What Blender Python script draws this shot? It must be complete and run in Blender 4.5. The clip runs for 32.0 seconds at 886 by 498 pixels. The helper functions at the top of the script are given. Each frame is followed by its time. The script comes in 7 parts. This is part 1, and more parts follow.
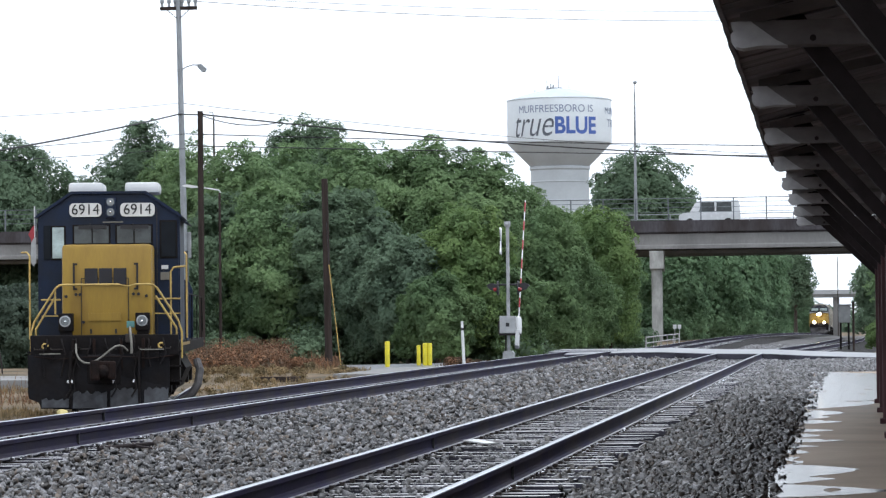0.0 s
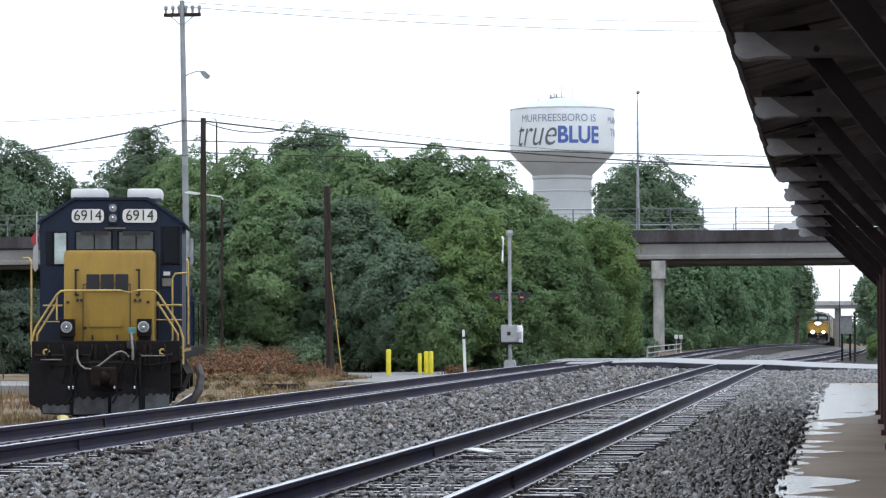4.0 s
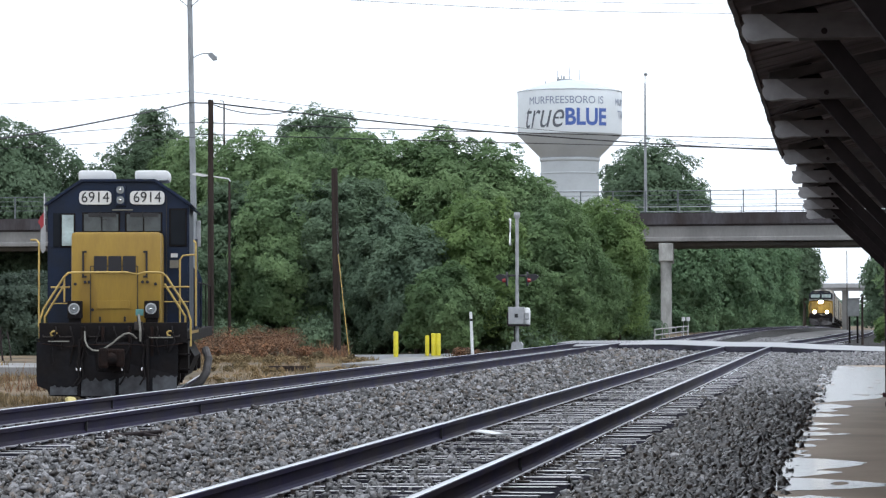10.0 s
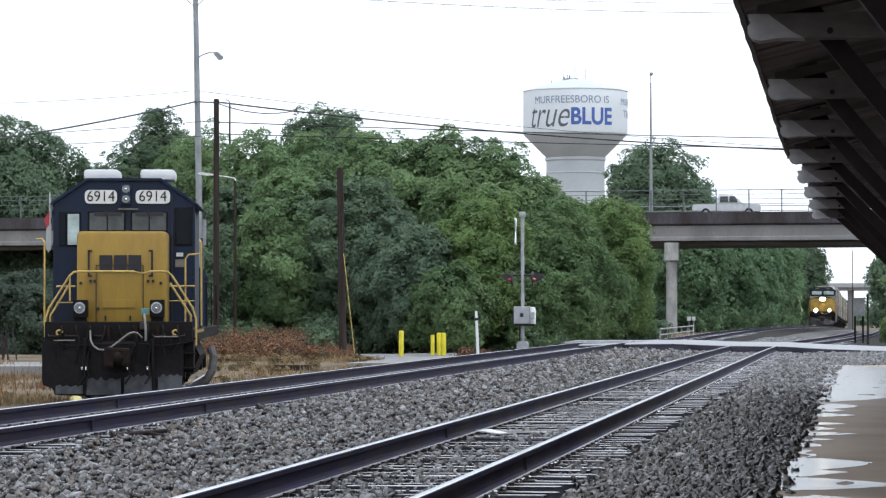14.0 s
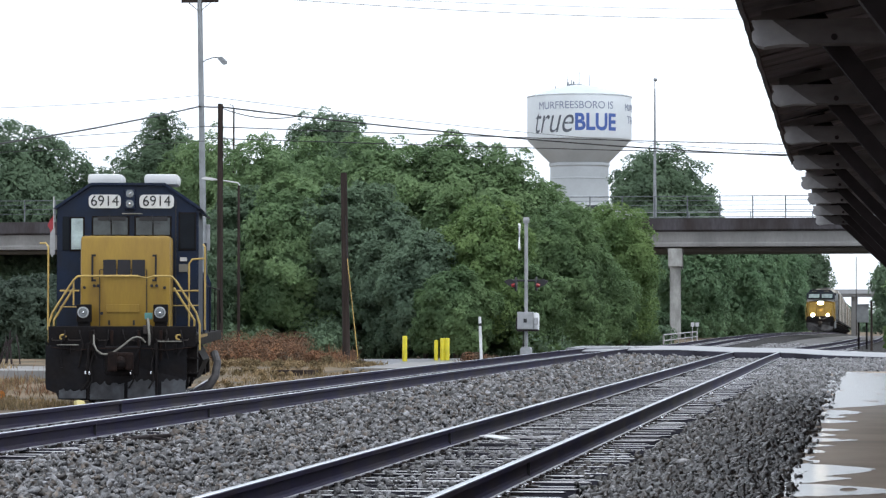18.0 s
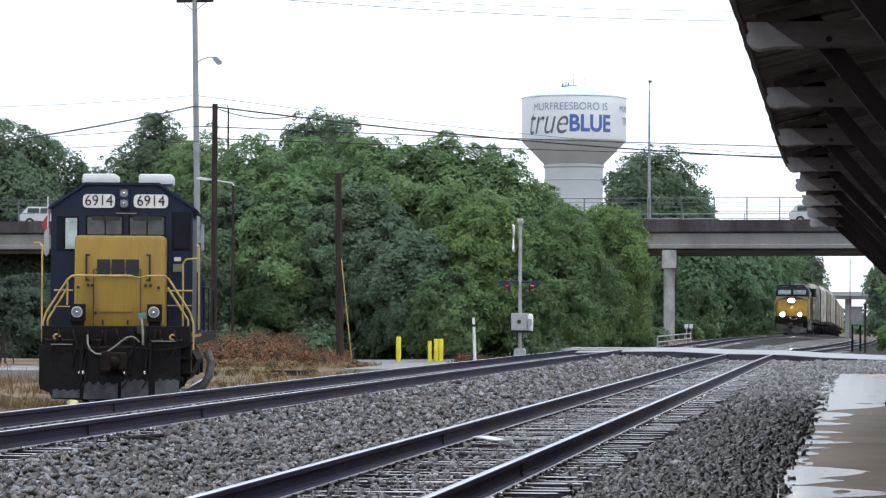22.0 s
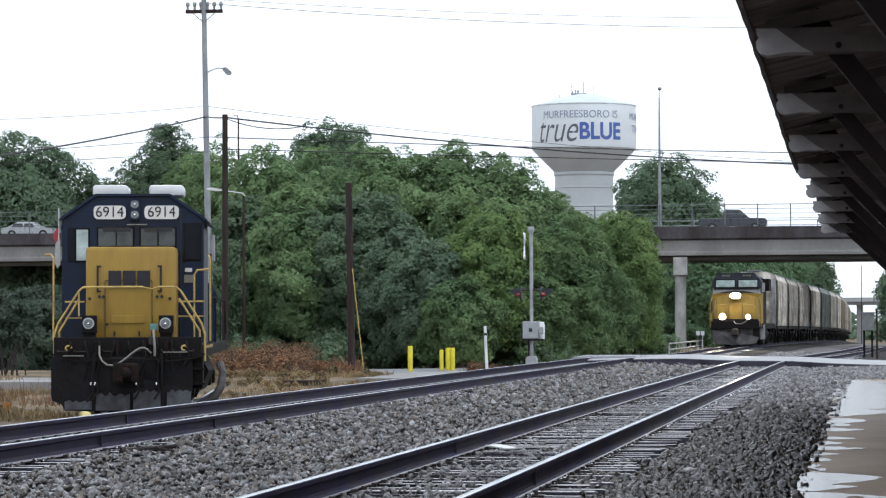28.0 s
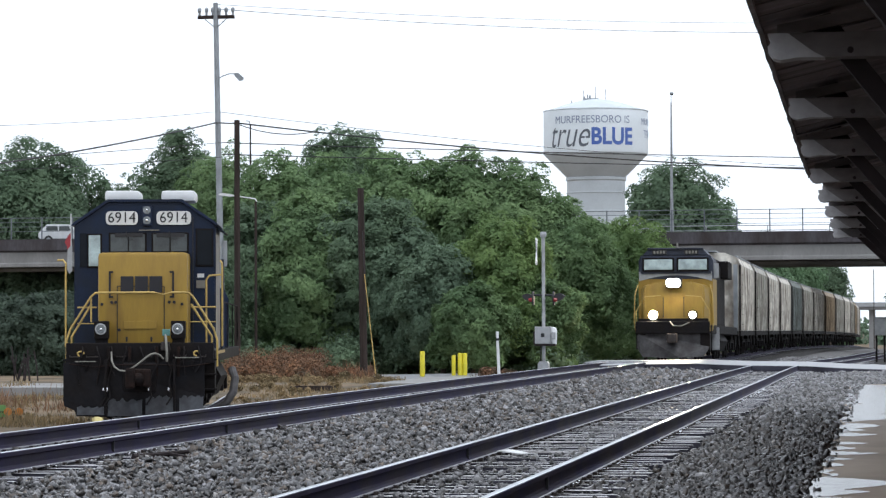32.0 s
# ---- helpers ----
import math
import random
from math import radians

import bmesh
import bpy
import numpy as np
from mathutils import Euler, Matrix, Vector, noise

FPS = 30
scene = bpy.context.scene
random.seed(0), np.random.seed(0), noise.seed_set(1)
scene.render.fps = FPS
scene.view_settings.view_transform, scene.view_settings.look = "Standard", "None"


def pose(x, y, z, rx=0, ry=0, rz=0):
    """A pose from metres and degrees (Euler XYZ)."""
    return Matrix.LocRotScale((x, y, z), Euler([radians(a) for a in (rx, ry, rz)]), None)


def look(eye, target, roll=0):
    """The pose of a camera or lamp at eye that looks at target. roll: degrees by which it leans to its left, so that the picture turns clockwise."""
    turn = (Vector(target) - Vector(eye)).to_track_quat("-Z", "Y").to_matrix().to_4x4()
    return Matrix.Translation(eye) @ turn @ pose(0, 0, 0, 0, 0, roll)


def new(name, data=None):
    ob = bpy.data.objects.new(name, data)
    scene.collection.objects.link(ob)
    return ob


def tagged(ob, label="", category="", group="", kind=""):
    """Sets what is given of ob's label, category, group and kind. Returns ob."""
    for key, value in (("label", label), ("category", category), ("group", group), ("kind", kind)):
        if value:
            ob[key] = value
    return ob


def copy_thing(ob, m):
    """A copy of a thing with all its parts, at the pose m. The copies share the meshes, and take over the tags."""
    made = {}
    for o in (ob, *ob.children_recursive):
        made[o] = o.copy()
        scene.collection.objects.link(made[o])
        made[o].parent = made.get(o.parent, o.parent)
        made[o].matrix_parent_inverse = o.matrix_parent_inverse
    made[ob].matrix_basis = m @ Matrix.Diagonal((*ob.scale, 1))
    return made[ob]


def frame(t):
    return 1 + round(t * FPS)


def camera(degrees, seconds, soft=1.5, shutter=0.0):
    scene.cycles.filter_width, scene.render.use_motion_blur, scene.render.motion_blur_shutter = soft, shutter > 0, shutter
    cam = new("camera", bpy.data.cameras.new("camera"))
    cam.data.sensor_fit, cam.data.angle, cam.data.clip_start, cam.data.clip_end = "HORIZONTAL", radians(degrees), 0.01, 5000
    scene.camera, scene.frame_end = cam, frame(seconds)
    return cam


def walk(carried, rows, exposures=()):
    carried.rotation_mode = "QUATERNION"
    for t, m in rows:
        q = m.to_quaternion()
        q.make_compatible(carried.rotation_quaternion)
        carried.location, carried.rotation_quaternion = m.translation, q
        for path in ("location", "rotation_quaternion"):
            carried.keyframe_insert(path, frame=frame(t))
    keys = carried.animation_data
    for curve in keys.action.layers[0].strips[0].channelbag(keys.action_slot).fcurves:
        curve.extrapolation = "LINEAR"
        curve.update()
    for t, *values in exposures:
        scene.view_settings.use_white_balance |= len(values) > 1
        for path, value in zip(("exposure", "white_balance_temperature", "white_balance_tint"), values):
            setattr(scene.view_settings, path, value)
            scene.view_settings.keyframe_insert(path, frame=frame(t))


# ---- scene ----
# The y axis runs along the near track, away from the platform; x to the right; z = 0 is the near track's railhead.
EYE = (0.0, 0.0, 1.21)


def aim(turn, lift, lean):
    """A camera pose: degrees to the left of the track, above the horizon, and rolled."""
    return Matrix.Translation(EYE) @ pose(0, 0, 0, 90 + lift, 0, turn) @ pose(0, 0, 0, 0, 0, lean)


cam = camera(17.14, 32.0, soft=1.3)
# seconds, turn to the left, lift, roll (degrees): a long lens held by hand on one spot
SHAKE = [
    (0, 7.860, 1.380, -0.601), (0.5, 7.863, 1.411, -0.581), (1, 7.878, 1.454, -0.519), (1.5, 7.898, 1.497, -0.451),
    (2, 7.925, 1.543, -0.306), (2.5, 7.920, 1.515, -0.271), (3, 7.915, 1.500, -0.237), (3.5, 7.906, 1.550, -0.175),
    (5.5, 7.855, 1.474, -0.255), (6, 7.905, 1.430, -0.157), (6.5, 7.949, 1.381, -0.138), (7, 8.007, 1.337, -0.210),
    (7.5, 8.035, 1.291, -0.144), (8, 8.080, 1.261, -0.134), (8.5, 8.133, 1.239, -0.182), (9, 8.136, 1.218, -0.080),
    (9.5, 8.097, 1.198, -0.114), (10, 8.043, 1.195, -0.146), (10.5, 8.059, 1.277, -0.188), (11, 8.079, 1.328, -0.200),
    (11.5, 8.101, 1.328, -0.125), (12, 8.119, 1.310, -0.053), (12.5, 8.127, 1.273, -0.026), (13, 8.135, 1.242, -0.062),
    (13.5, 8.140, 1.209, -0.038), (14, 8.150, 1.183, -0.090), (14.5, 8.201, 1.229, 0.029), (16.5, 8.216, 1.404, 0.137),
    (17, 8.221, 1.361, 0.141), (17.5, 8.226, 1.304, 0.021), (18, 8.222, 1.287, 0.043), (18.5, 8.220, 1.235, 0.092),
    (19, 8.190, 1.212, -0.000), (19.5, 8.133, 1.245, -0.075), (20, 8.099, 1.238, -0.100), (20.5, 8.106, 1.250, 0.015),
    (21, 8.124, 1.296, 0.173), (21.5, 8.138, 1.325, 0.248), (22, 8.107, 1.304, 0.247), (22.5, 8.076, 1.282, 0.301),
    (23, 7.981, 1.212, 0.230), (23.5, 7.963, 1.212, 0.077), (24, 7.991, 1.224, 0.034), (24.5, 8.017, 1.253, -0.022),
    (25, 8.017, 1.286, -0.002), (25.5, 8.042, 1.304, 0.064), (27.5, 8.268, 1.410, -0.147), (28, 8.320, 1.476, -0.181),
    (28.5, 8.355, 1.542, -0.166), (29, 8.425, 1.585, -0.140), (29.5, 8.514, 1.631, -0.232), (30, 8.537, 1.635, -0.133),
    (30.5, 8.437, 1.572, -0.074), (31, 8.344, 1.517, -0.184), (31.5, 8.405, 1.539, -0.245), (32, 8.554, 1.580, -0.233),
]
walk(cam, [(t, aim(a, b, c)) for t, a, b, c in SHAKE], exposures=((0.0, 0.0, 6060, 9), (19.0, 0.0, 6060, 9), (28.0, -0.08, 6060, 9), (32.0, -0.12, 6060, 9)))

# ---- light: overcast, after rain ----
world = bpy.data.worlds.new("overcast_sky")
scene.world = world
world.use_nodes = True
wn, wl = world.node_tree.nodes, world.node_tree.links
sky = wn.new("ShaderNodeTexSky")
sky.sky_type, sky.sun_disc = "NISHITA", False
sky.sun_elevation, sky.sun_rotation = radians(72), radians(135)
sky.dust_density, sky.air_density = 6.0, 1.5
grey = wn.new("ShaderNodeHueSaturation")
grey.inputs["Saturation"].default_value = 0.16
mixw = wn.new("ShaderNodeMix")
mixw.data_type = "RGBA"
mixw.inputs[0].default_value = 0.65
mixw.inputs[7].default_value = (12.0, 12.4, 13.0, 1)
wl.new(sky.outputs[0], grey.inputs["Color"])
wl.new(grey.outputs[0], mixw.inputs[6])
wl.new(mixw.outputs[2], wn["Background"].inputs[0])
wn["Background"].inputs[1].default_value = 0.15

sun = new("sun", bpy.data.lights.new("sun", "SUN"))
sun.data.energy, sun.data.angle, sun.data.color = 1.0, radians(25), (1.0, 0.97, 0.92)
sun.matrix_world = look((14, -14, 60), (0, 0, 0))

# ---- materials ----


def mat(name, color, rough=0.6, metal=0.0, var=0.25, scale=3.0, bump=0.15, fine=40.0, other=None, rnd=0.0, island=0.0,
        coat=0.0, stretch=(1, 1, 1), specular=0.5, glass=0.0, rough_var=0.12, tone=0.8):
    color = tuple(c * tone for c in color)
    other = other and tuple(c * tone for c in other)
    m = bpy.data.materials.new(name)
    m.use_nodes = True
    n, l = m.node_tree.nodes, m.node_tree.links
    p = n["Principled BSDF"]
    tc = n.new("ShaderNodeTexCoord")
    mp = n.new("ShaderNodeMapping")
    mp.inputs["Scale"].default_value = stretch
    l.new(tc.outputs["Object"], mp.inputs["Vector"])
    big, small = n.new("ShaderNodeTexNoise"), n.new("ShaderNodeTexNoise")
    big.inputs["Scale"].default_value, small.inputs["Scale"].default_value = scale, fine
    big.inputs["Detail"].default_value, small.inputs["Detail"].default_value = 5, 4
    for t in (big, small):
        l.new(mp.outputs[0], t.inputs["Vector"])
    ramp = n.new("ShaderNodeValToRGB")
    c2 = other or tuple(c * (1 - var) for c in color)
    c1 = tuple(min(1, c * (1 + var * 0.6)) for c in color)
    ramp.color_ramp.elements[0].position, ramp.color_ramp.elements[1].position = 0.34, 0.62
    ramp.color_ramp.elements[0].color, ramp.color_ramp.elements[1].color = (*c2, 1), (*c1, 1)
    l.new(big.outputs["Fac"], ramp.inputs[0])
    hs = n.new("ShaderNodeHueSaturation")
    l.new(ramp.outputs[0], hs.inputs["Color"])
    mr = n.new("ShaderNodeMapRange")
    mr.inputs[3].default_value, mr.inputs[4].default_value = 1 - var * 0.9, 1 + var * 0.9
    l.new(small.outputs["Fac"], mr.inputs[0])
    val = mr.outputs[0]
    for amount, node, out in ((rnd, "ShaderNodeObjectInfo", "Random"), (island, "ShaderNodeNewGeometry", "Random Per Island")):
        if amount:
            src = n.new(node)
            r2 = n.new("ShaderNodeMapRange")
            r2.inputs[3].default_value, r2.inputs[4].default_value = 1 - amount, 1 + amount
            l.new(src.outputs[out], r2.inputs[0])
            mul = n.new("ShaderNodeMath")
            mul.operation = "MULTIPLY"
            l.new(val, mul.inputs[0])
            l.new(r2.outputs[0], mul.inputs[1])
            val = mul.outputs[0]
    l.new(val, hs.inputs["Value"])
    l.new(hs.outputs[0], p.inputs["Base Color"])
    rr = n.new("ShaderNodeMapRange")
    rr.inputs[3].default_value, rr.inputs[4].default_value = max(0.02, rough - rough_var), min(1, rough + rough_var)
    l.new(big.outputs["Fac"], rr.inputs[0])
    l.new(rr.outputs[0], p.inputs["Roughness"])
    p.inputs["Metallic"].default_value = metal
    p.inputs["Coat Weight"].default_value = coat
    p.inputs["Coat Roughness"].default_value = 0.08
    p.inputs["Specular IOR Level"].default_value = specular
    if glass:
        p.inputs["Transmission Weight"].default_value = glass
    if bump:
        b = n.new("ShaderNodeBump")
        b.inputs["Strength"].default_value, b.inputs["Distance"].default_value = bump, 0.02
        l.new(small.outputs["Fac"], b.inputs["Height"])
        l.new(b.outputs[0], p.inputs["Normal"])
    return m


def glow(name, color, strength):
    m = bpy.data.materials.new(name)
    m.use_nodes = True
    p = m.node_tree.nodes["Principled BSDF"]
    p.inputs["Base Color"].default_value = (*color, 1)
    p.inputs["Emission Color"].default_value = (*color, 1)
    p.inputs["Emission Strength"].default_value = strength
    return m


def leaf_mat(name, color, other, island=0.10):
    m = mat(name, color, rough=0.65, var=0.22, scale=0.45, bump=0, fine=1.4, other=other, island=island, specular=0.12, tone=1.0)
    n, l = m.node_tree.nodes, m.node_tree.links
    p = n["Principled BSDF"]
    tr = n.new("ShaderNodeBsdfTranslucent")
    ms = n.new("ShaderNodeMixShader")
    ms.inputs[0].default_value = 0.45
    l.new(p.inputs["Base Color"].links[0].from_socket, tr.inputs["Color"])
    l.new(p.outputs[0], ms.inputs[1])
    l.new(tr.outputs[0], ms.inputs[2])
    l.new(ms.outputs[0], n["Material Output"].inputs[0])
    return m


M_GROUND = mat("dry_grass_soil", (0.175, 0.13, 0.085), 0.95, var=0.4, scale=0.5, fine=9, bump=0.6, other=(0.075, 0.062, 0.040), specular=0.2)
M_WRAP = mat("yellow_wrapper", (0.62, 0.52, 0.2), 0.5, var=0.2, scale=5)
M_LOOSE = mat("loose_ballast_stone", (0.13, 0.128, 0.132), 0.38, var=0.35, scale=14, fine=60, bump=0.2, rnd=0.7, specular=0.5)
# bed coloured near black for the shade in gaps between stones
M_BED = mat("gap_shade_bed", (0.032, 0.031, 0.031), 0.85, var=0.5, scale=2.0, fine=22, bump=1.0, other=(0.02, 0.018, 0.017), specular=0.1)
M_STONE_BROWN = mat("brownish_ballast_stone", (0.122, 0.100, 0.083), 0.42, var=0.35, scale=6, fine=60, bump=0.3, island=0.7, other=(0.055, 0.042, 0.034), specular=0.5)
M_STONE = mat("ballast_stone", (0.152, 0.151, 0.161), 0.34, var=0.4, scale=6, fine=70, bump=0.6, island=0.92, other=(0.052, 0.046, 0.041), specular=0.75)
M_STONE_PALE = mat("pale_ballast_stone", (0.26, 0.26, 0.275), 0.4, var=0.25, scale=4, fine=60, bump=0.2, island=0.5, other=(0.28, 0.26, 0.24), specular=0.4)
M_STONE_DARK = mat("dark_wet_ballast", (0.036, 0.033, 0.032), 0.30, var=0.3, scale=4, fine=60, bump=0.2, island=0.9, other=(0.034, 0.026, 0.020), specular=0.6)
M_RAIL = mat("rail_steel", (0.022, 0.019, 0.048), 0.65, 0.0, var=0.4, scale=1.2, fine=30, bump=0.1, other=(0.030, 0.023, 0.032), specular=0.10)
M_RAILHEAD = mat("polished_railhead", (0.84, 0.86, 0.95), 0.33, 1.0, var=0.15, scale=0.6, fine=12, bump=0.02, rough_var=0.06, coat=0.5)
M_TIE = mat("wet_sky_sheen_tie_top", (0.37, 0.365, 0.385), 0.28, var=0.4, scale=3, fine=14, bump=0.4, rnd=0.3, stretch=(0.4, 5, 5), other=(0.16, 0.15, 0.15))
M_TIESIDE = mat("creosote_and_shade_tie_side", (0.050, 0.048, 0.064), 0.6, var=0.4, scale=3, fine=20, bump=0.3, specular=0.15)
M_PLATE = mat("rusty_plate", (0.05, 0.04, 0.036), 0.45, 0.3, var=0.4, specular=0.4)
# navy-black colour stands for shadow on the side of the road hump
M_EDGE = mat("shade_dark_road_edge", (0.026, 0.025, 0.034), 0.95, var=0.5, scale=1.2, fine=14, bump=0.4, specular=0.03)
M_GRAVEL = mat("grey_gravel", (0.115, 0.112, 0.112), 0.7, var=0.45, scale=1.5, fine=16, bump=0.8, other=(0.07, 0.066, 0.063), specular=0.2)
M_ROAD = mat("wet_asphalt", (0.19, 0.195, 0.215), 0.33, var=0.3, scale=0.5, fine=20, bump=0.05, specular=0.65, rough_var=0.14)
M_CONC = mat("weathered_concrete", (0.25, 0.245, 0.24), 0.85, var=0.2, scale=0.35, fine=6, bump=0.15, stretch=(1, 1, 0.35))
M_PIER = mat("mottled_pier_concrete", (0.38, 0.38, 0.365), 0.9, var=0.3, scale=0.9, fine=7, bump=0.15, other=(0.25, 0.25, 0.24), stretch=(1, 1, 0.5), specular=0.2)
M_CONC_PALE = mat("pale_concrete", (0.42, 0.43, 0.44), 0.85, var=0.15, scale=0.35, fine=6, bump=0.1)
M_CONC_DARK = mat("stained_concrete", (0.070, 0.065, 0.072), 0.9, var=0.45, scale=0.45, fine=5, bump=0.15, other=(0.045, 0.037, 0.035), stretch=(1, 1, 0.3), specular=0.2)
M_PAVE = mat("platform_concrete", (0.34, 0.265, 0.20), 0.6, var=0.2, scale=0.7, fine=18, bump=0.08, other=(0.24, 0.18, 0.13), specular=0.3)
M_WATER = mat("puddle_water", (0.05, 0.05, 0.05), 0.16, var=0.05, bump=0.02, fine=25, specular=1.0, rough_var=0.04)
M_BLUE = mat("dark_blue_paint", (0.008, 0.017, 0.045), 0.45, var=0.3, scale=2, fine=25, bump=0.03, other=(0.010, 0.016, 0.032), specular=0.25)
M_HOODBLUE = mat("dull_blue_hood_paint", (0.008, 0.016, 0.040), 0.95, var=0.35, scale=2, fine=20, bump=0.05, specular=0.02)
M_YELLOW = mat("weathered_yellow_paint", (0.325, 0.205, 0.028), 0.5, var=0.13, scale=1.6, fine=14, bump=0.04, other=(0.285, 0.172, 0.025), specular=0.35, stretch=(2.2, 2.2, 0.5))
M_SCUFF = mat("scuffed_bare_plate", (0.052, 0.055, 0.062), 0.6, var=0.45, scale=3, fine=14, bump=0.2, other=(0.028, 0.028, 0.032), specular=0.25)
M_RAILYEL = mat("handrail_yellow", (0.52, 0.36, 0.10), 0.55, var=0.25, scale=6)
M_BLACK = mat("grimy_black_steel", (0.011, 0.010, 0.011), 0.7, 0.0, specular=0.08, var=0.5, scale=3, fine=18, bump=0.25, other=(0.016, 0.013, 0.012))
M_PLOW = mat("scuffed_plow_steel", (0.010, 0.010, 0.012), 0.7, 0.0, var=0.5, scale=2.5, fine=12, bump=0.2, other=(0.014, 0.012, 0.012), specular=0.08)
M_PLOWGREY = mat("worn_grey_plow_steel", (0.075, 0.072, 0.074), 0.6, 0.0, var=0.4, scale=1.8, fine=10, bump=0.15, other=(0.035, 0.032, 0.033), specular=0.2)
M_GRIME = mat("greasy_rusty_iron", (0.020, 0.012, 0.010), 0.75, 0.0, var=0.5, scale=6, fine=20, bump=0.3, other=(0.012, 0.010, 0.010), specular=0.08)
M_DARKGLASS = mat("unlit_cab_glass", (0.010, 0.013, 0.018), 0.2, var=0.2, bump=0, specular=0.12, rough_var=0.04)
M_WHITE = mat("white_paint", (0.78, 0.79, 0.8), 0.45, var=0.08, scale=1.5, bump=0.02)
M_TANK = mat("tower_white_paint", (0.76, 0.81, 0.85), 0.5, var=0.06, scale=0.15, fine=2, bump=0.02, tone=0.95)
# roof coloured greyer than the tank to stand for its shading
M_ROOFGREY = mat("tower_roof_shading", (0.60, 0.65, 0.69), 0.6, var=0.10, scale=0.12, fine=2, bump=0.02, specular=0.3)
M_TANKGREY = mat("tower_grey_paint", (0.58, 0.62, 0.65), 0.55, var=0.08, scale=0.15, fine=2, bump=0.02)
M_GLASS = mat("dark_cab_glass", (0.075, 0.085, 0.088), 0.14, var=0.25, bump=0, specular=0.35, rough_var=0.04)
# pale glass colour stands for the sky reflected in these panes
M_GLASS_LIT = mat("reflection_pale_glass", (0.42, 0.52, 0.52), 0.1, var=0.3, scale=3, bump=0, specular=0.8, rough_var=0.05)
M_BOARD = mat("number_board_white", (0.82, 0.82, 0.8), 0.5, var=0.05, bump=0)
M_INK = mat("black_lettering", (0.015, 0.015, 0.018), 0.6, var=0.1, bump=0)
M_LOGO = mat("dark_logo_paint", (0.016, 0.015, 0.02), 0.7, var=0.2, bump=0)
M_LENS = mat("headlight_glass", (0.24, 0.26, 0.27), 0.12, 0.4, var=0.3, scale=18, bump=0.1)
M_TIMBER = mat("dark_brown_timber", (0.215, 0.195, 0.195), 0.8, var=0.4, scale=1.2, fine=16, bump=0.3, stretch=(0.5, 1, 1), rnd=0.3)
M_DECK = mat("grey_brown_roof_boards", (0.20, 0.175, 0.18), 0.85, var=0.35, scale=1.5, fine=14, bump=0.3, stretch=(0.35, 2, 1), rnd=0.3, other=(0.14, 0.115, 0.115))
M_POST = mat("dark_maroon_post_paint", (0.085, 0.040, 0.044), 0.6, var=0.3, scale=3, fine=20, bump=0.15, stretch=(3, 3, 0.4), specular=0.25)
# pale tone for skylight on the beam ends; also barrier, plank, stones
M_TIP = mat("pale_grey_and_skylit_end", (0.45, 0.44, 0.45), 0.8, var=0.25, scale=2, fine=18, bump=0.2, other=(0.34, 0.33, 0.33))
# near black for the braces' backlit shade; also for other dark parts
M_BRACE = mat("dark_timber_and_brace_shade", (0.040, 0.032, 0.033), 0.85, var=0.3, scale=1.5, fine=16, bump=0.2, specular=0.15)
M_WALL = mat("depot_brick_wall", (0.17, 0.08, 0.06), 0.8, var=0.3, scale=2, fine=20)
M_WOODPOLE = mat("weathered_pole_wood", (0.048, 0.037, 0.033), 0.9, specular=0.1, var=0.35, scale=2, fine=14, stretch=(4, 4, 0.25))
M_GALV = mat("galvanised_steel", (0.34, 0.36, 0.38), 0.5, 0.5, var=0.2, scale=2)
M_GREYRAIL = mat("grey_bridge_railing", (0.16, 0.18, 0.20), 0.55, 0.2, var=0.2, scale=2)
M_CABINET = mat("dull_cabinet_paint", (0.20, 0.21, 0.215), 0.6, 0.1, var=0.25, scale=3)
M_SIGNALGREY = mat("signal_grey_paint", (0.40, 0.41, 0.42), 0.55, 0.2, var=0.2, scale=3)
M_BOLLARD = mat("yellow_bollard_paint", (0.72, 0.62, 0.02), 0.5, var=0.12, scale=4)
M_CABLE = mat("black_cable", (0.02, 0.02, 0.022), 0.6, var=0.1, bump=0)
M_HOSE = mat("grey_air_hose", (0.23, 0.22, 0.19), 0.6, var=0.2)
M_REDLENS = mat("red_signal_lens", (0.25, 0.01, 0.01), 0.2, var=0.1, bump=0)
M_REDSTRIPE = mat("red_reflective_stripe", (0.36, 0.03, 0.04), 0.5, var=0.1, bump=0)
M_ORANGE = mat("faded_orange_paint", (0.55, 0.20, 0.03), 0.5, var=0.2, scale=6)
M_GREENPLATE = mat("pale_green_paint", (0.16, 0.34, 0.10), 0.5, var=0.2, scale=6)
M_BLUELETTER = mat("royal_blue_lettering", (0.075, 0.145, 0.46), 0.5, var=0.05, bump=0)
# slate and grey letters lightened to stand for haze
M_SLATELETTER = mat("slate_blue_lettering", (0.27, 0.32, 0.45), 0.5, var=0.05, bump=0)
M_GREYLETTER = mat("dark_grey_lettering", (0.12, 0.135, 0.165), 0.5, var=0.05, bump=0)
M_HEADLIGHT = glow("lit_headlight", (1.0, 0.82, 0.55), 480.0)
# cab blue greyed to stand for haze; also used on the mirror post
M_CABGREY = mat("haze_blue_grey_paint", (0.045, 0.052, 0.075), 0.55, var=0.3, scale=2, fine=14, bump=0.03, specular=0.25)
M_FOOT = mat("sheen_pale_rail_foot", (0.34, 0.34, 0.37), 0.35, 0.3, var=0.35, scale=1.5, fine=20, bump=0.1, specular=0.6)
M_CLIP = mat("glint_white_steel", (0.95, 0.95, 0.98), 0.18, 0.9, var=0.3, scale=9, specular=0.6)
M_WEED = mat("rusty_dry_weeds", (0.215, 0.108, 0.055), 0.9, var=0.35, scale=1.2, fine=6, bump=0, island=0.5, other=(0.09, 0.065, 0.04))
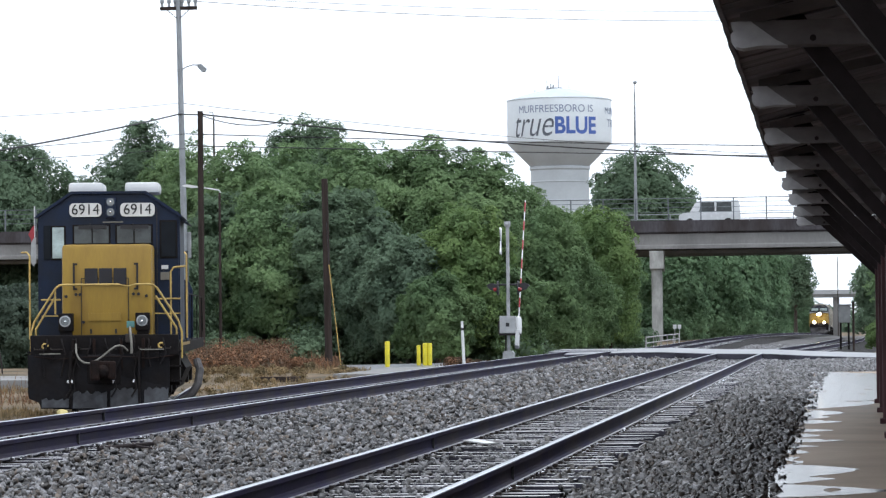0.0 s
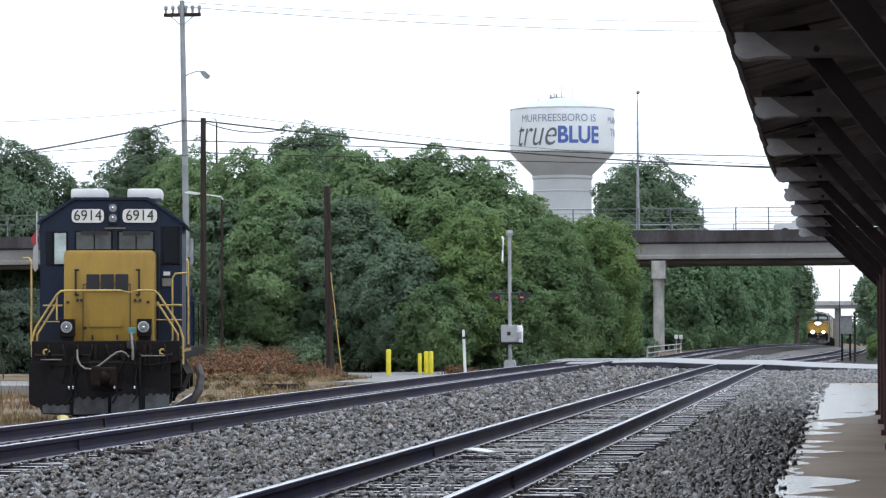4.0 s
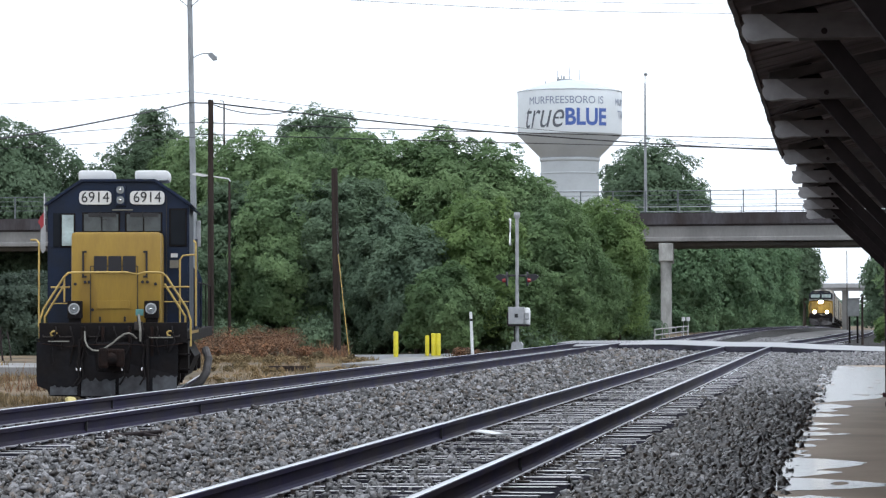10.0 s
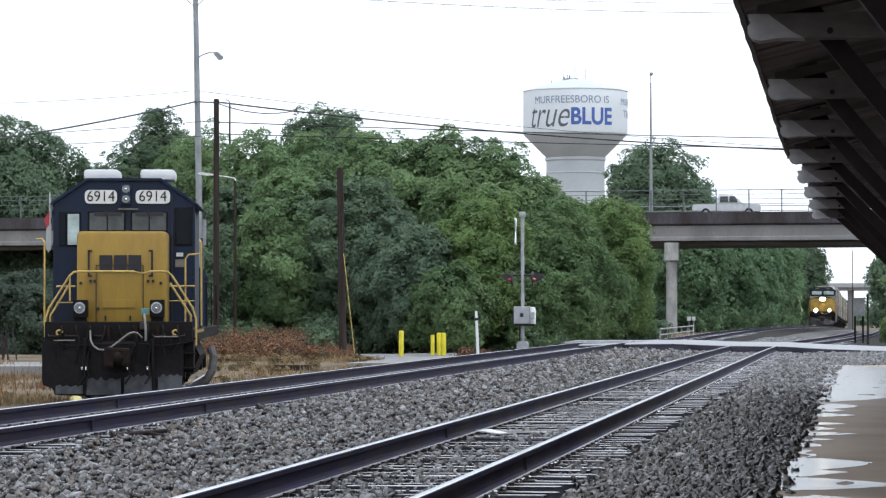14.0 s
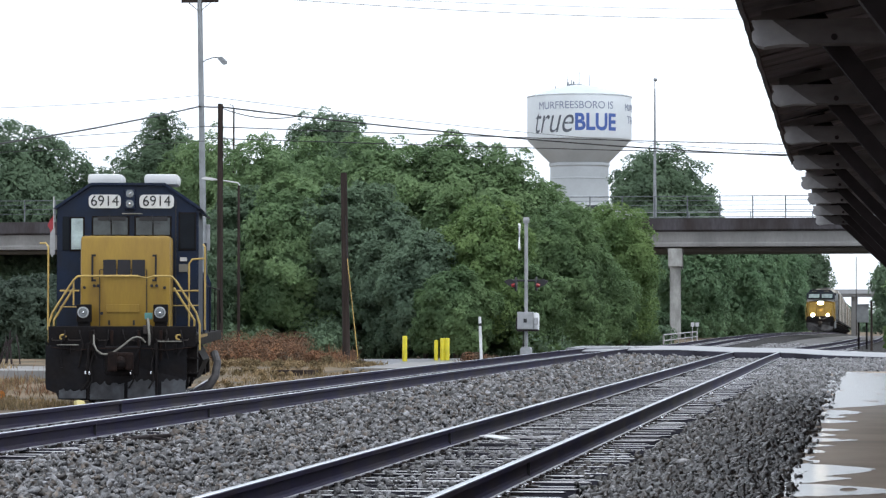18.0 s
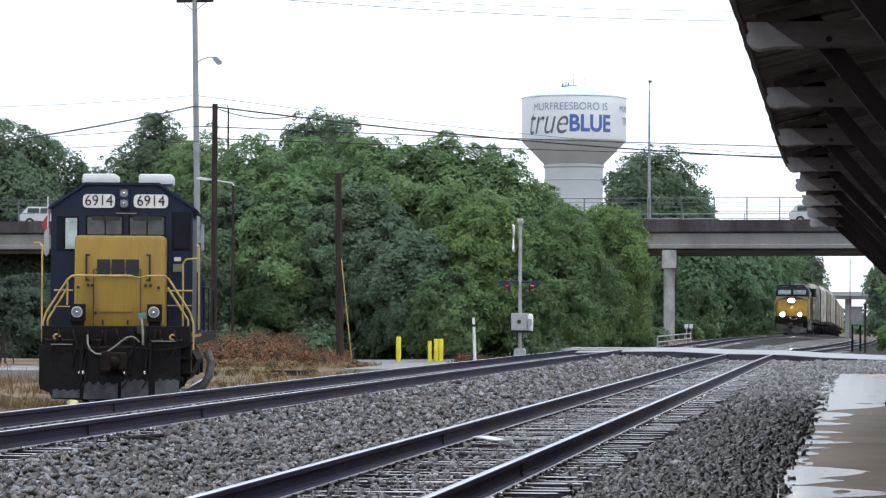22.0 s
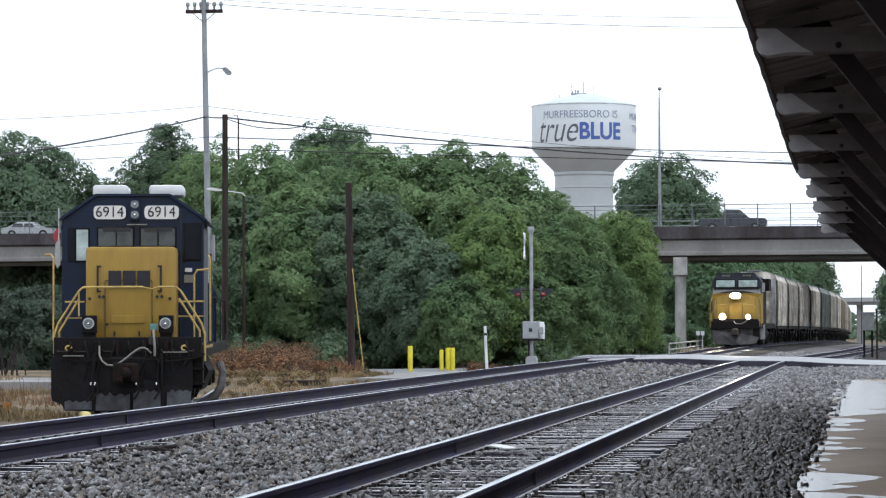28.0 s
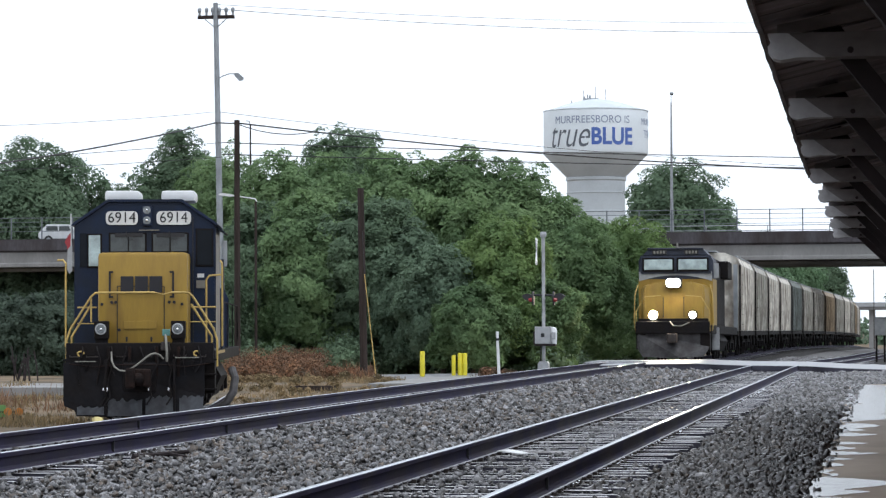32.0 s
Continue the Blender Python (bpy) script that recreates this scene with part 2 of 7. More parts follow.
M_STRAW = mat("straw_grass", (0.29, 0.205, 0.105), 0.9, var=0.3, scale=1.2, fine=6, bump=0, island=0.4, other=(0.12, 0.095, 0.045))
L_MID = leaf_mat("green_leaves", (0.187, 0.268, 0.128), (0.126, 0.197, 0.099))
L_DARK = leaf_mat("dark_green_leaves", (0.141, 0.200, 0.124), (0.104, 0.153, 0.098))
L_FRESH = leaf_mat("fresh_green_leaves", (0.152, 0.222, 0.101), (0.104, 0.166, 0.080))
L_LIGHT = leaf_mat("light_green_leaves", (0.168, 0.240, 0.088), (0.112, 0.180, 0.072))
L_GREY = leaf_mat("grey_green_leaves", (0.142, 0.199, 0.131), (0.107, 0.158, 0.108))
# far leaves coloured paler to stand for haze
L_HAZE = leaf_mat("haze_paled_leaves", (0.169, 0.254, 0.144), (0.120, 0.197, 0.109))
# leaves darkened to stand for deep shade on the low bushes
L_SHADE = leaf_mat("shade_darkened_leaves", (0.088, 0.118, 0.086), (0.062, 0.086, 0.064))
M_BARK = mat("tree_bark", (0.075, 0.06, 0.045), 0.9, var=0.35, scale=3, fine=14, bump=0.5, stretch=(3, 3, 0.4))

# ---- mesh helpers ----


def part(name, bm, material, parent=None, label=""):
    """Links a bmesh as one mesh object, under a thing or a part if one is given."""
    me = bpy.data.meshes.new(name)
    bm.to_mesh(me)
    bm.free()
    me.materials.append(material)
    ob = new(name, me)
    if parent:
        ob.parent = parent
    if label:
        ob["label"] = label
    return ob


def thing(name, m, label, category, group="", kind=""):
    """An Empty at a thing's base."""
    ob = new(name)
    ob.matrix_world = m
    return tagged(ob, label, category, group, kind)


def smooth(ob, angle=40):
    me = ob.data
    for f in me.polygons:
        f.use_smooth = True
    me.set_sharp_from_angle(angle=radians(angle))
    return ob


def B():
    return bmesh.new()


def box(bm, x0, x1, y0, y1, z0, z1, bevel=0.0, turn=None):
    r = bmesh.ops.create_cube(bm, size=1)
    vs = r["verts"]
    for v in vs:
        v.co = Vector((x0 + (v.co.x + 0.5) * (x1 - x0), y0 + (v.co.y + 0.5) * (y1 - y0), z0 + (v.co.z + 0.5) * (z1 - z0)))
    if bevel:
        es = list({e for v in vs for e in v.link_edges})
        rb = bmesh.ops.bevel(bm, geom=es, offset=bevel, segments=2, affect="EDGES", profile=0.6)
        vs = list({v for f in rb["faces"] for v in f.verts} | {v for v in vs if v.is_valid})
    if turn:
        for v in vs:
            v.co = turn @ v.co
    return bm


def rod(bm, p0, p1, r0, r1=None, seg=10, cap=True):
    p0, p1 = Vector(p0), Vector(p1)
    r1 = r0 if r1 is None else r1
    q = (p1 - p0).to_track_quat("Z", "Y")
    a, b = [], []
    for i in range(seg):
        c = Vector((math.cos(2 * math.pi * i / seg), math.sin(2 * math.pi * i / seg), 0))
        a.append(bm.verts.new(p0 + q @ (c * r0)))
        b.append(bm.verts.new(p1 + q @ (c * r1)))
    for i in range(seg):
        j = (i + 1) % seg
        bm.faces.new((a[i], a[j], b[j], b[i]))
    if cap:
        bm.faces.new(a[::-1])
        bm.faces.new(b)
    return bm


def pipe(bm, pts, r, seg=8):
    """A bent tube through points."""
    pts = [Vector(p) for p in pts]
    rings = []
    for i, p in enumerate(pts):
        d = (pts[min(i + 1, len(pts) - 1)] - pts[max(i - 1, 0)]).normalized()
        q = d.to_track_quat("Z", "Y")
        rings.append([bm.verts.new(p + q @ Vector((r * math.cos(2 * math.pi * k / seg), r * math.sin(2 * math.pi * k / seg), 0))) for k in range(seg)])
    for a, b in zip(rings, rings[1:]):
        off = min(range(seg), key=lambda s: sum((a[k].co - b[(k + s) % seg].co).length for k in range(seg)))
        for k in range(seg):
            bm.faces.new((a[k], a[(k + 1) % seg], b[(k + 1 + off) % seg], b[(k + off) % seg]))
    bm.faces.new(rings[0][::-1])
    bm.faces.new(rings[-1])
    return bm


def prism(bm, poly, axis, a, b):
    """A closed outline pushed from a to b along an axis; the outline holds the other two coordinates in order."""
    def at(p, q):
        return {"x": (q, p[0], p[1]), "y": (p[0], q, p[1]), "z": (p[0], p[1], q)}[axis]
    v0 = [bm.verts.new(at(p, a)) for p in poly]
    v1 = [bm.verts.new(at(p, b)) for p in poly]
    n = len(poly)
    for i in range(n):
        bm.faces.new((v0[i], v0[(i + 1) % n], v1[(i + 1) % n], v1[i]))
    bm.faces.new(v0[::-1])
    bm.faces.new(v1)
    bmesh.ops.recalc_face_normals(bm, faces=bm.faces)
    return bm


def lathe(bm, prof, seg=32, centre=(0, 0)):
    rings = []
    for r, z in prof:
        rings.append([bm.verts.new((centre[0] + r * math.cos(2 * math.pi * k / seg), centre[1] + r * math.sin(2 * math.pi * k / seg), z)) for k in range(seg)])
    for a, b in zip(rings, rings[1:]):
        for k in range(seg):
            bm.faces.new((a[k], a[(k + 1) % seg], b[(k + 1) % seg], b[k]))
    bm.faces.new(rings[0][::-1])
    bm.faces.new(rings[-1])
    return bm


def ball(bm, c, r, sub=2, squash=(1, 1, 1)):
    res = bmesh.ops.create_icosphere(bm, subdivisions=sub, radius=r)
    for v in res["verts"]:
        v.co = Vector((c[0] + v.co.x * squash[0], c[1] + v.co.y * squash[1], c[2] + v.co.z * squash[2]))
    return bm


def letters(text, size, shear=0.0, width=1.0, bold=0.0, align="CENTER"):
    """Lettering in the built-in font as a mesh in the xy plane."""
    cu = bpy.data.curves.new("lettering", "FONT")
    cu.body, cu.size, cu.shear, cu.offset = text, size, shear, bold
    cu.align_x, cu.align_y, cu.space_character = align, "CENTER", width
    cu.extrude = 0.004
    ob = new("lettering", cu)
    bpy.context.view_layer.update()
    me = bpy.data.meshes.new_from_object(ob.evaluated_get(bpy.context.evaluated_depsgraph_get()))
    bpy.data.objects.remove(ob)
    bpy.data.curves.remove(cu)
    return me


def spot(az, d):
    """A place on the ground plan: degrees to the right of the track, metres from the camera's spot."""
    return d * math.sin(radians(az)), d * math.cos(radians(az))


def curve_at(pts, y):
    """Smooth interpolation of a track's centre line."""
    if y <= pts[0][0]:
        return pts[0][1]
    for i in range(len(pts) - 1):
        (y0, x0), (y1, x1) = pts[i], pts[i + 1]
        if y <= y1:
            def slope(k):
                if k <= 0 or k >= len(pts) - 1:
                    j = min(max(k, 1), len(pts) - 1)
                    return (pts[j][1] - pts[j - 1][1]) / (pts[j][0] - pts[j - 1][0])
                return (pts[k + 1][1] - pts[k - 1][1]) / (pts[k + 1][0] - pts[k - 1][0])
            u, h = (y - y0) / (y1 - y0), y1 - y0
            return ((2 * u**3 - 3 * u**2 + 1) * x0 + (u**3 - 2 * u**2 + u) * h * slope(i)
                    + (3 * u**2 - 2 * u**3) * x1 + (u**3 - u**2) * h * slope(i + 1))
    return pts[-1][1] + (y - pts[-1][0]) * (pts[-1][1] - pts[-2][1]) / (pts[-1][0] - pts[-2][0])


NEAR = [(-30, -3.6), (60, -3.6), (105, -3.55), (130, -2.8), (161, -1.3), (190, -0.2), (215, 0.3)]
MAIN = [(-30, -8.72), (100, -8.64), (120, -8.54), (160, -8.56), (195, -8.45), (243, -7.6), (280, -6.3), (314, -5.3), (360, -4.9), (480, -4.9), (900, -4.6)]
# the line falls away beyond the crossing: y and drop
FALL = [(-30, 0.0), (104, 0.0), (122, -0.20), (140, -0.27), (180, -0.30), (245, -0.38), (320, -0.68), (400, -1.2), (480, -1.8), (640, -3.0), (900, -5.0)]
SIDING = [(34, -10.6), (45, -12.3), (57, -14.55), (80, -18.9), (110, -24.6)]
MAIN_Z, SIDING_Z = 0.10, -0.60


def lerp(a, b, u):
    u = min(1, max(0, u))
    return a + (b - a) * u * u * (3 - 2 * u)


def ground_z(x, y):
    """The lie of the land."""
    z = -0.42
    low = lerp(0, 1, (-11.2 - x) / 1.6) * lerp(1, 0, (y - 74) / 16)
    z = z - 0.50 * low
    z -= 0.18 * lerp(0, 1, (x - 3.5) / 3)
    z += min(0, curve_at(FALL, min(y, 700)))
    return z

# ---- ground, ballast, road, platform ----
xs = sorted({*[-3000, -1500, -700, -350, -200, -120, -80, -60], *np.arange(-48, -10, 1.5).tolist(), *np.arange(-10, 8, 2).tolist(),
             *[8, 12, 18, 30, 50, 90, 200, 500, 1500, 3000]})
ys = sorted({*[-3000, -800, -200, -60, -20, 0], *np.arange(10, 130, 2.0).tolist(), *np.arange(130, 330, 10).tolist(),
             *[340, 400, 500, 700, 1000, 1600, 2500, 4500]})
bm = B()
grid = [[bm.verts.new((x, y, ground_z(x, y) + (0.05 * noise.noise((x * 0.3, y * 0.3, 0)) if x < -11 and y < 130 else 0))) for x in xs] for y in ys]
for r0, r1 in zip(grid, grid[1:]):
    for i in range(len(xs) - 1):
        bm.faces.new((r0[i], r0[i + 1], r1[i + 1], r1[i]))
ground = tagged(part("ground", bm, M_GROUND), "dry grass and bare soil beside the tracks", "ground", kind="structure")
smooth(ground, 180)


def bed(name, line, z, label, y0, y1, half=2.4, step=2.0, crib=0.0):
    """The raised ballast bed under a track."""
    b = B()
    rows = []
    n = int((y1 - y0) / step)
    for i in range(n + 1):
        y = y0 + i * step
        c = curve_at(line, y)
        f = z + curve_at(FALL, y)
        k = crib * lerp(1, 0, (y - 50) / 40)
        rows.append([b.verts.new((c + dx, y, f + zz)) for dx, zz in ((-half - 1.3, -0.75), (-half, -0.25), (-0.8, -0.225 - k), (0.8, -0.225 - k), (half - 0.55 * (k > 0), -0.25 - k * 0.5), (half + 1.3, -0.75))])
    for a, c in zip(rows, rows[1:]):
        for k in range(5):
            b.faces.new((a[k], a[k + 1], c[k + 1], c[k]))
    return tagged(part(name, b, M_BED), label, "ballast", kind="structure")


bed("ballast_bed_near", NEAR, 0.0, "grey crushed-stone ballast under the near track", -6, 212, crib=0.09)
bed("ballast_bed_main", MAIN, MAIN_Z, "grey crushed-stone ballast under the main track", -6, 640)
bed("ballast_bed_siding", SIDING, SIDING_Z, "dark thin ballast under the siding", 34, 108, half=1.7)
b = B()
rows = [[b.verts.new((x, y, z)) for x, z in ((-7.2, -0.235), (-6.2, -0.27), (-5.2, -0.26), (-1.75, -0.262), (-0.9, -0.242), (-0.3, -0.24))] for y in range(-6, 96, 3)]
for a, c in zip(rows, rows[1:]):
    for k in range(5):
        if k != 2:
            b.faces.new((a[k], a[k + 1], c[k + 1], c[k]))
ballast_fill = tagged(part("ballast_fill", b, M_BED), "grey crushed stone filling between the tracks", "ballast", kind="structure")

# road over the tracks, with a hump at the rails
b = B()
road_prof = [(-19, -0.42), (-17, -0.40), (-14, -0.36), (-12, -0.27), (-11, -0.10), (-9.4, 0.05), (-7.4, 0.10), (-6.2, 0.11), (-4.6, 0.045), (-2.6, 0.02), (-1.2, -0.06), (0.5, -0.12), (2, -0.17), (14, -0.30), (60, -0.36)]
top, bot = [], []
for x, z in road_prof:
    top.append([b.verts.new((x, y, z + dz)) for y, dz in ((97.0, -0.03), (97.8, 0.01), (101, 0.03), (105.0, 0.02), (105.8, -0.04))])
    bot.append([b.verts.new((x, y, z - 0.6)) for y in (96.4, 106.4)])
for i in range(len(top) - 1):
    for k in range(4):
        b.faces.new((top[i][k], top[i + 1][k], top[i + 1][k + 1], top[i][k + 1]))
    b.faces.new((bot[i][0], bot[i + 1][0], top[i + 1][0], top[i][0]))
    b.faces.new((top[i][4], top[i + 1][4], bot[i + 1][1], bot[i][1]))
road = tagged(part("road", b, M_ROAD), "wet asphalt road over the level crossing", "road", kind="structure")
smooth(road, 30)
b = B()
rows = []
for x, z in road_prof:
    rows.append([b.verts.new(p) for p in ((x, 96.0 + 0.25 * noise.noise((x * 0.8, 0, 0)), z - 0.42), (x, 96.62, z - 0.16), (x, 97.02, z - 0.034))])
for a, c in zip(rows, rows[1:]):
    for k in range(2):
        b.faces.new((a[k], c[k], c[k + 1], a[k + 1]))
tagged(part("road_shoulder", b, M_EDGE), "broken asphalt edge of the road, darkened for its shade", "road", kind="structure")
# crossing panels beside and between the rails
for line, z in ((NEAR, 0.0), (MAIN, 0.10)):
    for k in range(4):
        y0 = 97.9 + k * 1.8
        for x0, x1 in ((-0.68, 0.68), (-1.35, -0.80), (0.80, 1.35)):
            b = B()
            c = curve_at(line, y0)
            box(b, c + x0, c + x1, y0, y0 + 1.77, z - 0.15, z + 0.012 + 0.02 * (1.5 - abs(k - 1.5)), 0.012)
            part("crossing_panel", b, M_ROAD, road)
b = B()
box(b, -15.2, -11.6, 86, 97, -0.60, -0.36, 0.02)
tagged(part("pavement", b, M_CONC), "pale concrete apron beside the crossing", "pavement", kind="structure")
b = B()
box(b, -42, -21.5, 82.5, 89, -0.9, -0.40, 0.02)
tagged(part("pavement", b, M_CONC), "pale concrete yard behind the siding", "pavement", kind="structure")

# platform with a ragged edge, and rain puddles on it
PLAT = -0.22


def plat_edge(y):
    return -0.72 - 0.26 * lerp(0, 1, (y - 42) / 32) + 0.11 * noise.noise((y * 1.3, 3.1, 0)) + (0.11 + 0.002 * y) * noise.noise((y * 0.4, 7.7, 0))


b = B()
rows = []
for i in range(0, 420):
    y = -8 + i * 0.2
    e = plat_edge(y)
    rows.append([b.verts.new(p) for p in ((e - 0.05, y, PLAT - 0.12), (e, y, PLAT - 0.015), (e + 0.05, y, PLAT), (3.2, y, PLAT))])
for a, c in zip(rows, rows[1:]):
    for k in range(3):
        b.faces.new((a[k], a[k + 1], c[k + 1], c[k]))
tagged(part("platform", b, M_PAVE), "wet brown concrete station platform with a broken edge", "platform", kind="structure")


def puddle(lobes, seed, label):
    """A thin sheet of water along the platform edge. Lobes: where each tongue lies along the platform, half its length, how far right it reaches."""
    b = B()
    made = {}
    y0, y1 = min(l[0] - l[1] for l in lobes), max(l[0] + l[1] for l in lobes)
    x0, x1, dx, dy = -1.25, max(l[2] for l in lobes) + 0.1, 0.02, 0.06 if y1 < 46 else 0.2

    def vert(i, j):
        if (i, j) not in made:
            made[i, j] = b.verts.new((x0 + i * dx, y0 + j * dy, PLAT + 0.004))
        return made[i, j]
    for j in range(int((y1 - y0) / dy)):
        y = y0 + (j + 0.5) * dy
        e = plat_edge(y) + 0.03
        reach = e
        for yc, hy, xr in lobes:
            v = abs(y - yc + 0.25 * hy * noise.noise((y * 0.9, seed, yc))) / hy
            if v < 1:
                reach = max(reach, e + (xr - e) * (1 - v) ** 0.5)
        reach += 0.10 * noise.noise((y * 1.6, seed, 3.0)) + 0.05 * noise.noise((y * 5.0, seed, 8.0))
        for i in range(int((x1 - x0) / dx)):
            x = x0 + (i + 0.5) * dx
            if e < x < reach and noise.noise((x * 3.1, y * 0.9, seed + 20)) > -0.52:
                b.faces.new((vert(i, j), vert(i + 1, j), vert(i + 1, j + 1), vert(i, j + 1)))
    return tagged(part("puddle", b, M_WATER), label, "puddle", "puddles on the platform")


puddle([(19.5, 1.2, 0.3), (22.0, 1.0, 0.15), (24.3, 0.95, 0.36), (25.9, 0.65, -0.16), (27.4, 1.25, 0.08)], 2.0, "rain puddle mirroring the sky by the platform edge")
puddle([(29.4, 0.9, -0.48), (31.1, 0.5, -0.46), (32.5, 0.5, -0.36), (34.0, 0.55, -0.06), (35.4, 0.7, -0.32), (37.0, 0.5, -0.22), (40.0, 0.8, -0.12), (41.8, 0.8, -0.30), (43.6, 1.3, -0.08)], 5.3, "thin ragged rain puddle along the platform edge")
puddle([(48.5, 3.2, 0.5), (53.0, 5.0, 0.9), (62.0, 13.5, 1.7), (66.0, 9.8, 1.7)], 8.9, "broad shallow rain puddle on the platform")


# ---- tracks ----
PROFILE = [(-0.076, -0.185), (0.076, -0.185), (0.076, -0.173), (0.020, -0.152), (0.010, -0.130), (0.010, -0.055), (0.036, -0.042), (0.037, -0.010), (0.032, -0.0055)]
RAIL_SIDE = PROFILE + [(-x, z) for x, z in PROFILE[:1:-1]]


def rail(line, off, z_top, y0, y1, step, parent, worn=1.0, foot=0.060):
    """One rail: dark web and foot, a pale strip painting the sky's sheen on the foot, and the polished running surface.
    """
    b, h, q = B(), B(), B()
    prev = prevh = prevq = None
    n = int((y1 - y0) / step)
    for i in range(n + 1):
        y = y0 + i * step
        c = curve_at(line, y) + off
        z = z_top + curve_at(FALL, y)
        ring = [b.verts.new((c + x, y, z + zz)) for x, zz in RAIL_SIDE]
        ringh = [h.verts.new((c + x * worn, y, z + zz * worn + 0.0006)) for x, zz in ((-0.0325, -0.0045), (-0.022, 0.0005), (0.0, 0.0014), (0.022, 0.0005), (0.029, -0.0018), (0.033, -0.0045))]
        ringq = [q.verts.new((c + x, y, z + zz)) for x, zz in ((foot, -0.1500 - 0.26 * foot), (0.074, -0.1705), (0.0775, -0.179))]
        if prev:
            for k in range(2):
                q.faces.new((prevq[k], prevq[k + 1], ringq[k + 1], ringq[k]))
            for k in range(len(ring)):
                b.faces.new((prev[k], prev[(k + 1) % len(ring)], ring[(k + 1) % len(ring)], ring[k]))
            for k in range(5):
                h.faces.new((prevh[k], prevh[k + 1], ringh[k + 1], ringh[k]))
        prev, prevh, prevq = ring, ringh, ringq
    bmesh.ops.recalc_face_normals(b, faces=b.faces)
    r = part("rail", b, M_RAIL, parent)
    part("rail_foot", q, M_FOOT, r, "wet rail foot strip, paled for the sky's sheen")
    part("running_surface", h, M_RAILHEAD, r, "rain-wet polished steel head")
    return r


near_track = thing("railway_track", Matrix(), "steel rails on wet wooden ties, nearest the platform", "railway track", "tracks", "structure")
main_track = thing("railway_track", Matrix(), "steel rails on ballasted ties of the main line", "railway track", "tracks", "structure")
side_track = thing("railway_track", Matrix(), "rusty siding rails under the parked locomotive", "railway track", "tracks", "structure")
for off in (-0.755, 0.755):
    rail(NEAR, off, 0.0, -4, 212, 4.0, near_track, 0.95)
    rail(MAIN, off, MAIN_Z, -4, 640, 4.0, main_track, 0.75, 0.030)
    rail(SIDING, off, SIDING_Z, 35, 105, 3.0, side_track)

rng = random.Random(4)
tie_forms = []
for k in range(5):
    b = B()
    w = (-0.03, 0.0, 0.02, -0.015, 0.03)[k]
    box(b, -1.3, 1.3, -0.108, w - 0.012, -0.18, 0, 0.008)
    box(b, -1.27, 1.28, w + 0.012, 0.108, -0.18, -0.006, 0.008)
    for v in b.verts:
        v.co += Vector((rng.uniform(-0.02, 0.02), rng.uniform(-0.006, 0.006), rng.uniform(-0.006, 0.004)))
    me = bpy.data.meshes.new("tie")
    b.to_mesh(me)
    b.free()
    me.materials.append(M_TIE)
    me.materials.append(M_TIESIDE)
    # tops paled for the sky's sheen, sides darkened for shade besides creosote
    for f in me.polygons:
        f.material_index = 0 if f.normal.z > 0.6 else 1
    tie_forms.append(me)


def ties(line, z, y0, y1, pitch, parent):
    y = y0
    while y < y1:
        ob = new("tie", rng.choice(tie_forms))
        ob.parent = parent
        slope = (curve_at(line, y + 0.5) - curve_at(line, y - 0.5))
        ob.matrix_local = pose(curve_at(line, y) + rng.uniform(-0.07, 0.07), y + rng.uniform(-0.03, 0.03), z + curve_at(FALL, y) - 0.197 + rng.uniform(-0.008, 0.003), 0, rng.uniform(-0.4, 0.4), -math.degrees(slope) + rng.uniform(-0.8, 0.8))
        y += pitch


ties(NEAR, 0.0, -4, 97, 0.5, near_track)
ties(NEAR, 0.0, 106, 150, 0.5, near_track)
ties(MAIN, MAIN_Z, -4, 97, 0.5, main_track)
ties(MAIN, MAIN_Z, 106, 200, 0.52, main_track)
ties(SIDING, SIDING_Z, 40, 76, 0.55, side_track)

# tie plates and spikes, and white balls that stand for glints on the clips
def fastenings(line, z, y0, y1, pitch, parent, label):
    b = B()
    y = y0
    while y < y1:
        c = curve_at(line, y)
        for off in (-0.755, 0.755):
            x = c + off
            box(b, x - 0.18, x + 0.18, y - 0.09, y + 0.09, z - 0.198, z - 0.186)
            for s in (-1, 1):
                box(b, x + s * 0.095 - 0.022, x + s * 0.095 + 0.022, y - 0.035 + 0.03 * s, y + 0.02 + 0.03 * s, z - 0.187, z - 0.15)
        y += pitch
    c = B()
    y = y0
    while y < y1:
        for s in (-1, 1):
            if rng.random() < 0.3:
                continue
            x = curve_at(line, y) + 0.755 + 0.105 + 0.012 * s + rng.uniform(-0.015, 0.03)
            q, dy = rng.uniform(0.014, 0.030), rng.uniform(-0.06, 0.06)
            ball(c, (x, y + 0.07 * s + dy, z - rng.uniform(0.155, 0.175)), q, 1, (rng.uniform(0.6, 1.0), 1.2, rng.uniform(0.5, 0.9)))
        y += pitch
    clips = part("clips", c, M_CLIP, parent, "white balls for the glints on wet rail clips")
    clips["kind"] = "stuff"
    ob = part("fastenings", b, M_PLATE, parent, label)
    ob["kind"] = "stuff"
    return ob


fastenings(NEAR, 0.0, 12, 70, 0.5, near_track, "rusty tie plates and spikes")
fastenings(MAIN, MAIN_Z, 20, 70, 0.5, main_track, "rusty tie plates and spikes")

# ballast stones
FACES = [(0, 1, 2, 3), (7, 6, 5, 4), (0, 4, 5, 1), (1, 5, 6, 2), (2, 6, 7, 3), (3, 7, 4, 0)]
CUBE = np.array([(-1, -1, -1), (1, -1, -1), (1, 1, -1), (-1, 1, -1), (-1, -1, 1), (1, -1, 1), (1, 1, 1), (-1, 1, 1)], float) * 0.5


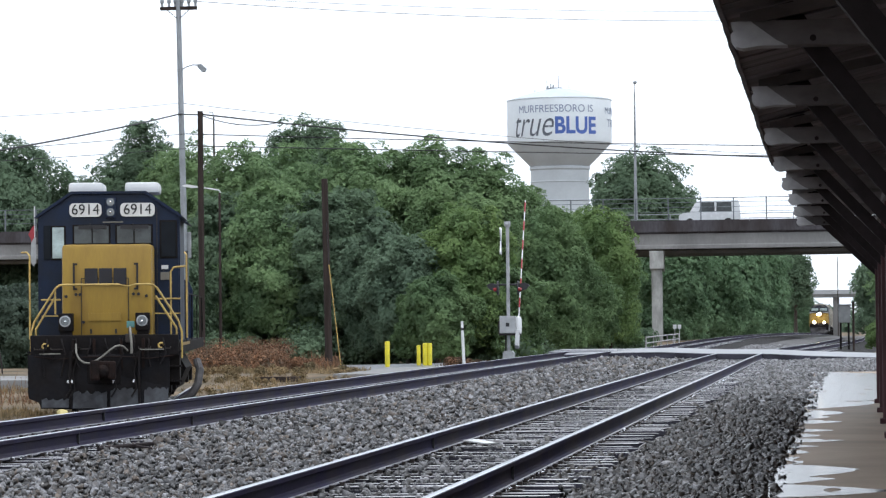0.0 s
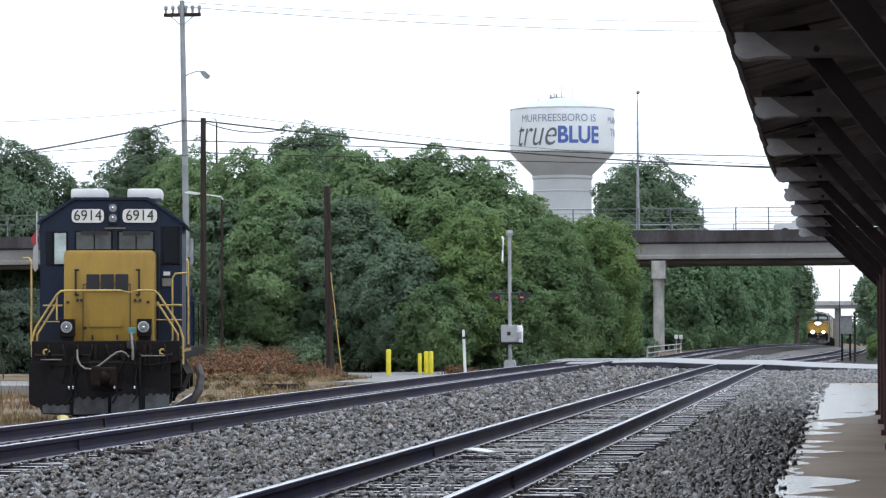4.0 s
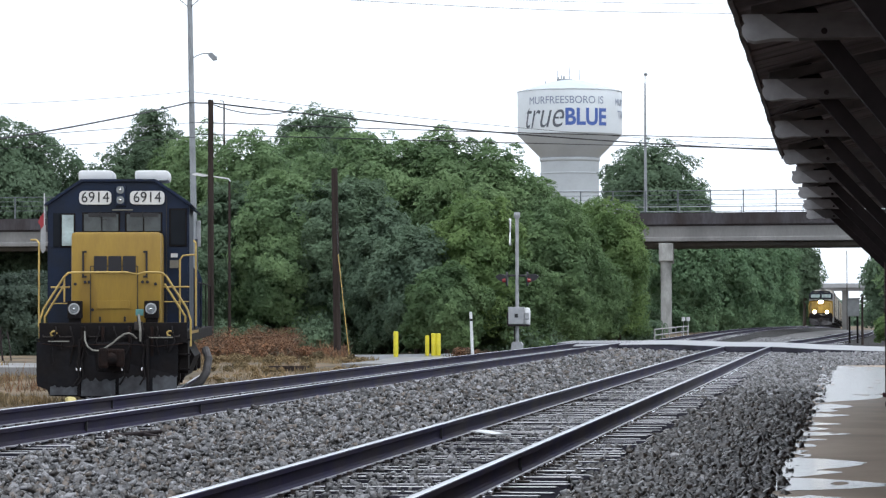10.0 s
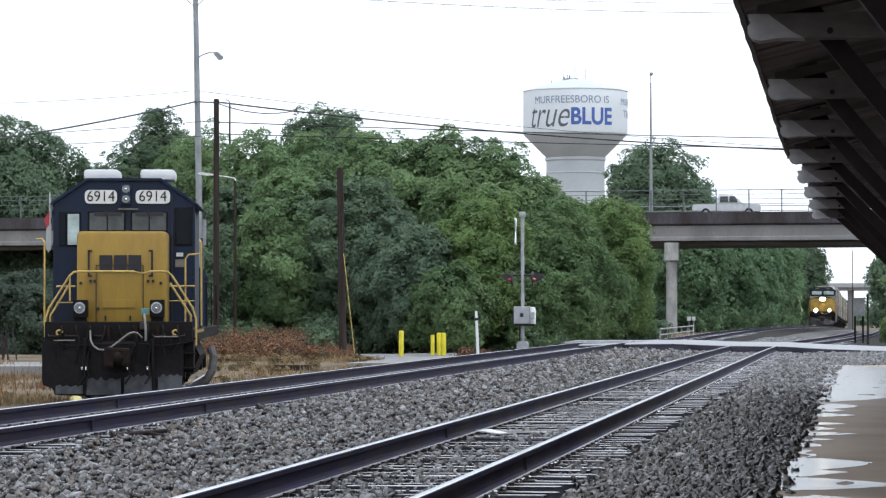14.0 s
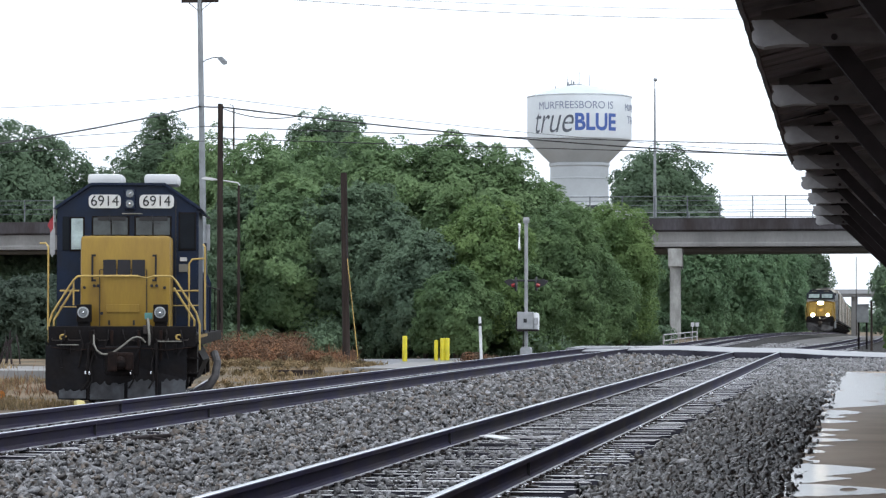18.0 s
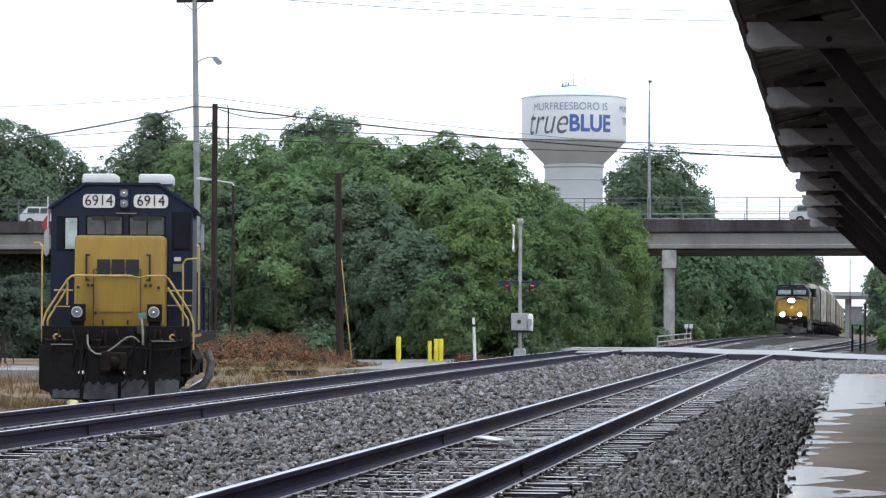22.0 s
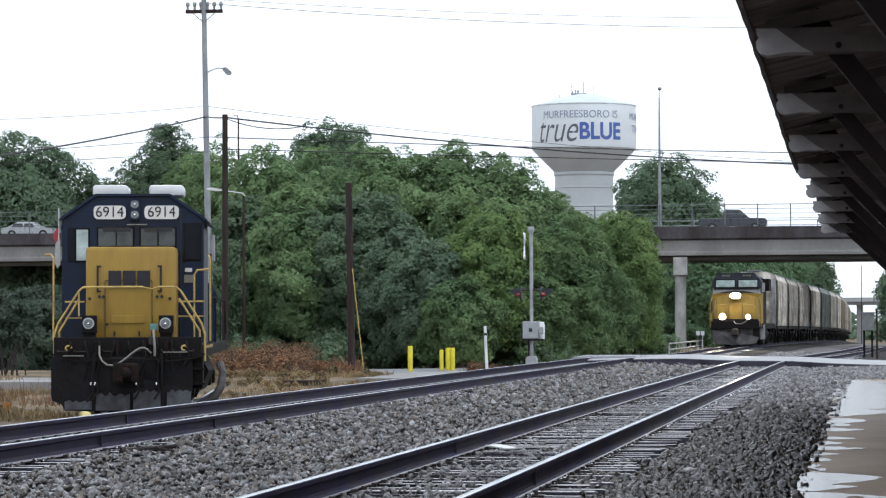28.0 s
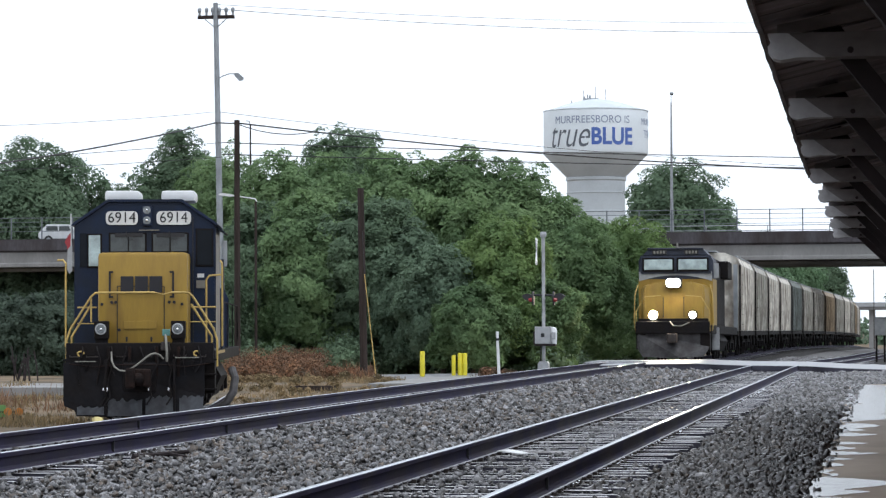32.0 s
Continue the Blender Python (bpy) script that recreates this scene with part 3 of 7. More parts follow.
def stones(name, places, sizes, material, label, seed):
    """Many small broken stones as one mesh."""
    g = np.random.default_rng(seed)
    n = len(places)
    v = CUBE[None] * (1 + g.uniform(-0.48, 0.48, (n, 8, 3))) * sizes[:, None, None] * g.uniform(0.38, 1.45, (n, 1, 3))
    ax = g.normal(size=(n, 4))
    ax /= np.linalg.norm(ax, axis=1)[:, None]
    w, x, y, z = ax.T
    rot = np.stack([1 - 2 * (y * y + z * z), 2 * (x * y - z * w), 2 * (x * z + y * w), 2 * (x * y + z * w), 1 - 2 * (x * x + z * z), 2 * (y * z - x * w),
                    2 * (x * z - y * w), 2 * (y * z + x * w), 1 - 2 * (x * x + y * y)], 1).reshape(n, 3, 3)
    v = np.einsum("nij,nkj->nki", rot, v) + places[:, None, :]
    f = (np.array(FACES)[None] + 8 * np.arange(n)[:, None, None]).reshape(-1, 4)
    me = bpy.data.meshes.new(name)
    me.vertices.add(8 * n)
    me.vertices.foreach_set("co", v.reshape(-1).astype(np.float32))
    me.loops.add(f.size)
    me.loops.foreach_set("vertex_index", f.reshape(-1).astype(np.int32))
    me.polygons.add(len(f))
    me.polygons.foreach_set("loop_start", np.arange(0, f.size, 4, dtype=np.int32))
    me.update(calc_edges=True)
    me.materials.append(material)
    return tagged(new(name, me), label, "ballast", kind="stuff")


def scatter(count, x0, x1, y0, y1, zfun, seed, near=True):
    g = np.random.default_rng(seed)
    u = g.random(count)
    y = 1 / (1 / y0 + u * (1 / y1 - 1 / y0)) if near else y0 + u * (y1 - y0)
    x = x0 + g.random(count) * (x1 - x0)
    return np.stack([x, y, zfun(x, y, g.random(count))], 1)


# between the tracks, heaped against the main track's rail
def heap(x, y, r):
    return -0.25 + r * 0.10 + 0.06 * np.exp(-((x + 6.5) / 1.0) ** 2) + 0.085 * np.clip((-6.7 - x) / 0.9, 0, 1)


p = scatter(58000, -7.90, -4.5, 14, 94.8, heap, 1)
p = p[p[:, 0] > -7.87 + 0.5 * np.clip((37 - p[:, 1]) / 11, 0, 1) + 0.06 * np.sin(p[:, 1] * 3.1) + 0.05 * np.sin(p[:, 1] * 7.7)]
big = (0.019 + 0.034 * np.random.default_rng(1).random(len(p)) ** 1.5) * np.clip(0.5 + p[:, 1] / 55, 1, 2.3)
# the near-black share of stones also stands for shadow in the gaps
lot = np.random.default_rng(21).random(len(p))
for lo, hi, m, label, seed in ((0, 0.56, M_STONE, "loose grey crushed stone between the tracks", 11), (0.56, 0.80, M_STONE_DARK, "darker wet stones between the tracks, deepened for shaded gaps", 18), (0.80, 0.975, M_STONE_BROWN, "brownish stones between the tracks", 27), (0.975, 1.0, M_STONE_PALE, "pale stones between the tracks", 19)):
    k = (lot >= lo) & (lot < hi)
    stones("ballast_stones", p[k], big[k], m, label, seed)
# gravel between the platform's end and the road
b = B()
box(b, -1.6, 5.0, 75.5, 97.2, -0.6, -0.25)
tagged(part("gravel_patch", b, M_BED), "grey gravel between the platform and the road", "gravel", kind="structure")
p = scatter(4500, -1.6, 4.0, 75.6, 95.2, lambda x, y, r: -0.25 + r * 0.04, 31, near=False)
stones("ballast_stones", p, np.random.default_rng(31).uniform(0.05, 0.1, len(p)), M_STONE, "grey gravel beyond the platform", 32)
# right of the near track, darker
def plat_edge_mean(y):
    return -0.70 - 0.26 * np.clip((y - 42) / 32, 0, 1)


p = scatter(66000, -2.75, -0.56, 14, 94.8, lambda x, y, r: -0.27 + r * 0.07, 2)
bare = np.array([noise.noise((a * 2.2, c * 0.35, 4.0)) for a, c in p[:, :2]]) + 0.55 * (np.random.default_rng(9).random(len(p)) - 0.5)
p = p[~((p[:, 0] < -2.22 + 0.25 * bare) & (p[:, 1] < 62) & (bare < 0.30))]
p = p[(p[:, 0] < plat_edge_mean(p[:, 1])) | (np.random.default_rng(29).random(len(p)) < 0.12)]
share = np.random.default_rng(19).random(len(p)) < np.clip((p[:, 1] - 38) / 40, 0.10, 0.9)
fleck = np.random.default_rng(39).random(len(p)) < 0.06
stones("ballast_stones", p[fleck], np.random.default_rng(23).uniform(0.018, 0.045, fleck.sum()), M_STONE_PALE, "pale flecks of stone beside the near track", 26)
p, share = p[~fleck], share[~fleck]
pale, p = p[share], p[~share]
stones("ballast_stones", pale, np.random.default_rng(22).uniform(0.022, 0.055, len(pale)) * np.clip(0.85 + pale[:, 1] / 110, 1, 1.7), M_STONE, "grey crushed stone beside the near track", 16)
stones("ballast_stones", p, (np.random.default_rng(2).random(len(p)) ** 1.8 * 0.042 + 0.015) * np.clip(0.85 + p[:, 1] / 110, 1, 1.7), M_STONE_DARK, "dark wet crushed stone beside the platform", 12)
# in the cribs of the near track: sparse near the camera, thicker far off
p = scatter(16000, -4.25, -2.95, 14, 94.8, lambda x, y, r: -0.26 - 0.05 * np.clip((60 - y) / 30, 0, 1) + r * 0.04, 3)
keep = np.random.default_rng(8).random(len(p)) < np.clip(0.10 + (p[:, 1] - 26) / 40, 0.10, 1)
p = p[keep]
stones("ballast_stones", p, np.random.default_rng(3).uniform(0.03, 0.06, len(p)) * np.clip(0.85 + p[:, 1] / 110, 1, 1.7), M_STONE, "small stones lying between the ties", 13)
p = scatter(2600, -4.85, -2.86, 15, 70, lambda x, y, r: -0.185 + 0 * x, 6)
p = p[(np.abs(np.abs(p[:, 0] + 3.6) - 0.755) > 0.1)]
stones("ballast_stones", p, np.random.default_rng(6).uniform(0.02, 0.055, len(p)), M_STONE, "stray stones lying on the ties", 17)
# main track, inside and beyond
p = scatter(17000, -12.9, -7.8, 24, 96, lambda x, y, r: -0.16 + r * 0.04 - np.clip(-x - 10.9, 0, 3) * 0.38, 4)
p = p[np.abs(np.abs(p[:, 0] + 8.7) - 0.755) > 0.1]
stones("ballast_stones", p, np.random.default_rng(4).uniform(0.04, 0.075, len(p)) * 1.2, M_STONE, "grey crushed stone along the main track", 14)
# a row of dark stones against the feet of the main rails
g = np.random.default_rng(44)
yy = np.arange(20, 90, 0.165)
for k, off in enumerate((-0.755, 0.755)):
    row = np.array([(curve_at(MAIN, y) + off + 0.088 + g.uniform(-0.008, 0.014), y + g.uniform(-0.04, 0.04), -0.082 + g.uniform(-0.012, 0.006)) for y in yy])
    row = row[g.random(len(row)) < (0.85 if k == 0 else 0.5)]
    stones("ballast_stones", row, g.uniform(0.028, 0.05, len(row)), M_STONE_DARK, "dark stones lying against the rail foot", 51 + k)
# beyond the road
b = B()
rows = []
for y in range(106, 330, 6):
    f = curve_at(FALL, y) - 0.33
    x0, x1 = curve_at(MAIN, y) - 2.0, max(curve_at(NEAR, min(y, 212)) + 1.5, curve_at(MAIN, y) + 4)
    rows.append([b.verts.new((x, y, f)) for x in (x0, (x0 + x1) / 2, x1)])
for a, c in zip(rows, rows[1:]):
    for k in range(2):
        b.faces.new((a[k], a[k + 1], c[k + 1], c[k]))
tagged(part("gravel_patch", b, M_GRAVEL), "grey gravel between the tracks beyond the crossing", "gravel", kind="structure")
p = scatter(10000, -11, -1.5, 107, 180, lambda x, y, r: -0.30 + r * 0.05 + np.interp(y, [q[0] for q in FALL], [q[1] for q in FALL]), 5, near=False)
stones("ballast_stones", p, np.random.default_rng(5).uniform(0.06, 0.11, len(p)), M_STONE, "crushed stone beyond the level crossing", 15)

# ---- station canopy ----
EAVE = [(4, -0.55), (13, -0.595), (20.9, -0.655), (30, -0.738), (39.3, -0.775), (44, -0.795), (52, -0.86)]
ROOF_END = 32.6
BAYS = [2.5 + 4.6 * k for k in range(11)]
canopy = thing("station_canopy", Matrix(), "dark timber platform canopy on posts with knee braces", "canopy")
# roof deck: boards running across, sloping up towards the depot
rng_c = random.Random(12)
for k in range(205):
    y0 = -6 + k * 0.28
    e = curve_at(EAVE, y0) + (-0.06 if y0 < ROOF_END else 0.05)
    dz = rng_c.uniform(0, 0.014)
    part("roof_board", prism(B(), [(e, 2.88 + dz), (e + 3.6, 3.744 + dz), (e + 3.6, 3.774 + dz), (e, 2.91 + dz)], "y", y0, y0 + 0.268), M_DECK, canopy)
b = B()
rows = []
for y in (-6, 4, 13, 20, 30, ROOF_END, ROOF_END + 0.02, 39, 51.4):
    e = curve_at(EAVE, y) + (-0.05 if y <= ROOF_END else 0.06)
    rows.append([b.verts.new((e + x, y, 2.94 + 0.24 * x + dz)) for x, dz in ((0, 0), (3.6, 0), (3.6, 0.03), (0, 0.03))])
for a, c in zip(rows, rows[1:]):
    for j in range(4):
        b.faces.new((a[j], a[(j + 1) % 4], c[(j + 1) % 4], c[j]))
bmesh.ops.recalc_face_normals(b, faces=b.faces)
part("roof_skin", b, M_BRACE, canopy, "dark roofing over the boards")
b = B()
rows = []
for i in range(81):
    y = -6 + i * 0.48
    e = curve_at(EAVE, y) - 0.075 + 0.008 * noise.noise((y * 1.3, 0, 0))
    rows.append([b.verts.new((e + dx, y, 2.86 + dz + 0.010 * noise.noise((y * 0.9, 4, 0)))) for dx, dz in ((0, 0), (0.03, 0), (0.03, 0.14), (0, 0.14))])
for a, c in zip(rows, rows[1:]):
    for j in range(4):
        b.faces.new((a[j], a[(j + 1) % 4], c[(j + 1) % 4], c[j]))
bmesh.ops.recalc_face_normals(b, faces=b.faces)
part("fascia", b, M_TIMBER, canopy)
for y in BAYS:
    e = curve_at(EAVE, y)
    b = B()
    prism(b, [(e + 0.11, 2.700), (2.6, 2.695), (2.6, 2.86), (e + 0.3, 2.835), (e + 0.11, 2.832)], "y", y - 0.09, y + 0.09)
    beam = part("beam", b, M_TIMBER, canopy)
    part("rafter", prism(B(), [(e + 0.04, 2.834), (e + 0.16, 2.836), (2.6, 3.44), (2.6, 3.50), (e + 0.04, 2.885)], "y", y - 0.035, y + 0.035), M_TIMBER, beam)
    b = B()
    prism(b, [(e - 0.010, 2.832), (e - 0.004, 2.80), (e + 0.008, 2.785), (e - 0.010, 2.762), (e - 0.008, 2.725), (e + 0.015, 2.696), (e + 0.055, 2.684), (e + 0.10, 2.690), (e + 0.15, 2.698), (e + 0.30, 2.697), (e + 0.24, 2.728), (e + 0.18, 2.772), (e + 0.10, 2.832)], "y", y - 0.094, y + 0.094)
    part("beam_end", b, M_TIP, beam, "beam end with a carved ogee, paled for skylight")
    part("bolt", rod(B(), (e + 0.44, y - 0.10, 2.735), (e + 0.44, y - 0.088, 2.735), 0.018, seg=10), M_BRACE, beam)
    b = B()
    box(b, 0.42, 0.62, y - 0.10, y + 0.10, PLAT, 2.7, 0.012)
    post = part("post", b, M_POST, canopy, "dark maroon painted timber post")
    part("plinth", box(B(), 0.38, 0.66, y - 0.14, y + 0.14, PLAT, PLAT + 0.07, 0.01), M_POST, post)
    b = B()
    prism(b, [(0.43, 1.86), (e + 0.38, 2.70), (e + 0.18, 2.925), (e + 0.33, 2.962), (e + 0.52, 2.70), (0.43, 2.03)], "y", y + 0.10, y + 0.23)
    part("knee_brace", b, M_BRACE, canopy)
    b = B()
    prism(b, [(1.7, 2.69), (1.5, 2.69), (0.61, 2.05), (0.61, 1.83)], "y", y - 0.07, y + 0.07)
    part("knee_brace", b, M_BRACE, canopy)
b = B()
box(b, 0.40, 0.64, -6, 51, 2.54, 2.68, 0.01)
part("long_beam", b, M_TIMBER, canopy)
# unseen wall, added to close the canopy's side and keep it dark
b = B()
box(b, 3.2, 3.5, -10, 52, PLAT - 0.1, 4.4)
tagged(part("wall_depot", b, M_WALL), "unseen dark brick wall added behind the platform", "wall", kind="structure")

# ---- road bridge over the tracks ----
BY = 246.0
bridge = thing("road_bridge", pose(0, BY, -0.08, 0, -0.12, 0), "weathered concrete road bridge with steel railings over the tracks", "bridge")
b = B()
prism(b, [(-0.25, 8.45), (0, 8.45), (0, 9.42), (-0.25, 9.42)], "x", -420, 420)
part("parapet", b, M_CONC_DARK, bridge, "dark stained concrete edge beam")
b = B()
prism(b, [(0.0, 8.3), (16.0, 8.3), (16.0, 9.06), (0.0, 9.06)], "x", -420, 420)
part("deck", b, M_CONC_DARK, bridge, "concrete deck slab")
for y0 in (0.02, 3.8, 7.6, 11.4, 15.2):
    b = B()
    zb = 7.05 if y0 < 1 else 6.72
    prism(b, [(y0, 8.3), (y0, zb + 0.37), (y0 - 0.12, zb + 0.27), (y0 - 0.12, zb), (y0 + 0.55, zb), (y0 + 0.55, zb + 0.27), (y0 + 0.43, zb + 0.37), (y0 + 0.43, 8.3)], "x", -420, 420)
    part("girder", b, M_CONC, bridge)
b = B()
box(b, -420, 420, 15.6, 15.85, 9.05, 9.6)
part("far_parapet", b, M_CONC, bridge)
rail_posts = [-140 + 2.72 * k for k in range(73)]
for x in rail_posts:
    b = B()
    box(b, x - 0.05, x + 0.05, -0.2, -0.1, 9.4, 11.30)
    part("rail_post", b, M_GREYRAIL, bridge)
for z in (11.26, 10.90, 10.5, 10.1):
    b = B()
    rod(b, (-160, -0.15, z), (90, -0.15, z), 0.035 if z > 11 else 0.022, seg=6)
    part("rail_bar", b, M_GREYRAIL, bridge)
for x in [-140.8 + 5.44 * k for k in range(37)]:
    b = B()
    box(b, x - 0.04, x + 0.04, 15.65, 15.75, 9.6, 10.5)
    part("far_rail_post", b, M_GALV, bridge)
b = B()
for z in (10.48, 10.05):
    rod(b, (-160, 15.7, z), (90, 15.7, z), 0.04, seg=6)
part("far_rail_bar", b, M_GALV, bridge)
for x in (-15.95, -52.0, -88.0, 22.0):
    for y in (0.5, 7.8, 15.1):
        xc = x - 0.062 * y
        b = B()
        box(b, xc - 0.52, xc + 0.66, y - 0.75, y + 0.75, 5.40, 6.90 if y < 1 else 6.72, 0.04)
        part("pier_cap", b, M_PIER, bridge)
        b = B()
        rod(b, (xc + 0.03, y, -1.6), (xc + 0.03, y, 5.4), 0.46, seg=20)
        smooth(part("pier_column", b, M_PIER, bridge))
b = B()
rod(b, (-17.63, 0.1, 9.4), (-17.63, 0.1, 20.2), 0.15, 0.055, seg=10)
lamp = thing("street_lamp", pose(0, BY, 0), "tall slim grey lighting mast on the bridge", "street lamp")
smooth(part("mast", b, M_GALV, lamp))
b = B()
rod(b, (-17.63, 0.1, 20.2), (-17.63, 0.1, 20.9), 0.03, seg=6)
ball(b, (-17.58, 0.1, 20.95), 0.16)
part("tip_light", b, M_GALV, lamp)

# ---- water tower ----
TX, TY = spot(-5.565, 625)
tower = thing("water_tower", pose(TX, TY, 0, 0, 0, 5.565), "white water tower with blue and grey lettering above the trees", "water tower")
b = B()
lathe(b, [(6.2, -2), (6.2, 32.6), (6.45, 32.9), (6.45, 33.4), (6.1, 33.45)], 48)
smooth(part("column", b, M_TANKGREY, tower, "pale grey concrete column with a moulded ring"), 30)
for z in (33.0, 30.0, 26.0):
    b = B()
    lathe(b, [(6.25, z), (6.32, z + 0.1), (6.32, z + 0.25), (6.25, z + 0.35)], 48)
    part("ring", b, M_TANK if z > 32 else M_TANKGREY, tower)
b = B()
lathe(b, [(6.2, 33.4), (6.5, 33.75), (11.0, 38.3), (11.02, 38.35)], 64)
smooth(part("cone", b, M_TANKGREY, tower, "grey painted sloping underside"), 30)
b = B()
lathe(b, [(11.0, 38.32), (11.1, 38.6), (11.1, 47.25), (11.0, 47.45)], 64)
smooth(part("tank", b, M_TANK, tower), 25)
b = B()
lathe(b, [(11.16, 47.38), (11.16, 47.46), (10.6, 47.68), (9.0, 48.25), (6.0, 49.15), (3.0, 49.85), (1.0, 50.15), (0.2, 50.2)], 64)
smooth(part("tank_roof", b, M_ROOFGREY, tower, "shallow domed roof, greyed to show its shading"), 30)
b = B()
pipe(b, [(11.15 * math.cos(k * math.pi / 32), 11.15 * math.sin(k * math.pi / 32), 47.55) for k in range(65)], 0.05, 5)
part("safety_rail", b, M_WHITE, tower)
for x, h, r in ((-2.55, 52.1, 0.07), (-0.05, 52.8, 0.08), (2.15, 52.3, 0.07), (-2.4, 50.7, 0.24), (-1.2, 50.95, 0.22), (-1.7, 51.1, 0.14), (-5.1, 49.9, 0.12)):
    b = B()
    rod(b, (x, -0.6, 49.0), (x, -0.6, h), r, r * 0.7, seg=6)
    part("antenna", b, M_GALV, tower)
b = B()
box(b, -2.7, 0.6, -1.0, 0.2, 50.0, 50.3)
part("roof_platform", b, M_GALV, tower)


def islands(me):
    """The separate pieces of a mesh, each as a mesh of its own."""
    b = bmesh.new()
    b.from_mesh(me)
    left, out = set(b.verts), []
    while left:
        todo, seen = [left.pop()], []
        while todo:
            v = todo.pop()
            seen.append(v)
            for e in v.link_edges:
                o = e.other_vert(v)
                if o in left:
                    left.discard(o)
                    todo.append(o)
        c = bmesh.new()
        idx = {v: c.verts.new(v.co) for v in seen}
        for f in {f for v in seen for f in v.link_faces}:
            c.faces.new([idx[v] for v in f.verts])
        out.append(c)
    b.free()
    return out


def tower_text(text, wide, high, z, at, material, shear=0.0, bold=0.0):
    """Lettering of a given width and height bent round the tank."""
    me = letters(text, 4.0, shear, 1.0, bold)
    co = [v.co.copy() for v in me.vertices]
    x0, x1, y0, y1 = min(c.x for c in co), max(c.x for c in co), min(c.y for c in co), max(c.y for c in co)
    for v in me.vertices:
        a = ((v.co.x - (x0 + x1) / 2) / (x1 - x0) * wide + at) / 11.13
        r = 11.15 + v.co.z
        v.co = Vector((r * math.sin(a), -r * math.cos(a), z + (v.co.y - (y0 + y1) / 2) / (y1 - y0) * high))
    for b in islands(me):
        part("letter", b, material, tower)


tower_text("MURFREESBORO IS", 17.1, 1.55, 45.2, -0.95, M_SLATELETTER)
tower_text("true", 9.6, 4.3, 41.6, -5.95, M_GREYLETTER, 0.32, -0.02)
tower_text("BLUE", 9.3, 3.65, 41.65, 3.75, M_BLUELETTER, 0, 0.12)
tower_text("TRUE", 7.0, 1.6, 42.4, 16.0, M_SLATELETTER)
tower_text("MURFREESBORO", 14.0, 1.4, 45.0, 18.6, M_SLATELETTER)

# ---- poles and wires ----


def pole(name, x, y, z0, z1, r0, r1, material, label, category="utility pole", lean=0.0):
    t = thing(name, pose(x, y, z0), label, category)
    b = B()
    rod(b, (0, 0, 0), (lean, 0, z1 - z0), r0, r1, seg=14)
    smooth(part("shaft", b, material, t))
    return t


x, y = spot(-12.84, 120)
tall = pole("utility_pole", x, y, -0.9, 14.6, 0.15, 0.10, M_GALV, "tall grey utility pole with crossarm and lamp", lean=-0.28)
b = B()
box(b, -1.02, 0.50, -0.06, 0.06, 14.85, 14.99)
for sx in (-1, 1):
    rod(b, (-0.26, -0.07, 14.45), (-0.26 + sx * 0.5, -0.07, 14.88), 0.016, seg=6)
arm = part("crossarm", b, M_WOODPOLE, tall)
for dx in (-0.95, -0.66, -0.40, -0.12, 0.16, 0.44):
    b = B()
    lathe(b, [(0.05, 14.99), (0.05, 15.12), (0.08, 15.16), (0.08, 15.26), (0.03, 15.32)], 8, (dx, 0))
    part("insulator", b, M_GALV, arm)
b = B()
pipe(b, [(-0.22, 0, 12.35), (0.0, 0, 12.50), (0.3, 0, 12.60), (0.55, 0, 12.58)], 0.022)
part("lamp_arm", b, M_GALV, tall)
b = B()
prism(b, [(0.50, 12.60), (0.66, 12.62), (0.86, 12.44), (0.84, 12.32), (0.70, 12.30), (0.54, 12.48)], "y", -0.11, 0.11)
part("lamp_head", b, M_GALV, tall, "grey cobra-head luminaire")

x, y = spot(-12.56, 108)
brown = pole("utility_pole", x, y, -0.9, 8.95, 0.12, 0.10, M_WOODPOLE, "dark brown wooden utility pole")
x, y = spot(-12.20, 112)
b2 = pole("street_lamp", x, y, -0.9, 6.13, 0.06, 0.045, M_WOODPOLE, "dark street lamp with a white side arm", "street lamp")
b = B()
pipe(b, [(0.0, 0, 6.908), (0.033, 0, 7.05), (-0.033, 0, 7.133), (-0.251, 0, 7.167), (-0.919, 0, 7.267)], 0.024)
part("lamp_arm", b, M_WHITE, b2)
b = B()
prism(b, [(-0.878, 7.234), (-1.045, 7.225), (-1.404, 7.284), (-1.421, 7.326), (-1.254, 7.367), (-0.878, 7.3)], "y", -0.12, 0.12)
part("lamp_head", b, M_WHITE, b2)
x, y = spot(-12.30, 150)
thin = pole("utility_pole", x, y, -0.6, 11.7, 0.07, 0.04, M_WOODPOLE, "thin dark pole rising behind the trees")
part("bracket", pipe(B(), [(0, 0, 12.28), (-0.05, 0, 12.5), (-0.22, 0, 12.52)], 0.03, 6), M_GALV, thin)
x, y = spot(-10.10, 99)
guy = pole("utility_pole", x, y, -0.6, 6.0, 0.13, 0.105, M_WOODPOLE, "stubby dark wooden pole with a guyed anchor", lean=-0.1)
b = B()
rod(b, (0.06, -0.2, 3.7), (0.50, -0.4, 0.0), 0.016, seg=8)
part("guy_guard", b, M_RAILYEL, guy, "yellow plastic guy-wire guard")
b = B()
rod(b, (-0.1, 0, 6.3), (0.06, -0.2, 3.7), 0.010, seg=5)
part("guy_wire", b, M_CABLE, guy)


def wire(a, c, sag, r, label):
    b = B()
    a, c = Vector(a), Vector(c)
    pts = [a.lerp(c, k / 24) - Vector((0, 0, sag * 4 * (k / 24) * (1 - k / 24))) for k in range(25)]
    pipe(b, pts, r, 5)
    return tagged(part("overhead_wire", b, M_CABLE), label, "wire", "overhead wires")


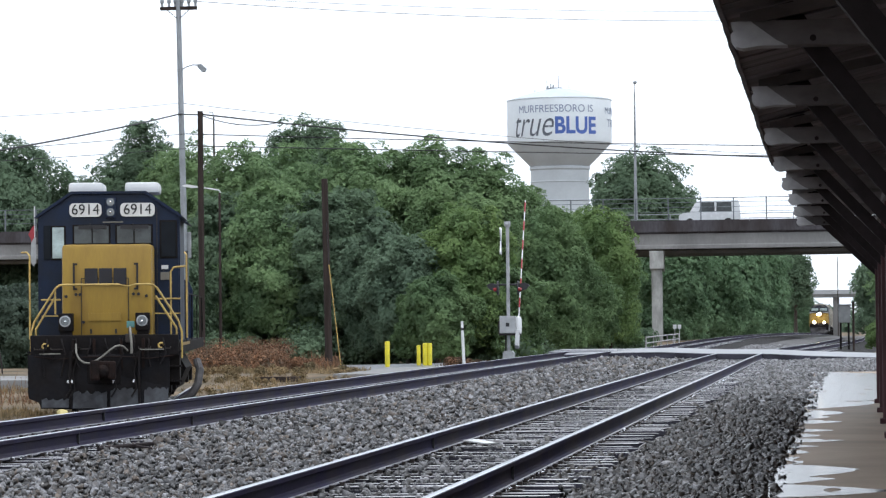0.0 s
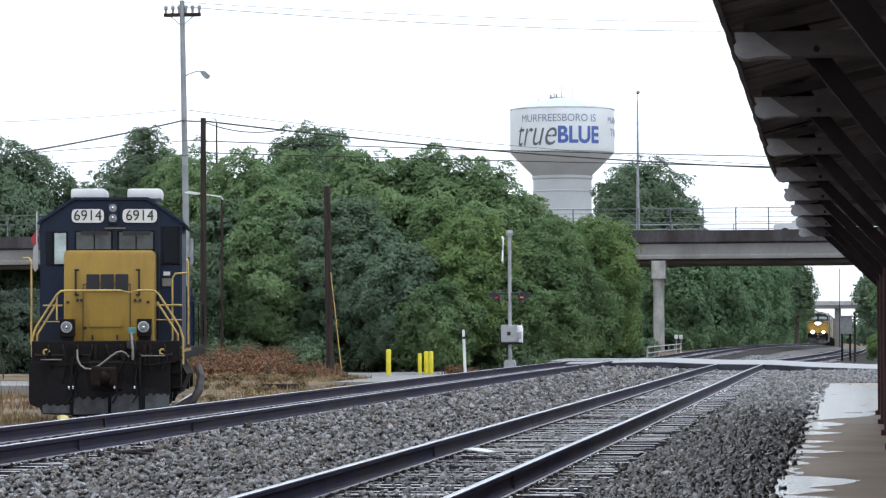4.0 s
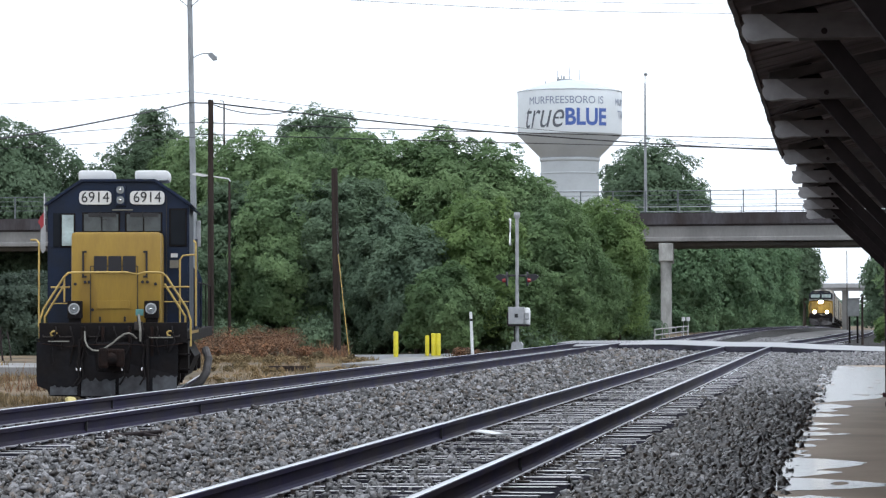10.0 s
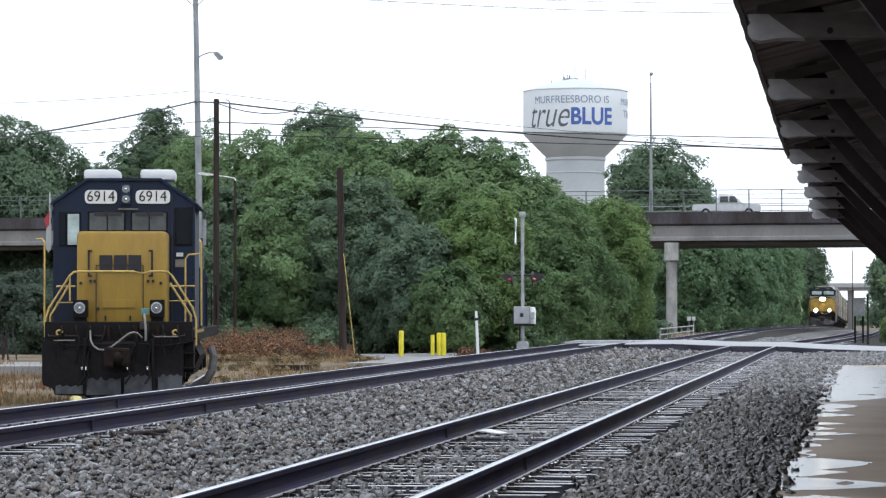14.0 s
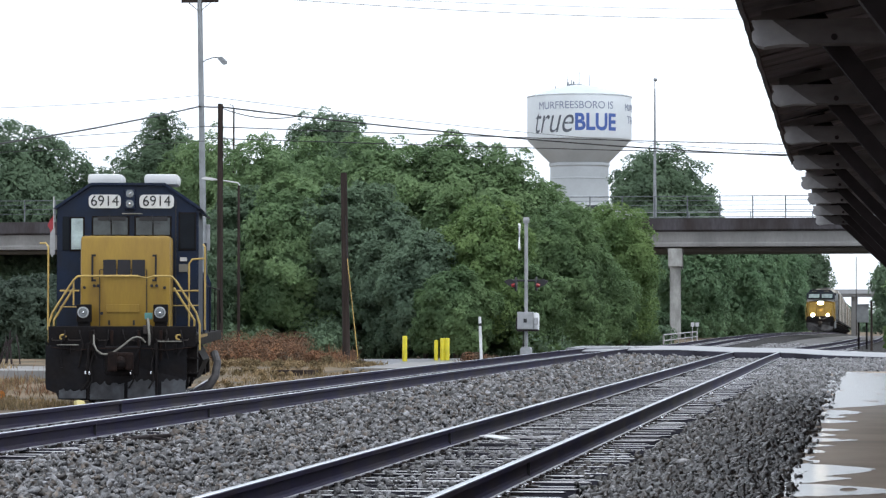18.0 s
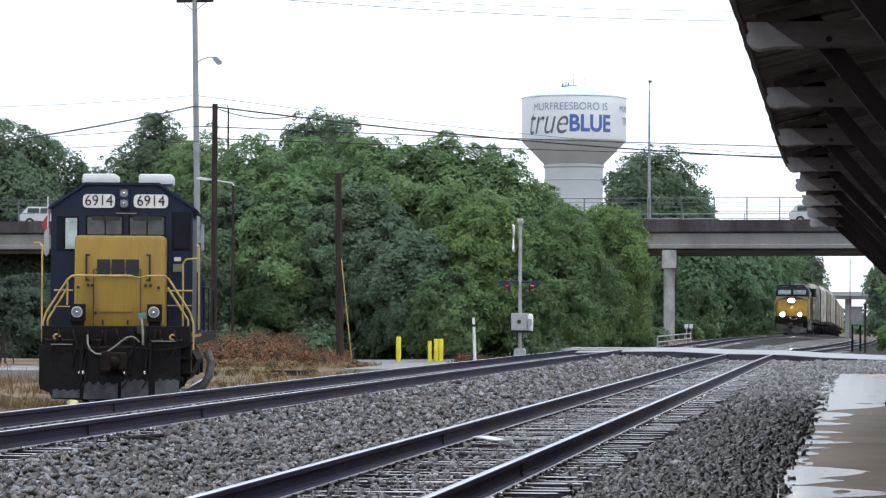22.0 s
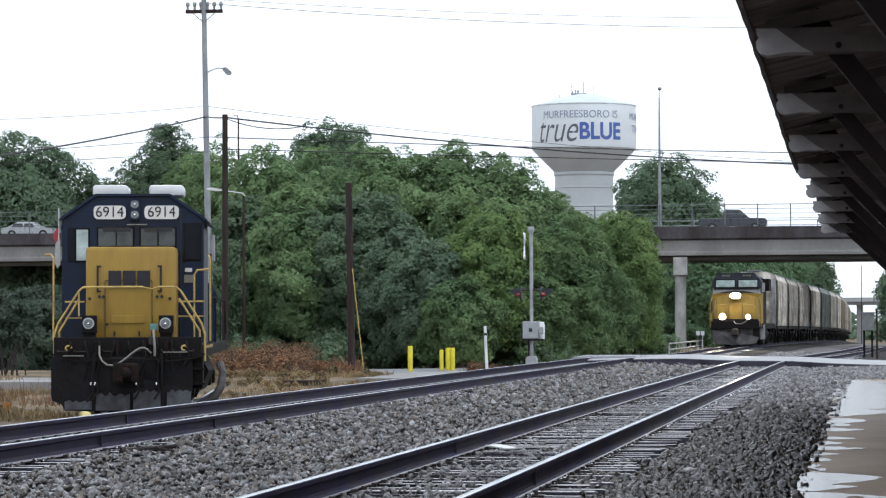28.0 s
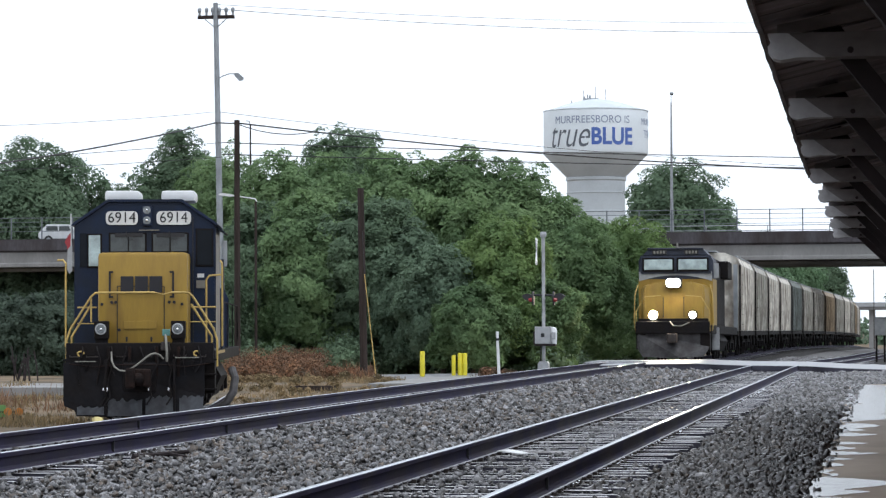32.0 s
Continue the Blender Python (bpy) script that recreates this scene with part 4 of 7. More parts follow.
def ray3(az, d, up):
    x, y = spot(az, d)
    return (x, y, EYE[2] + up * d)


# az, distance and rise per metre of each wire's ends
wire(ray3(-17.9, 95, 0.0547), ray3(-12.945, 120, 0.0708), 0.12, 0.030, "thick black overhead cable between poles")
wire(ray3(-12.945, 120, 0.0708), ray3(-12.53, 108, 0.0706), 0.02, 0.028, "short black cable joining two poles")
wire(ray3(-12.53, 108, 0.0706), ray3(1.2, 128, 0.0522), 0.38, 0.028, "thick black overhead cable between poles")
wire(ray3(-12.53, 108, 0.0702), ray3(-11.0, 110.2, 0.0678), 0.22, 0.018, "slack black cable beside the pole")
wire(ray3(-17.9, 112, 0.0570), ray3(-12.84, 120, 0.0640), 0.02, 0.012, "thin black overhead wire")
wire(ray3(-17.9, 112, 0.0535), ray3(-12.84, 120, 0.0590), 0.02, 0.012, "thin black overhead wire")
wire(ray3(-12.84, 120, 0.0640), ray3(1.2, 138, 0.0566), 0.10, 0.020, "single black overhead wire")
wire(ray3(-12.84, 120, 0.0600), ray3(1.2, 138, 0.0530), 0.05, 0.020, "single black overhead wire")
wire(ray3(-12.95, 120, 0.0745), ray3(1.2, 138, 0.0520), 0.35, 0.010, "thin black overhead wire")
wire(ray3(-12.95, 120, 0.1095), ray3(1.2, 160, 0.1005), 0.5, 0.012, "thin black overhead wire from the crossarm")
wire(ray3(-12.95, 120, 0.1110), ray3(1.2, 160, 0.1035), 0.4, 0.009, "thin overhead wire from the crossarm")
wire(ray3(-17.9, 110, 0.0690), ray3(-12.95, 120, 0.0745), 0.1, 0.008, "thin black overhead wire")

# ---- crossing signal with its gate ----
sx, sy = spot(-6.60, 103)
signal = thing("crossing_signal", pose(sx, sy, -0.30), "grey level-crossing signal mast with flashing-light heads and a gate", "crossing signal")
b = B()
rod(b, (0, 0, 0.3), (0, 0, 4.8), 0.062, seg=14)
smooth(part("mast", b, M_SIGNALGREY, signal))
b = B()
prism(b, [(-0.22, -0.15), (0.22, -0.15), (0.22, 0.10), (0.19, 0.14), (0.19, 0.32), (0.14, 0.40), (-0.14, 0.40), (-0.19, 0.32), (-0.19, 0.14), (-0.22, 0.10)], "y", -0.22, 0.22)
part("base", b, M_SIGNALGREY, signal)
b = B()
lathe(b, [(0.10, 4.74), (0.12, 4.84), (0.10, 4.94)], 12)
part("cap", b, M_SIGNALGREY, signal)
b = B()
box(b, -0.28, 0.28, -0.30, 0.05, 1.02, 1.62, 0.02)
mech = part("gate_mechanism", b, M_SIGNALGREY, signal, "grey gate motor box")
b = B()
box(b, -0.06, 0.06, -0.312, -0.302, 1.25, 1.38)
part("latch", b, M_INK, mech)
b = B()
lathe(b, [(0.02, 0.98), (0.11, 1.0), (0.12, 1.2), (0.12, 1.48), (0.09, 1.58), (0.02, 1.60)], 14, (0.36, -0.12))
smooth(part("motor_cover", b, M_WHITE, mech, "rounded white motor cover"))
# black slab added for the shadow below the motor box
part("box_under_shade", box(B(), -0.30, 0.44, -0.28, 0.05, 0.94, 1.015, 0.01), M_BRACE, mech)
part("side_bracket", box(B(), -0.34, -0.285, -0.2, 0.0, 1.0, 1.45, 0.01), M_BRACE, mech)
part("conduit", pipe(B(), [(-0.09, -0.05, 0.1), (-0.10, -0.06, 0.6), (-0.09, -0.06, 1.0)], 0.022, 7), M_BRACE, mech)
b = B()
rod(b, (-0.62, 0, 2.72), (0.66, 0, 2.72), 0.035, seg=8)
part("light_bar", b, M_INK, signal)
for s in (-1, 1):
    b = B()
    lathe(b, [(0.25, -0.02), (0.25, 0.02), (0.23, 0.03)], 20)
    for v in b.verts:
        v.co = Vector((v.co.z, v.co.x, v.co.y))
    for v in b.verts:
        v.co += Vector((s * 0.36, 0.0, 2.60))
    head = part("light_head", b, M_INK, signal, "black round backing with a hooded lamp")
    b = B()
    prism(b, [(s * 0.36 + s * 0.40 * k / 6, 2.60 + 0.175 * math.cos(math.pi * (k - 3) / 9)) for k in range(7)] + [(s * 0.64, 2.56), (s * 0.36, 2.44)], "y", -0.16, 0.16)
    part("hood", b, M_INK, head)
    b = B()
    rod(b, (s * 0.37, -0.165, 2.56), (s * 0.50, -0.17, 2.54), 0.075, 0.06, seg=14)
    part("lens", b, M_REDLENS, head, "red signal lens")
b = B()
for s in (-1, 1):
    box(b, -0.045, 0.045, -0.02, 0.02, -0.62, 0.62, 0.005, pose(-0.24, 0.0, 4.25, 0, 0, 94) @ pose(0, 0, 0, 0, s * 45, 0))
part("crossbuck", b, M_WHITE, signal, "white crossed boards seen edge on")
gate_pivot = part("gate_arm", box(B(), 0.0, 0.03, -0.05, 0.05, 0.25, 5.2, 0.004), M_WHITE, signal, "white and red striped lifting arm")
for k in range(6):
    b = B()
    box(b, -0.004, 0.034, -0.054, 0.054, 0.7 + k * 0.8, 1.1 + k * 0.8)
    part("stripe", b, M_REDSTRIPE, gate_pivot)
b = B()
box(b, -0.06, 0.08, -0.12, 0.12, -0.9, -0.25, 0.02)
part("counterweight", b, M_SIGNALGREY, gate_pivot)
b = B()
box(b, -0.02, 0.05, -0.04, 0.04, -0.6, 0.4)
part("gate_bracket", b, M_SIGNALGREY, gate_pivot)
for az, d, h, w in ((-8.965, 100, 0.83, 0.085), (-8.355, 101, 0.68, 0.07), (-8.23, 101, 0.75, 0.085), (-8.14, 101, 0.75, 0.085)):
    x, y = spot(az, d)
    b = B()
    lathe(b, [(w, 0), (w, h + 0.03), (w * 0.93, h + 0.045), (w * 0.4, h + 0.05)], 14)
    ob = smooth(part("bollard", b, M_BOLLARD))
    ob.matrix_world = pose(x, y, -0.38)
    tagged(ob, "yellow steel bollard on the concrete apron", "bollard", "bollards by the crossing")
x, y = spot(-7.47, 95)
b = B()
rod(b, (0, 0, 0), (-0.06, 0, 1.52), 0.05, 0.045, seg=12)
mk = part("marker_post", b, M_WHITE)
mk.matrix_world = pose(x, y, -0.36)
tagged(mk, "slim white marker post beside the track", "marker post")
b = B()
rod(b, (-0.045, 0, 1.22), (-0.05, 0, 1.3), 0.053, 0.053, seg=12)
part("band", b, M_INK, mk)

# pipe barrier and little boxes beneath the bridge
fence = thing("pipe_barrier", pose(-11.0, 160, -0.6), "low pale pipe barrier beside the main track", "barrier")
for k in range(6):
    part("upright", rod(B(), (0, k * 6.3, 0), (0, k * 6.3, 0.74), 0.05 if k % 5 == 0 else 0.025, seg=8), M_TIP, fence)
for z in (0.74, 0.42):
    part("bar", rod(B(), (0, 0, z), (0, 31.5, z), 0.035, seg=8), M_TIP, fence)
for az in (-3.37, -3.28):
    x, y = spot(az, 170)
    b = B()
    box(b, -0.10, 0.10, -0.1, 0.1, 1.0, 1.24, 0.015)
    rod(b, (0, 0, -0.4), (0, 0, 1.0), 0.015, seg=6)
    ob = part("relay_box", b, M_WHITE)
    ob.matrix_world = pose(x, y, -0.45)
    tagged(ob, "small pale box on a thin post", "relay box", "small boxes beside the track")
cx, cy = spot(-0.10, 150)
cab = thing("signal_cabinet", pose(cx, cy, -0.5), "grey railway signal cabinet raised on dark legs", "signal cabinet")
b = B()
box(b, -0.30, 0.30, -0.3, 0.3, 1.35, 2.22, 0.03)
body = part("cabinet_body", b, M_CABINET, cab)
b = B()
box(b, -0.34, 0.34, -0.34, 0.34, 2.222, 2.28, 0.01)
part("cabinet_roof", b, M_CABINET, body)
for s in (-0.2, 0.2):
    b = B()
    box(b, s - 0.05, s + 0.05, -0.05, 0.05, 0, 1.35)
    part("leg", b, M_BLACK, cab)
x, y = spot(0.07, 146)
pole("signal_post", x, y, -0.6, 1.9, 0.06, 0.05, M_WOODPOLE, "dark short signal post beside the cabinet", "signal post")
x, y = spot(-0.22, 420)
pole("utility_pole", x, y, -2, 9.5, 0.07, 0.05, M_WOODPOLE, "distant thin wooden pole along the line")
# far bridge along the line
far_bridge = thing("far_bridge", pose(0, 560, 0), "distant pale concrete road bridge over the line", "bridge")
part("deck", prism(B(), [(0, 4.7), (8, 4.7), (8, 5.6), (0, 5.6)], "x", -60, 90), M_CONC, far_bridge)
part("parapet", prism(B(), [(-0.25, 5.3), (0, 5.3), (0, 6.1), (-0.25, 6.1)], "x", -60, 90), M_CONC_PALE, far_bridge)
for x in (-2.5, 12, 30, -20):
    part("pier", box(B(), x - 0.6, x + 0.6, 1, 7, -4.5, 4.72, 0.05), M_CONC, far_bridge)

# ---- locomotives ----


def text_part(name, text, size, m, material, parent, stretch=1.0, bold=0.0):
    me = letters(text, size, 0, 1.0, bold)
    for v in me.vertices:
        v.co = m @ Vector((v.co.x * stretch, v.co.y, v.co.z))
    for b in islands(me):
        part(name, b, material, parent)


def face(y):
    """Turns lettering to stand upright on a plane facing the front."""
    return pose(0, y, 0, 90, 0, 0)


def bar_logo(parent, w, h, x, y, z, label):
    """A railway mark drawn as plain blocks between two brackets."""
    for s in (-1, 1):
        b = B()
        box(b, x + s * w * 0.5 - 0.02, x + s * w * 0.5 + 0.02, y - 0.012, y, z - h * 0.62, z + h * 0.62)
        for q in (-1, 1):
            box(b, x + s * w * 0.5 - (0.07 if s > 0 else 0.02), x + s * w * 0.5 + (0.02 if s > 0 else 0.07), y - 0.012, y, z + q * h * 0.60 - 0.02, z + q * h * 0.60 + 0.02)
        part("logo_bracket", b, M_LOGO, parent)
    for k in (-1, 0, 1):
        b = B()
        box(b, x + k * w * 0.228 - w * 0.102, x + k * w * 0.228 + w * 0.102, y - 0.012, y, z - h * 0.40, z + h * 0.40, 0.004)
        part("logo_block", b, M_LOGO, parent, label)


def wheelset(parent, y, r=0.51):
    for s in (-1, 1):
        b = B()
        prof = [(0.12, 0.0), (r - 0.08, 0.02), (r - 0.06, 0.05), (r, 0.055), (r, 0.12), (r + 0.03, 0.13), (r + 0.03, 0.15), (0.10, 0.15)]
        rings = []
        for rr, dx in prof:
            rings.append([b.verts.new((s * (0.86 - dx), y + rr * math.cos(2 * math.pi * k / 28), r + rr * math.sin(2 * math.pi * k / 28))) for k in range(28)])
        for a, c in zip(rings, rings[1:]):
            for k in range(28):
                b.faces.new((a[k], a[(k + 1) % 28], c[(k + 1) % 28], c[k]))
        b.faces.new(rings[0])
        b.faces.new(rings[-1][::-1])
        bmesh.ops.recalc_face_normals(b, faces=b.faces)
        smooth(part("wheel", b, M_BLACK, parent), 30)


def truck(parent, yc, gaps):
    for s in (-1, 1):
        b = B()
        y0, y1 = yc + gaps[0] - 0.75, yc + gaps[-1] + 0.75
        prism(b, [(y0, 0.62), (y0 + 0.1, 0.45), (y0 + 0.5, 0.42), (yc - 0.5, 0.34), (yc + 0.5, 0.34), (y1 - 0.5, 0.42), (y1 - 0.1, 0.45), (y1, 0.62), (y1, 0.82), (yc + 0.6, 0.86), (yc - 0.6, 0.86), (y0, 0.82)], "x", s * 0.98, s * 1.14)
        part("truck_frame", b, M_BLACK, parent)
        for g in gaps:
            b = B()
            box(b, s * 1.16 - 0.10, s * 1.16 + 0.10, yc + g - 0.17, yc + g + 0.17, 0.36, 0.70, 0.03)
            part("journal_box", b, M_BLACK, parent)
    for g in gaps:
        wheelset(parent, yc + g)


def hand_rail(parent, pts, r=0.022, name="handrail"):
    return part(name, pipe(B(), pts, r, 7), M_RAILYEL, parent)


# the parked four-axle locomotive, its short hood towards the camera
LX, LY = spot(-14.47, 59.0)
loco = thing("locomotive", pose(LX, LY, SIDING_Z, 0, 0, 10.9), "parked dark blue and yellow diesel locomotive with a low nose", "locomotive", "locomotives")
b = B()
box(b, -1.50, 1.50, 0.62, 17.4, 1.18, 1.42, 0.02)
part("frame", b, M_BLACK, loco, "black underframe and walkway")
for s in (-1, 1):
    b = B()
    box(b, s * 1.505 - 0.006, s * 1.505 + 0.006, 1.6, 6.4, 1.34, 1.40)
    part("sill_stripe", b, M_YELLOW, loco)
# plow
b = B()
prism(b, [(-1.52, 1.20), (1.30, 1.20), (1.30, 0.52), (1.22, 0.20), (0.36, 0.14), (-0.36, 0.10), (-0.62, 0.10), (-1.25, 0.12), (-1.30, 0.24), (-1.50, 0.32), (-1.52, 0.45)], "y", 0.30, 0.36)
for v in b.verts:
    v.co.y += 0.05 * abs(v.co.x) ** 1.3 - 0.18 * max(0, 0.6 - v.co.z) - 0.1
plow = part("plow", b, M_PLOW, loco, "scuffed black steel snow plow")
rng_w = random.Random(3)
for x0, x1, z0, z1 in ((-0.62, 0.06, 0.12, 0.50), (0.13, 0.68, 0.14, 0.56), (0.80, 1.28, 0.20, 0.56), (-1.24, -0.70, 0.14, 0.36)):
    n = 12
    top = [(x1 + (x0 - x1) * k / n, z1 - 0.03 + rng_w.uniform(-0.022, 0.022) - 0.05 * abs(math.sin(k * 0.9 + x0 * 5))) for k in range(n + 1)]
    b = prism(B(), [(x0, z0), (x1, z0)] + top, "y", -0.006, 0.012)
    for v in b.verts:
        v.co.y += 0.155 + 0.05 * abs(v.co.x) ** 1.3 - 0.18 * max(0, 0.6 - v.co.z)
    part("wear_plate", b, M_SCUFF, plow, "scuffed bare grey plate")
for x in (-0.66, 0.70):
    b = B()
    box(b, x - 0.025, x + 0.025, 0.10, 0.5, 0.12, 1.25, 0.01)
    part("plow_rib", b, M_BLACK, plow)
# steps and corner wells
for s in (-1, 1):
    st = part("step_well", box(B(), s * 1.16 - 0.34, s * 1.16 + 0.34, 0.52, 1.15, 0.55, 1.25, 0.02), M_BLACK, loco)
    for z in (0.62, 0.92, 1.22):
        part("step", box(B(), s * 1.18 - 0.36, s * 1.18 + 0.36, 0.42, 0.62, z, z + 0.035), M_BLACK, st)
# buffer beam, coupler
part("buffer_beam", box(B(), -1.48, 1.48, 0.40, 0.64, 1.16, 1.58, 0.02), M_BLACK, loco)
b = B()
box(b, -0.17, 0.17, -0.28, 0.5, 0.72, 1.06, 0.05)
box(b, -0.24, -0.05, -0.42, -0.1, 0.68, 1.08, 0.05)
box(b, 0.10, 0.26, -0.34, -0.1, 0.70, 1.06, 0.05)
coupler = part("coupler", b, M_GRIME, loco, "grimy dark knuckle coupler")
part("coupler_pocket", box(B(), -0.34, 0.34, 0.2, 0.45, 0.58, 1.18, 0.04), M_BLACK, loco)
hose = [(-0.56, 0.28, 1.40), (-0.54, 0.10, 1.22), (-0.48, 0.04, 1.10), (-0.38, 0.0, 1.03), (-0.26, -0.02, 1.02), (-0.12, -0.03, 1.08), (0.02, -0.04, 1.18), (0.14, -0.04, 1.28), (0.24, -0.02, 1.35), (0.33, 0.02, 1.37), (0.41, 0.06, 1.34), (0.48, 0.12, 1.26)]
b = pipe(B(), hose, 0.019, 8)
part("air_hose", b, M_HOSE, loco, "grey drooping hose")
for x0, x1 in ((-0.62, -0.70), (0.66, 0.60), (-0.55, -0.62), (0.34, 0.20)):
    part("brake_hose", pipe(B(), [(x0, 0.36, 1.22), (x0, 0.2, 1.1), (x1, 0.12, 0.8), (x1 + 0.05, 0.05, 0.5), (x1 - 0.05, 0.0, 0.34)], 0.019, 7), M_BLACK, loco)
    part("hose_coupling", box(B(), x1 - 0.017, x1 + 0.017, -0.05, 0.02, 0.62, 0.685, 0.01), M_CLIP, loco)
part("uncoupling_lever", pipe(B(), [(-1.4, 0.25, 1.16), (-0.9, 0.15, 1.10), (-0.5, 0.1, 1.14), (0.5, 0.1, 1.14), (0.9, 0.15, 1.10), (1.4, 0.25, 1.16)], 0.012, 6), M_GRIME, loco)
# nose
b = B()
box(b, -0.885, 0.935, 0.95, 2.3, 1.42, 3.415, 0.085)
nose = smooth(part("nose", b, M_YELLOW, loco, "faded yellow low short hood"), 50)
for v in nose.data.vertices:
    if v.co.z > 3.1:
        v.co.y += (v.co.z - 3.1) * 0.25
for x in (-0.49, 0.46):
    part("door_seam", box(B(), x - 0.008, x + 0.008, 0.935, 0.952, 1.5, 2.72), M_LOGO, nose)
part("door_seam", box(B(), -0.49, 0.46, 0.935, 0.952, 2.715, 2.73), M_LOGO, nose)
part("hatch", box(B(), -0.36, 0.30, 0.93, 0.952, 1.86, 2.02, 0.006), M_YELLOW, nose)
for x, z in ((-0.60, 2.40), (-0.52, 2.40), (0.56, 2.40), (0.66, 2.40), (-0.80, 2.36), (0.82, 2.36), (-0.74, 1.84), (-0.45, 1.84)):
    part("latch", rod(B(), (x, 0.955, z), (x, 0.93, z), 0.032, seg=10), M_LOGO, nose)
bar_logo(nose, 1.28, 0.42, 0.0, 0.95, 2.76, "dark blue lettered mark shown as a block")
# ditch lights on the platform
for x in (-0.78, 0.76):
    d = part("ditch_light", box(B(), x - 0.145, x + 0.145, 0.5, 0.8, 1.66, 2.02, 0.02), M_BLACK, loco, "black ditch-light box")
    part("lens", rod(B(), (x - 0.01, 0.47, 1.86), (x - 0.01, 0.52, 1.86), 0.115, seg=18), M_SIGNALGREY, d, "steel lamp rim")
    part("lens", rod(B(), (x - 0.01, 0.462, 1.86), (x - 0.01, 0.50, 1.86), 0.088, seg=18), M_LENS, d, "round unlit lens")
    # white ball stands for the sparkle in the unlit ditch lens
    part("lens_glint", ball(B(), (x - 0.01, 0.46, 1.85), 0.028), M_CLIP, d)
    part("bracket", box(B(), x - 0.12, x + 0.12, 0.55, 0.75, 1.42, 1.66), M_BLACK, d)
# cab
CABP = [(-1.46, 1.42), (1.46, 1.42), (1.46, 4.03), (0.76, 4.50), (-0.76, 4.50), (-1.46, 4.03)]
b = prism(B(), CABP, "y", 2.15, 4.7)
bmesh.ops.bevel(b, geom=list(b.edges), offset=0.03, segments=2, affect="EDGES")
cab = part("cab", b, M_BLUE, loco, "dark blue cab with chamfered roof")
b = prism(B(), [(-1.53, 4.00), (-1.45, 4.08), (-0.77, 4.54), (0.77, 4.54), (1.45, 4.08), (1.53, 4.00), (1.47, 4.00), (0.75, 4.49), (-0.75, 4.49), (-1.47, 4.00)], "y", 2.08, 4.8)
part("cab_roof", b, M_BLUE, cab)
for x0, x1 in ((-0.86, -0.14), (0.31, 1.02)):
    b = box(B(), x0, x1, 2.6, 3.8, 4.52, 4.745, 0.07)
    smooth(part("air_conditioner", b, M_WHITE, loco, "white rooftop air-conditioner box"))
for x0, x1, txt in ((-0.805, -0.145, "6914"), (0.24, 0.95, "6914")):
    w2, xm = (x1 - x0) / 2, (x0 + x1) / 2
    rim = [(xm + sx * (w2 - 0.09) + 0.09 * math.cos(a), 4.155 + sz * 0.05 + 0.09 * math.sin(a)) for sx, sz, a0 in ((1, 1, 0), (-1, 1, 90), (-1, -1, 180), (1, -1, 270)) for a in (radians(a0 + 22.5 * q) for q in range(5))]
    nb = part("number_board", prism(B(), rim, "y", 2.11, 2.15), M_BOARD, cab, "white number board with rounded ends")
    text_part("digit", txt, 0.31, face(2.104) @ pose((x0 + x1) / 2, 4.155, 0), M_INK, nb, 0.95, 0.0)
hl = part("headlight_housing", box(B(), -0.06, 0.15, 2.06, 2.16, 3.98, 4.40, 0.03), M_BLUE, cab)
for z in (4.315, 4.105):
    part("lens", rod(B(), (0.045, 2.04, z), (0.045, 2.07, z), 0.082, seg=20), M_LENS, hl, "round unlit headlight")
    # white ball stands for the sparkle in the unlit headlight
    part("lens_glint", ball(B(), (0.045, 2.035, z), 0.026), M_CLIP, hl)
for x0, x1, z0, z1 in ((-0.71, 0.0, 3.46, 3.82), (0.17, 0.87, 3.46, 3.82), (-1.16, -0.92, 3.16, 3.80), (1.08, 1.38, 3.18, 3.90)):
    fr = part("window_frame", box(B(), x0 - 0.035, x1 + 0.035, 2.125, 2.16, z0 - 0.035, z1 + 0.035, 0.012), M_BLACK, cab)
    part("pane", box(B(), x0, x1, 2.115, 2.135, z0, z1, 0.006), M_GLASS_LIT if x0 < -1 else M_DARKGLASS if x0 > 1 else M_GLASS, fr, "pane coloured pale for a reflection" if x0 < -1 else "")
for x in (-0.38, 0.5):
    part("wiper", pipe(B(), [(x, 2.09, 3.88), (x + 0.02, 2.09, 3.72), (x + 0.16, 2.09, 3.70)], 0.008, 5), M_INK, cab)
part("dark_pane", box(B(), -1.34, -1.205, 2.118, 2.15, 3.14, 3.84, 0.006), M_DARKGLASS, cab, "dark half of the side window")
for x in (-0.34, 0.52):
    part("pane_divider", box(B(), x - 0.012, x + 0.012, 2.108, 2.13, 3.46, 3.82), M_BLACK, cab)
part("cab_seam", box(B(), 0.98, 1.0, 2.12, 2.152, 1.5, 4.2), M_INK, cab)
part("small_sign", box(B(), 1.08, 1.22, 2.12, 2.152, 2.92, 3.0), M_WHITE, cab, "small white notice")
part("small_sign", box(B(), 1.06, 1.24, 2.12, 2.152, 2.70, 2.86), M_HOSE, cab)
# side window wind deflector
part("wind_deflector", box(B(), 1.585, 1.68, 2.7, 2.74, 3.15, 3.70, 0.02), M_SIGNALGREY, cab, "pale side deflector")
part("side_window", box(B(), 1.415, 1.432, 2.9, 4.2, 3.15, 3.8), M_GLASS, cab)
part("awning", prism(B(), [(1.42, 3.98), (1.62, 3.86), (1.64, 3.88), (1.42, 4.02)], "y", 2.5, 4.5), M_BLUE, cab)
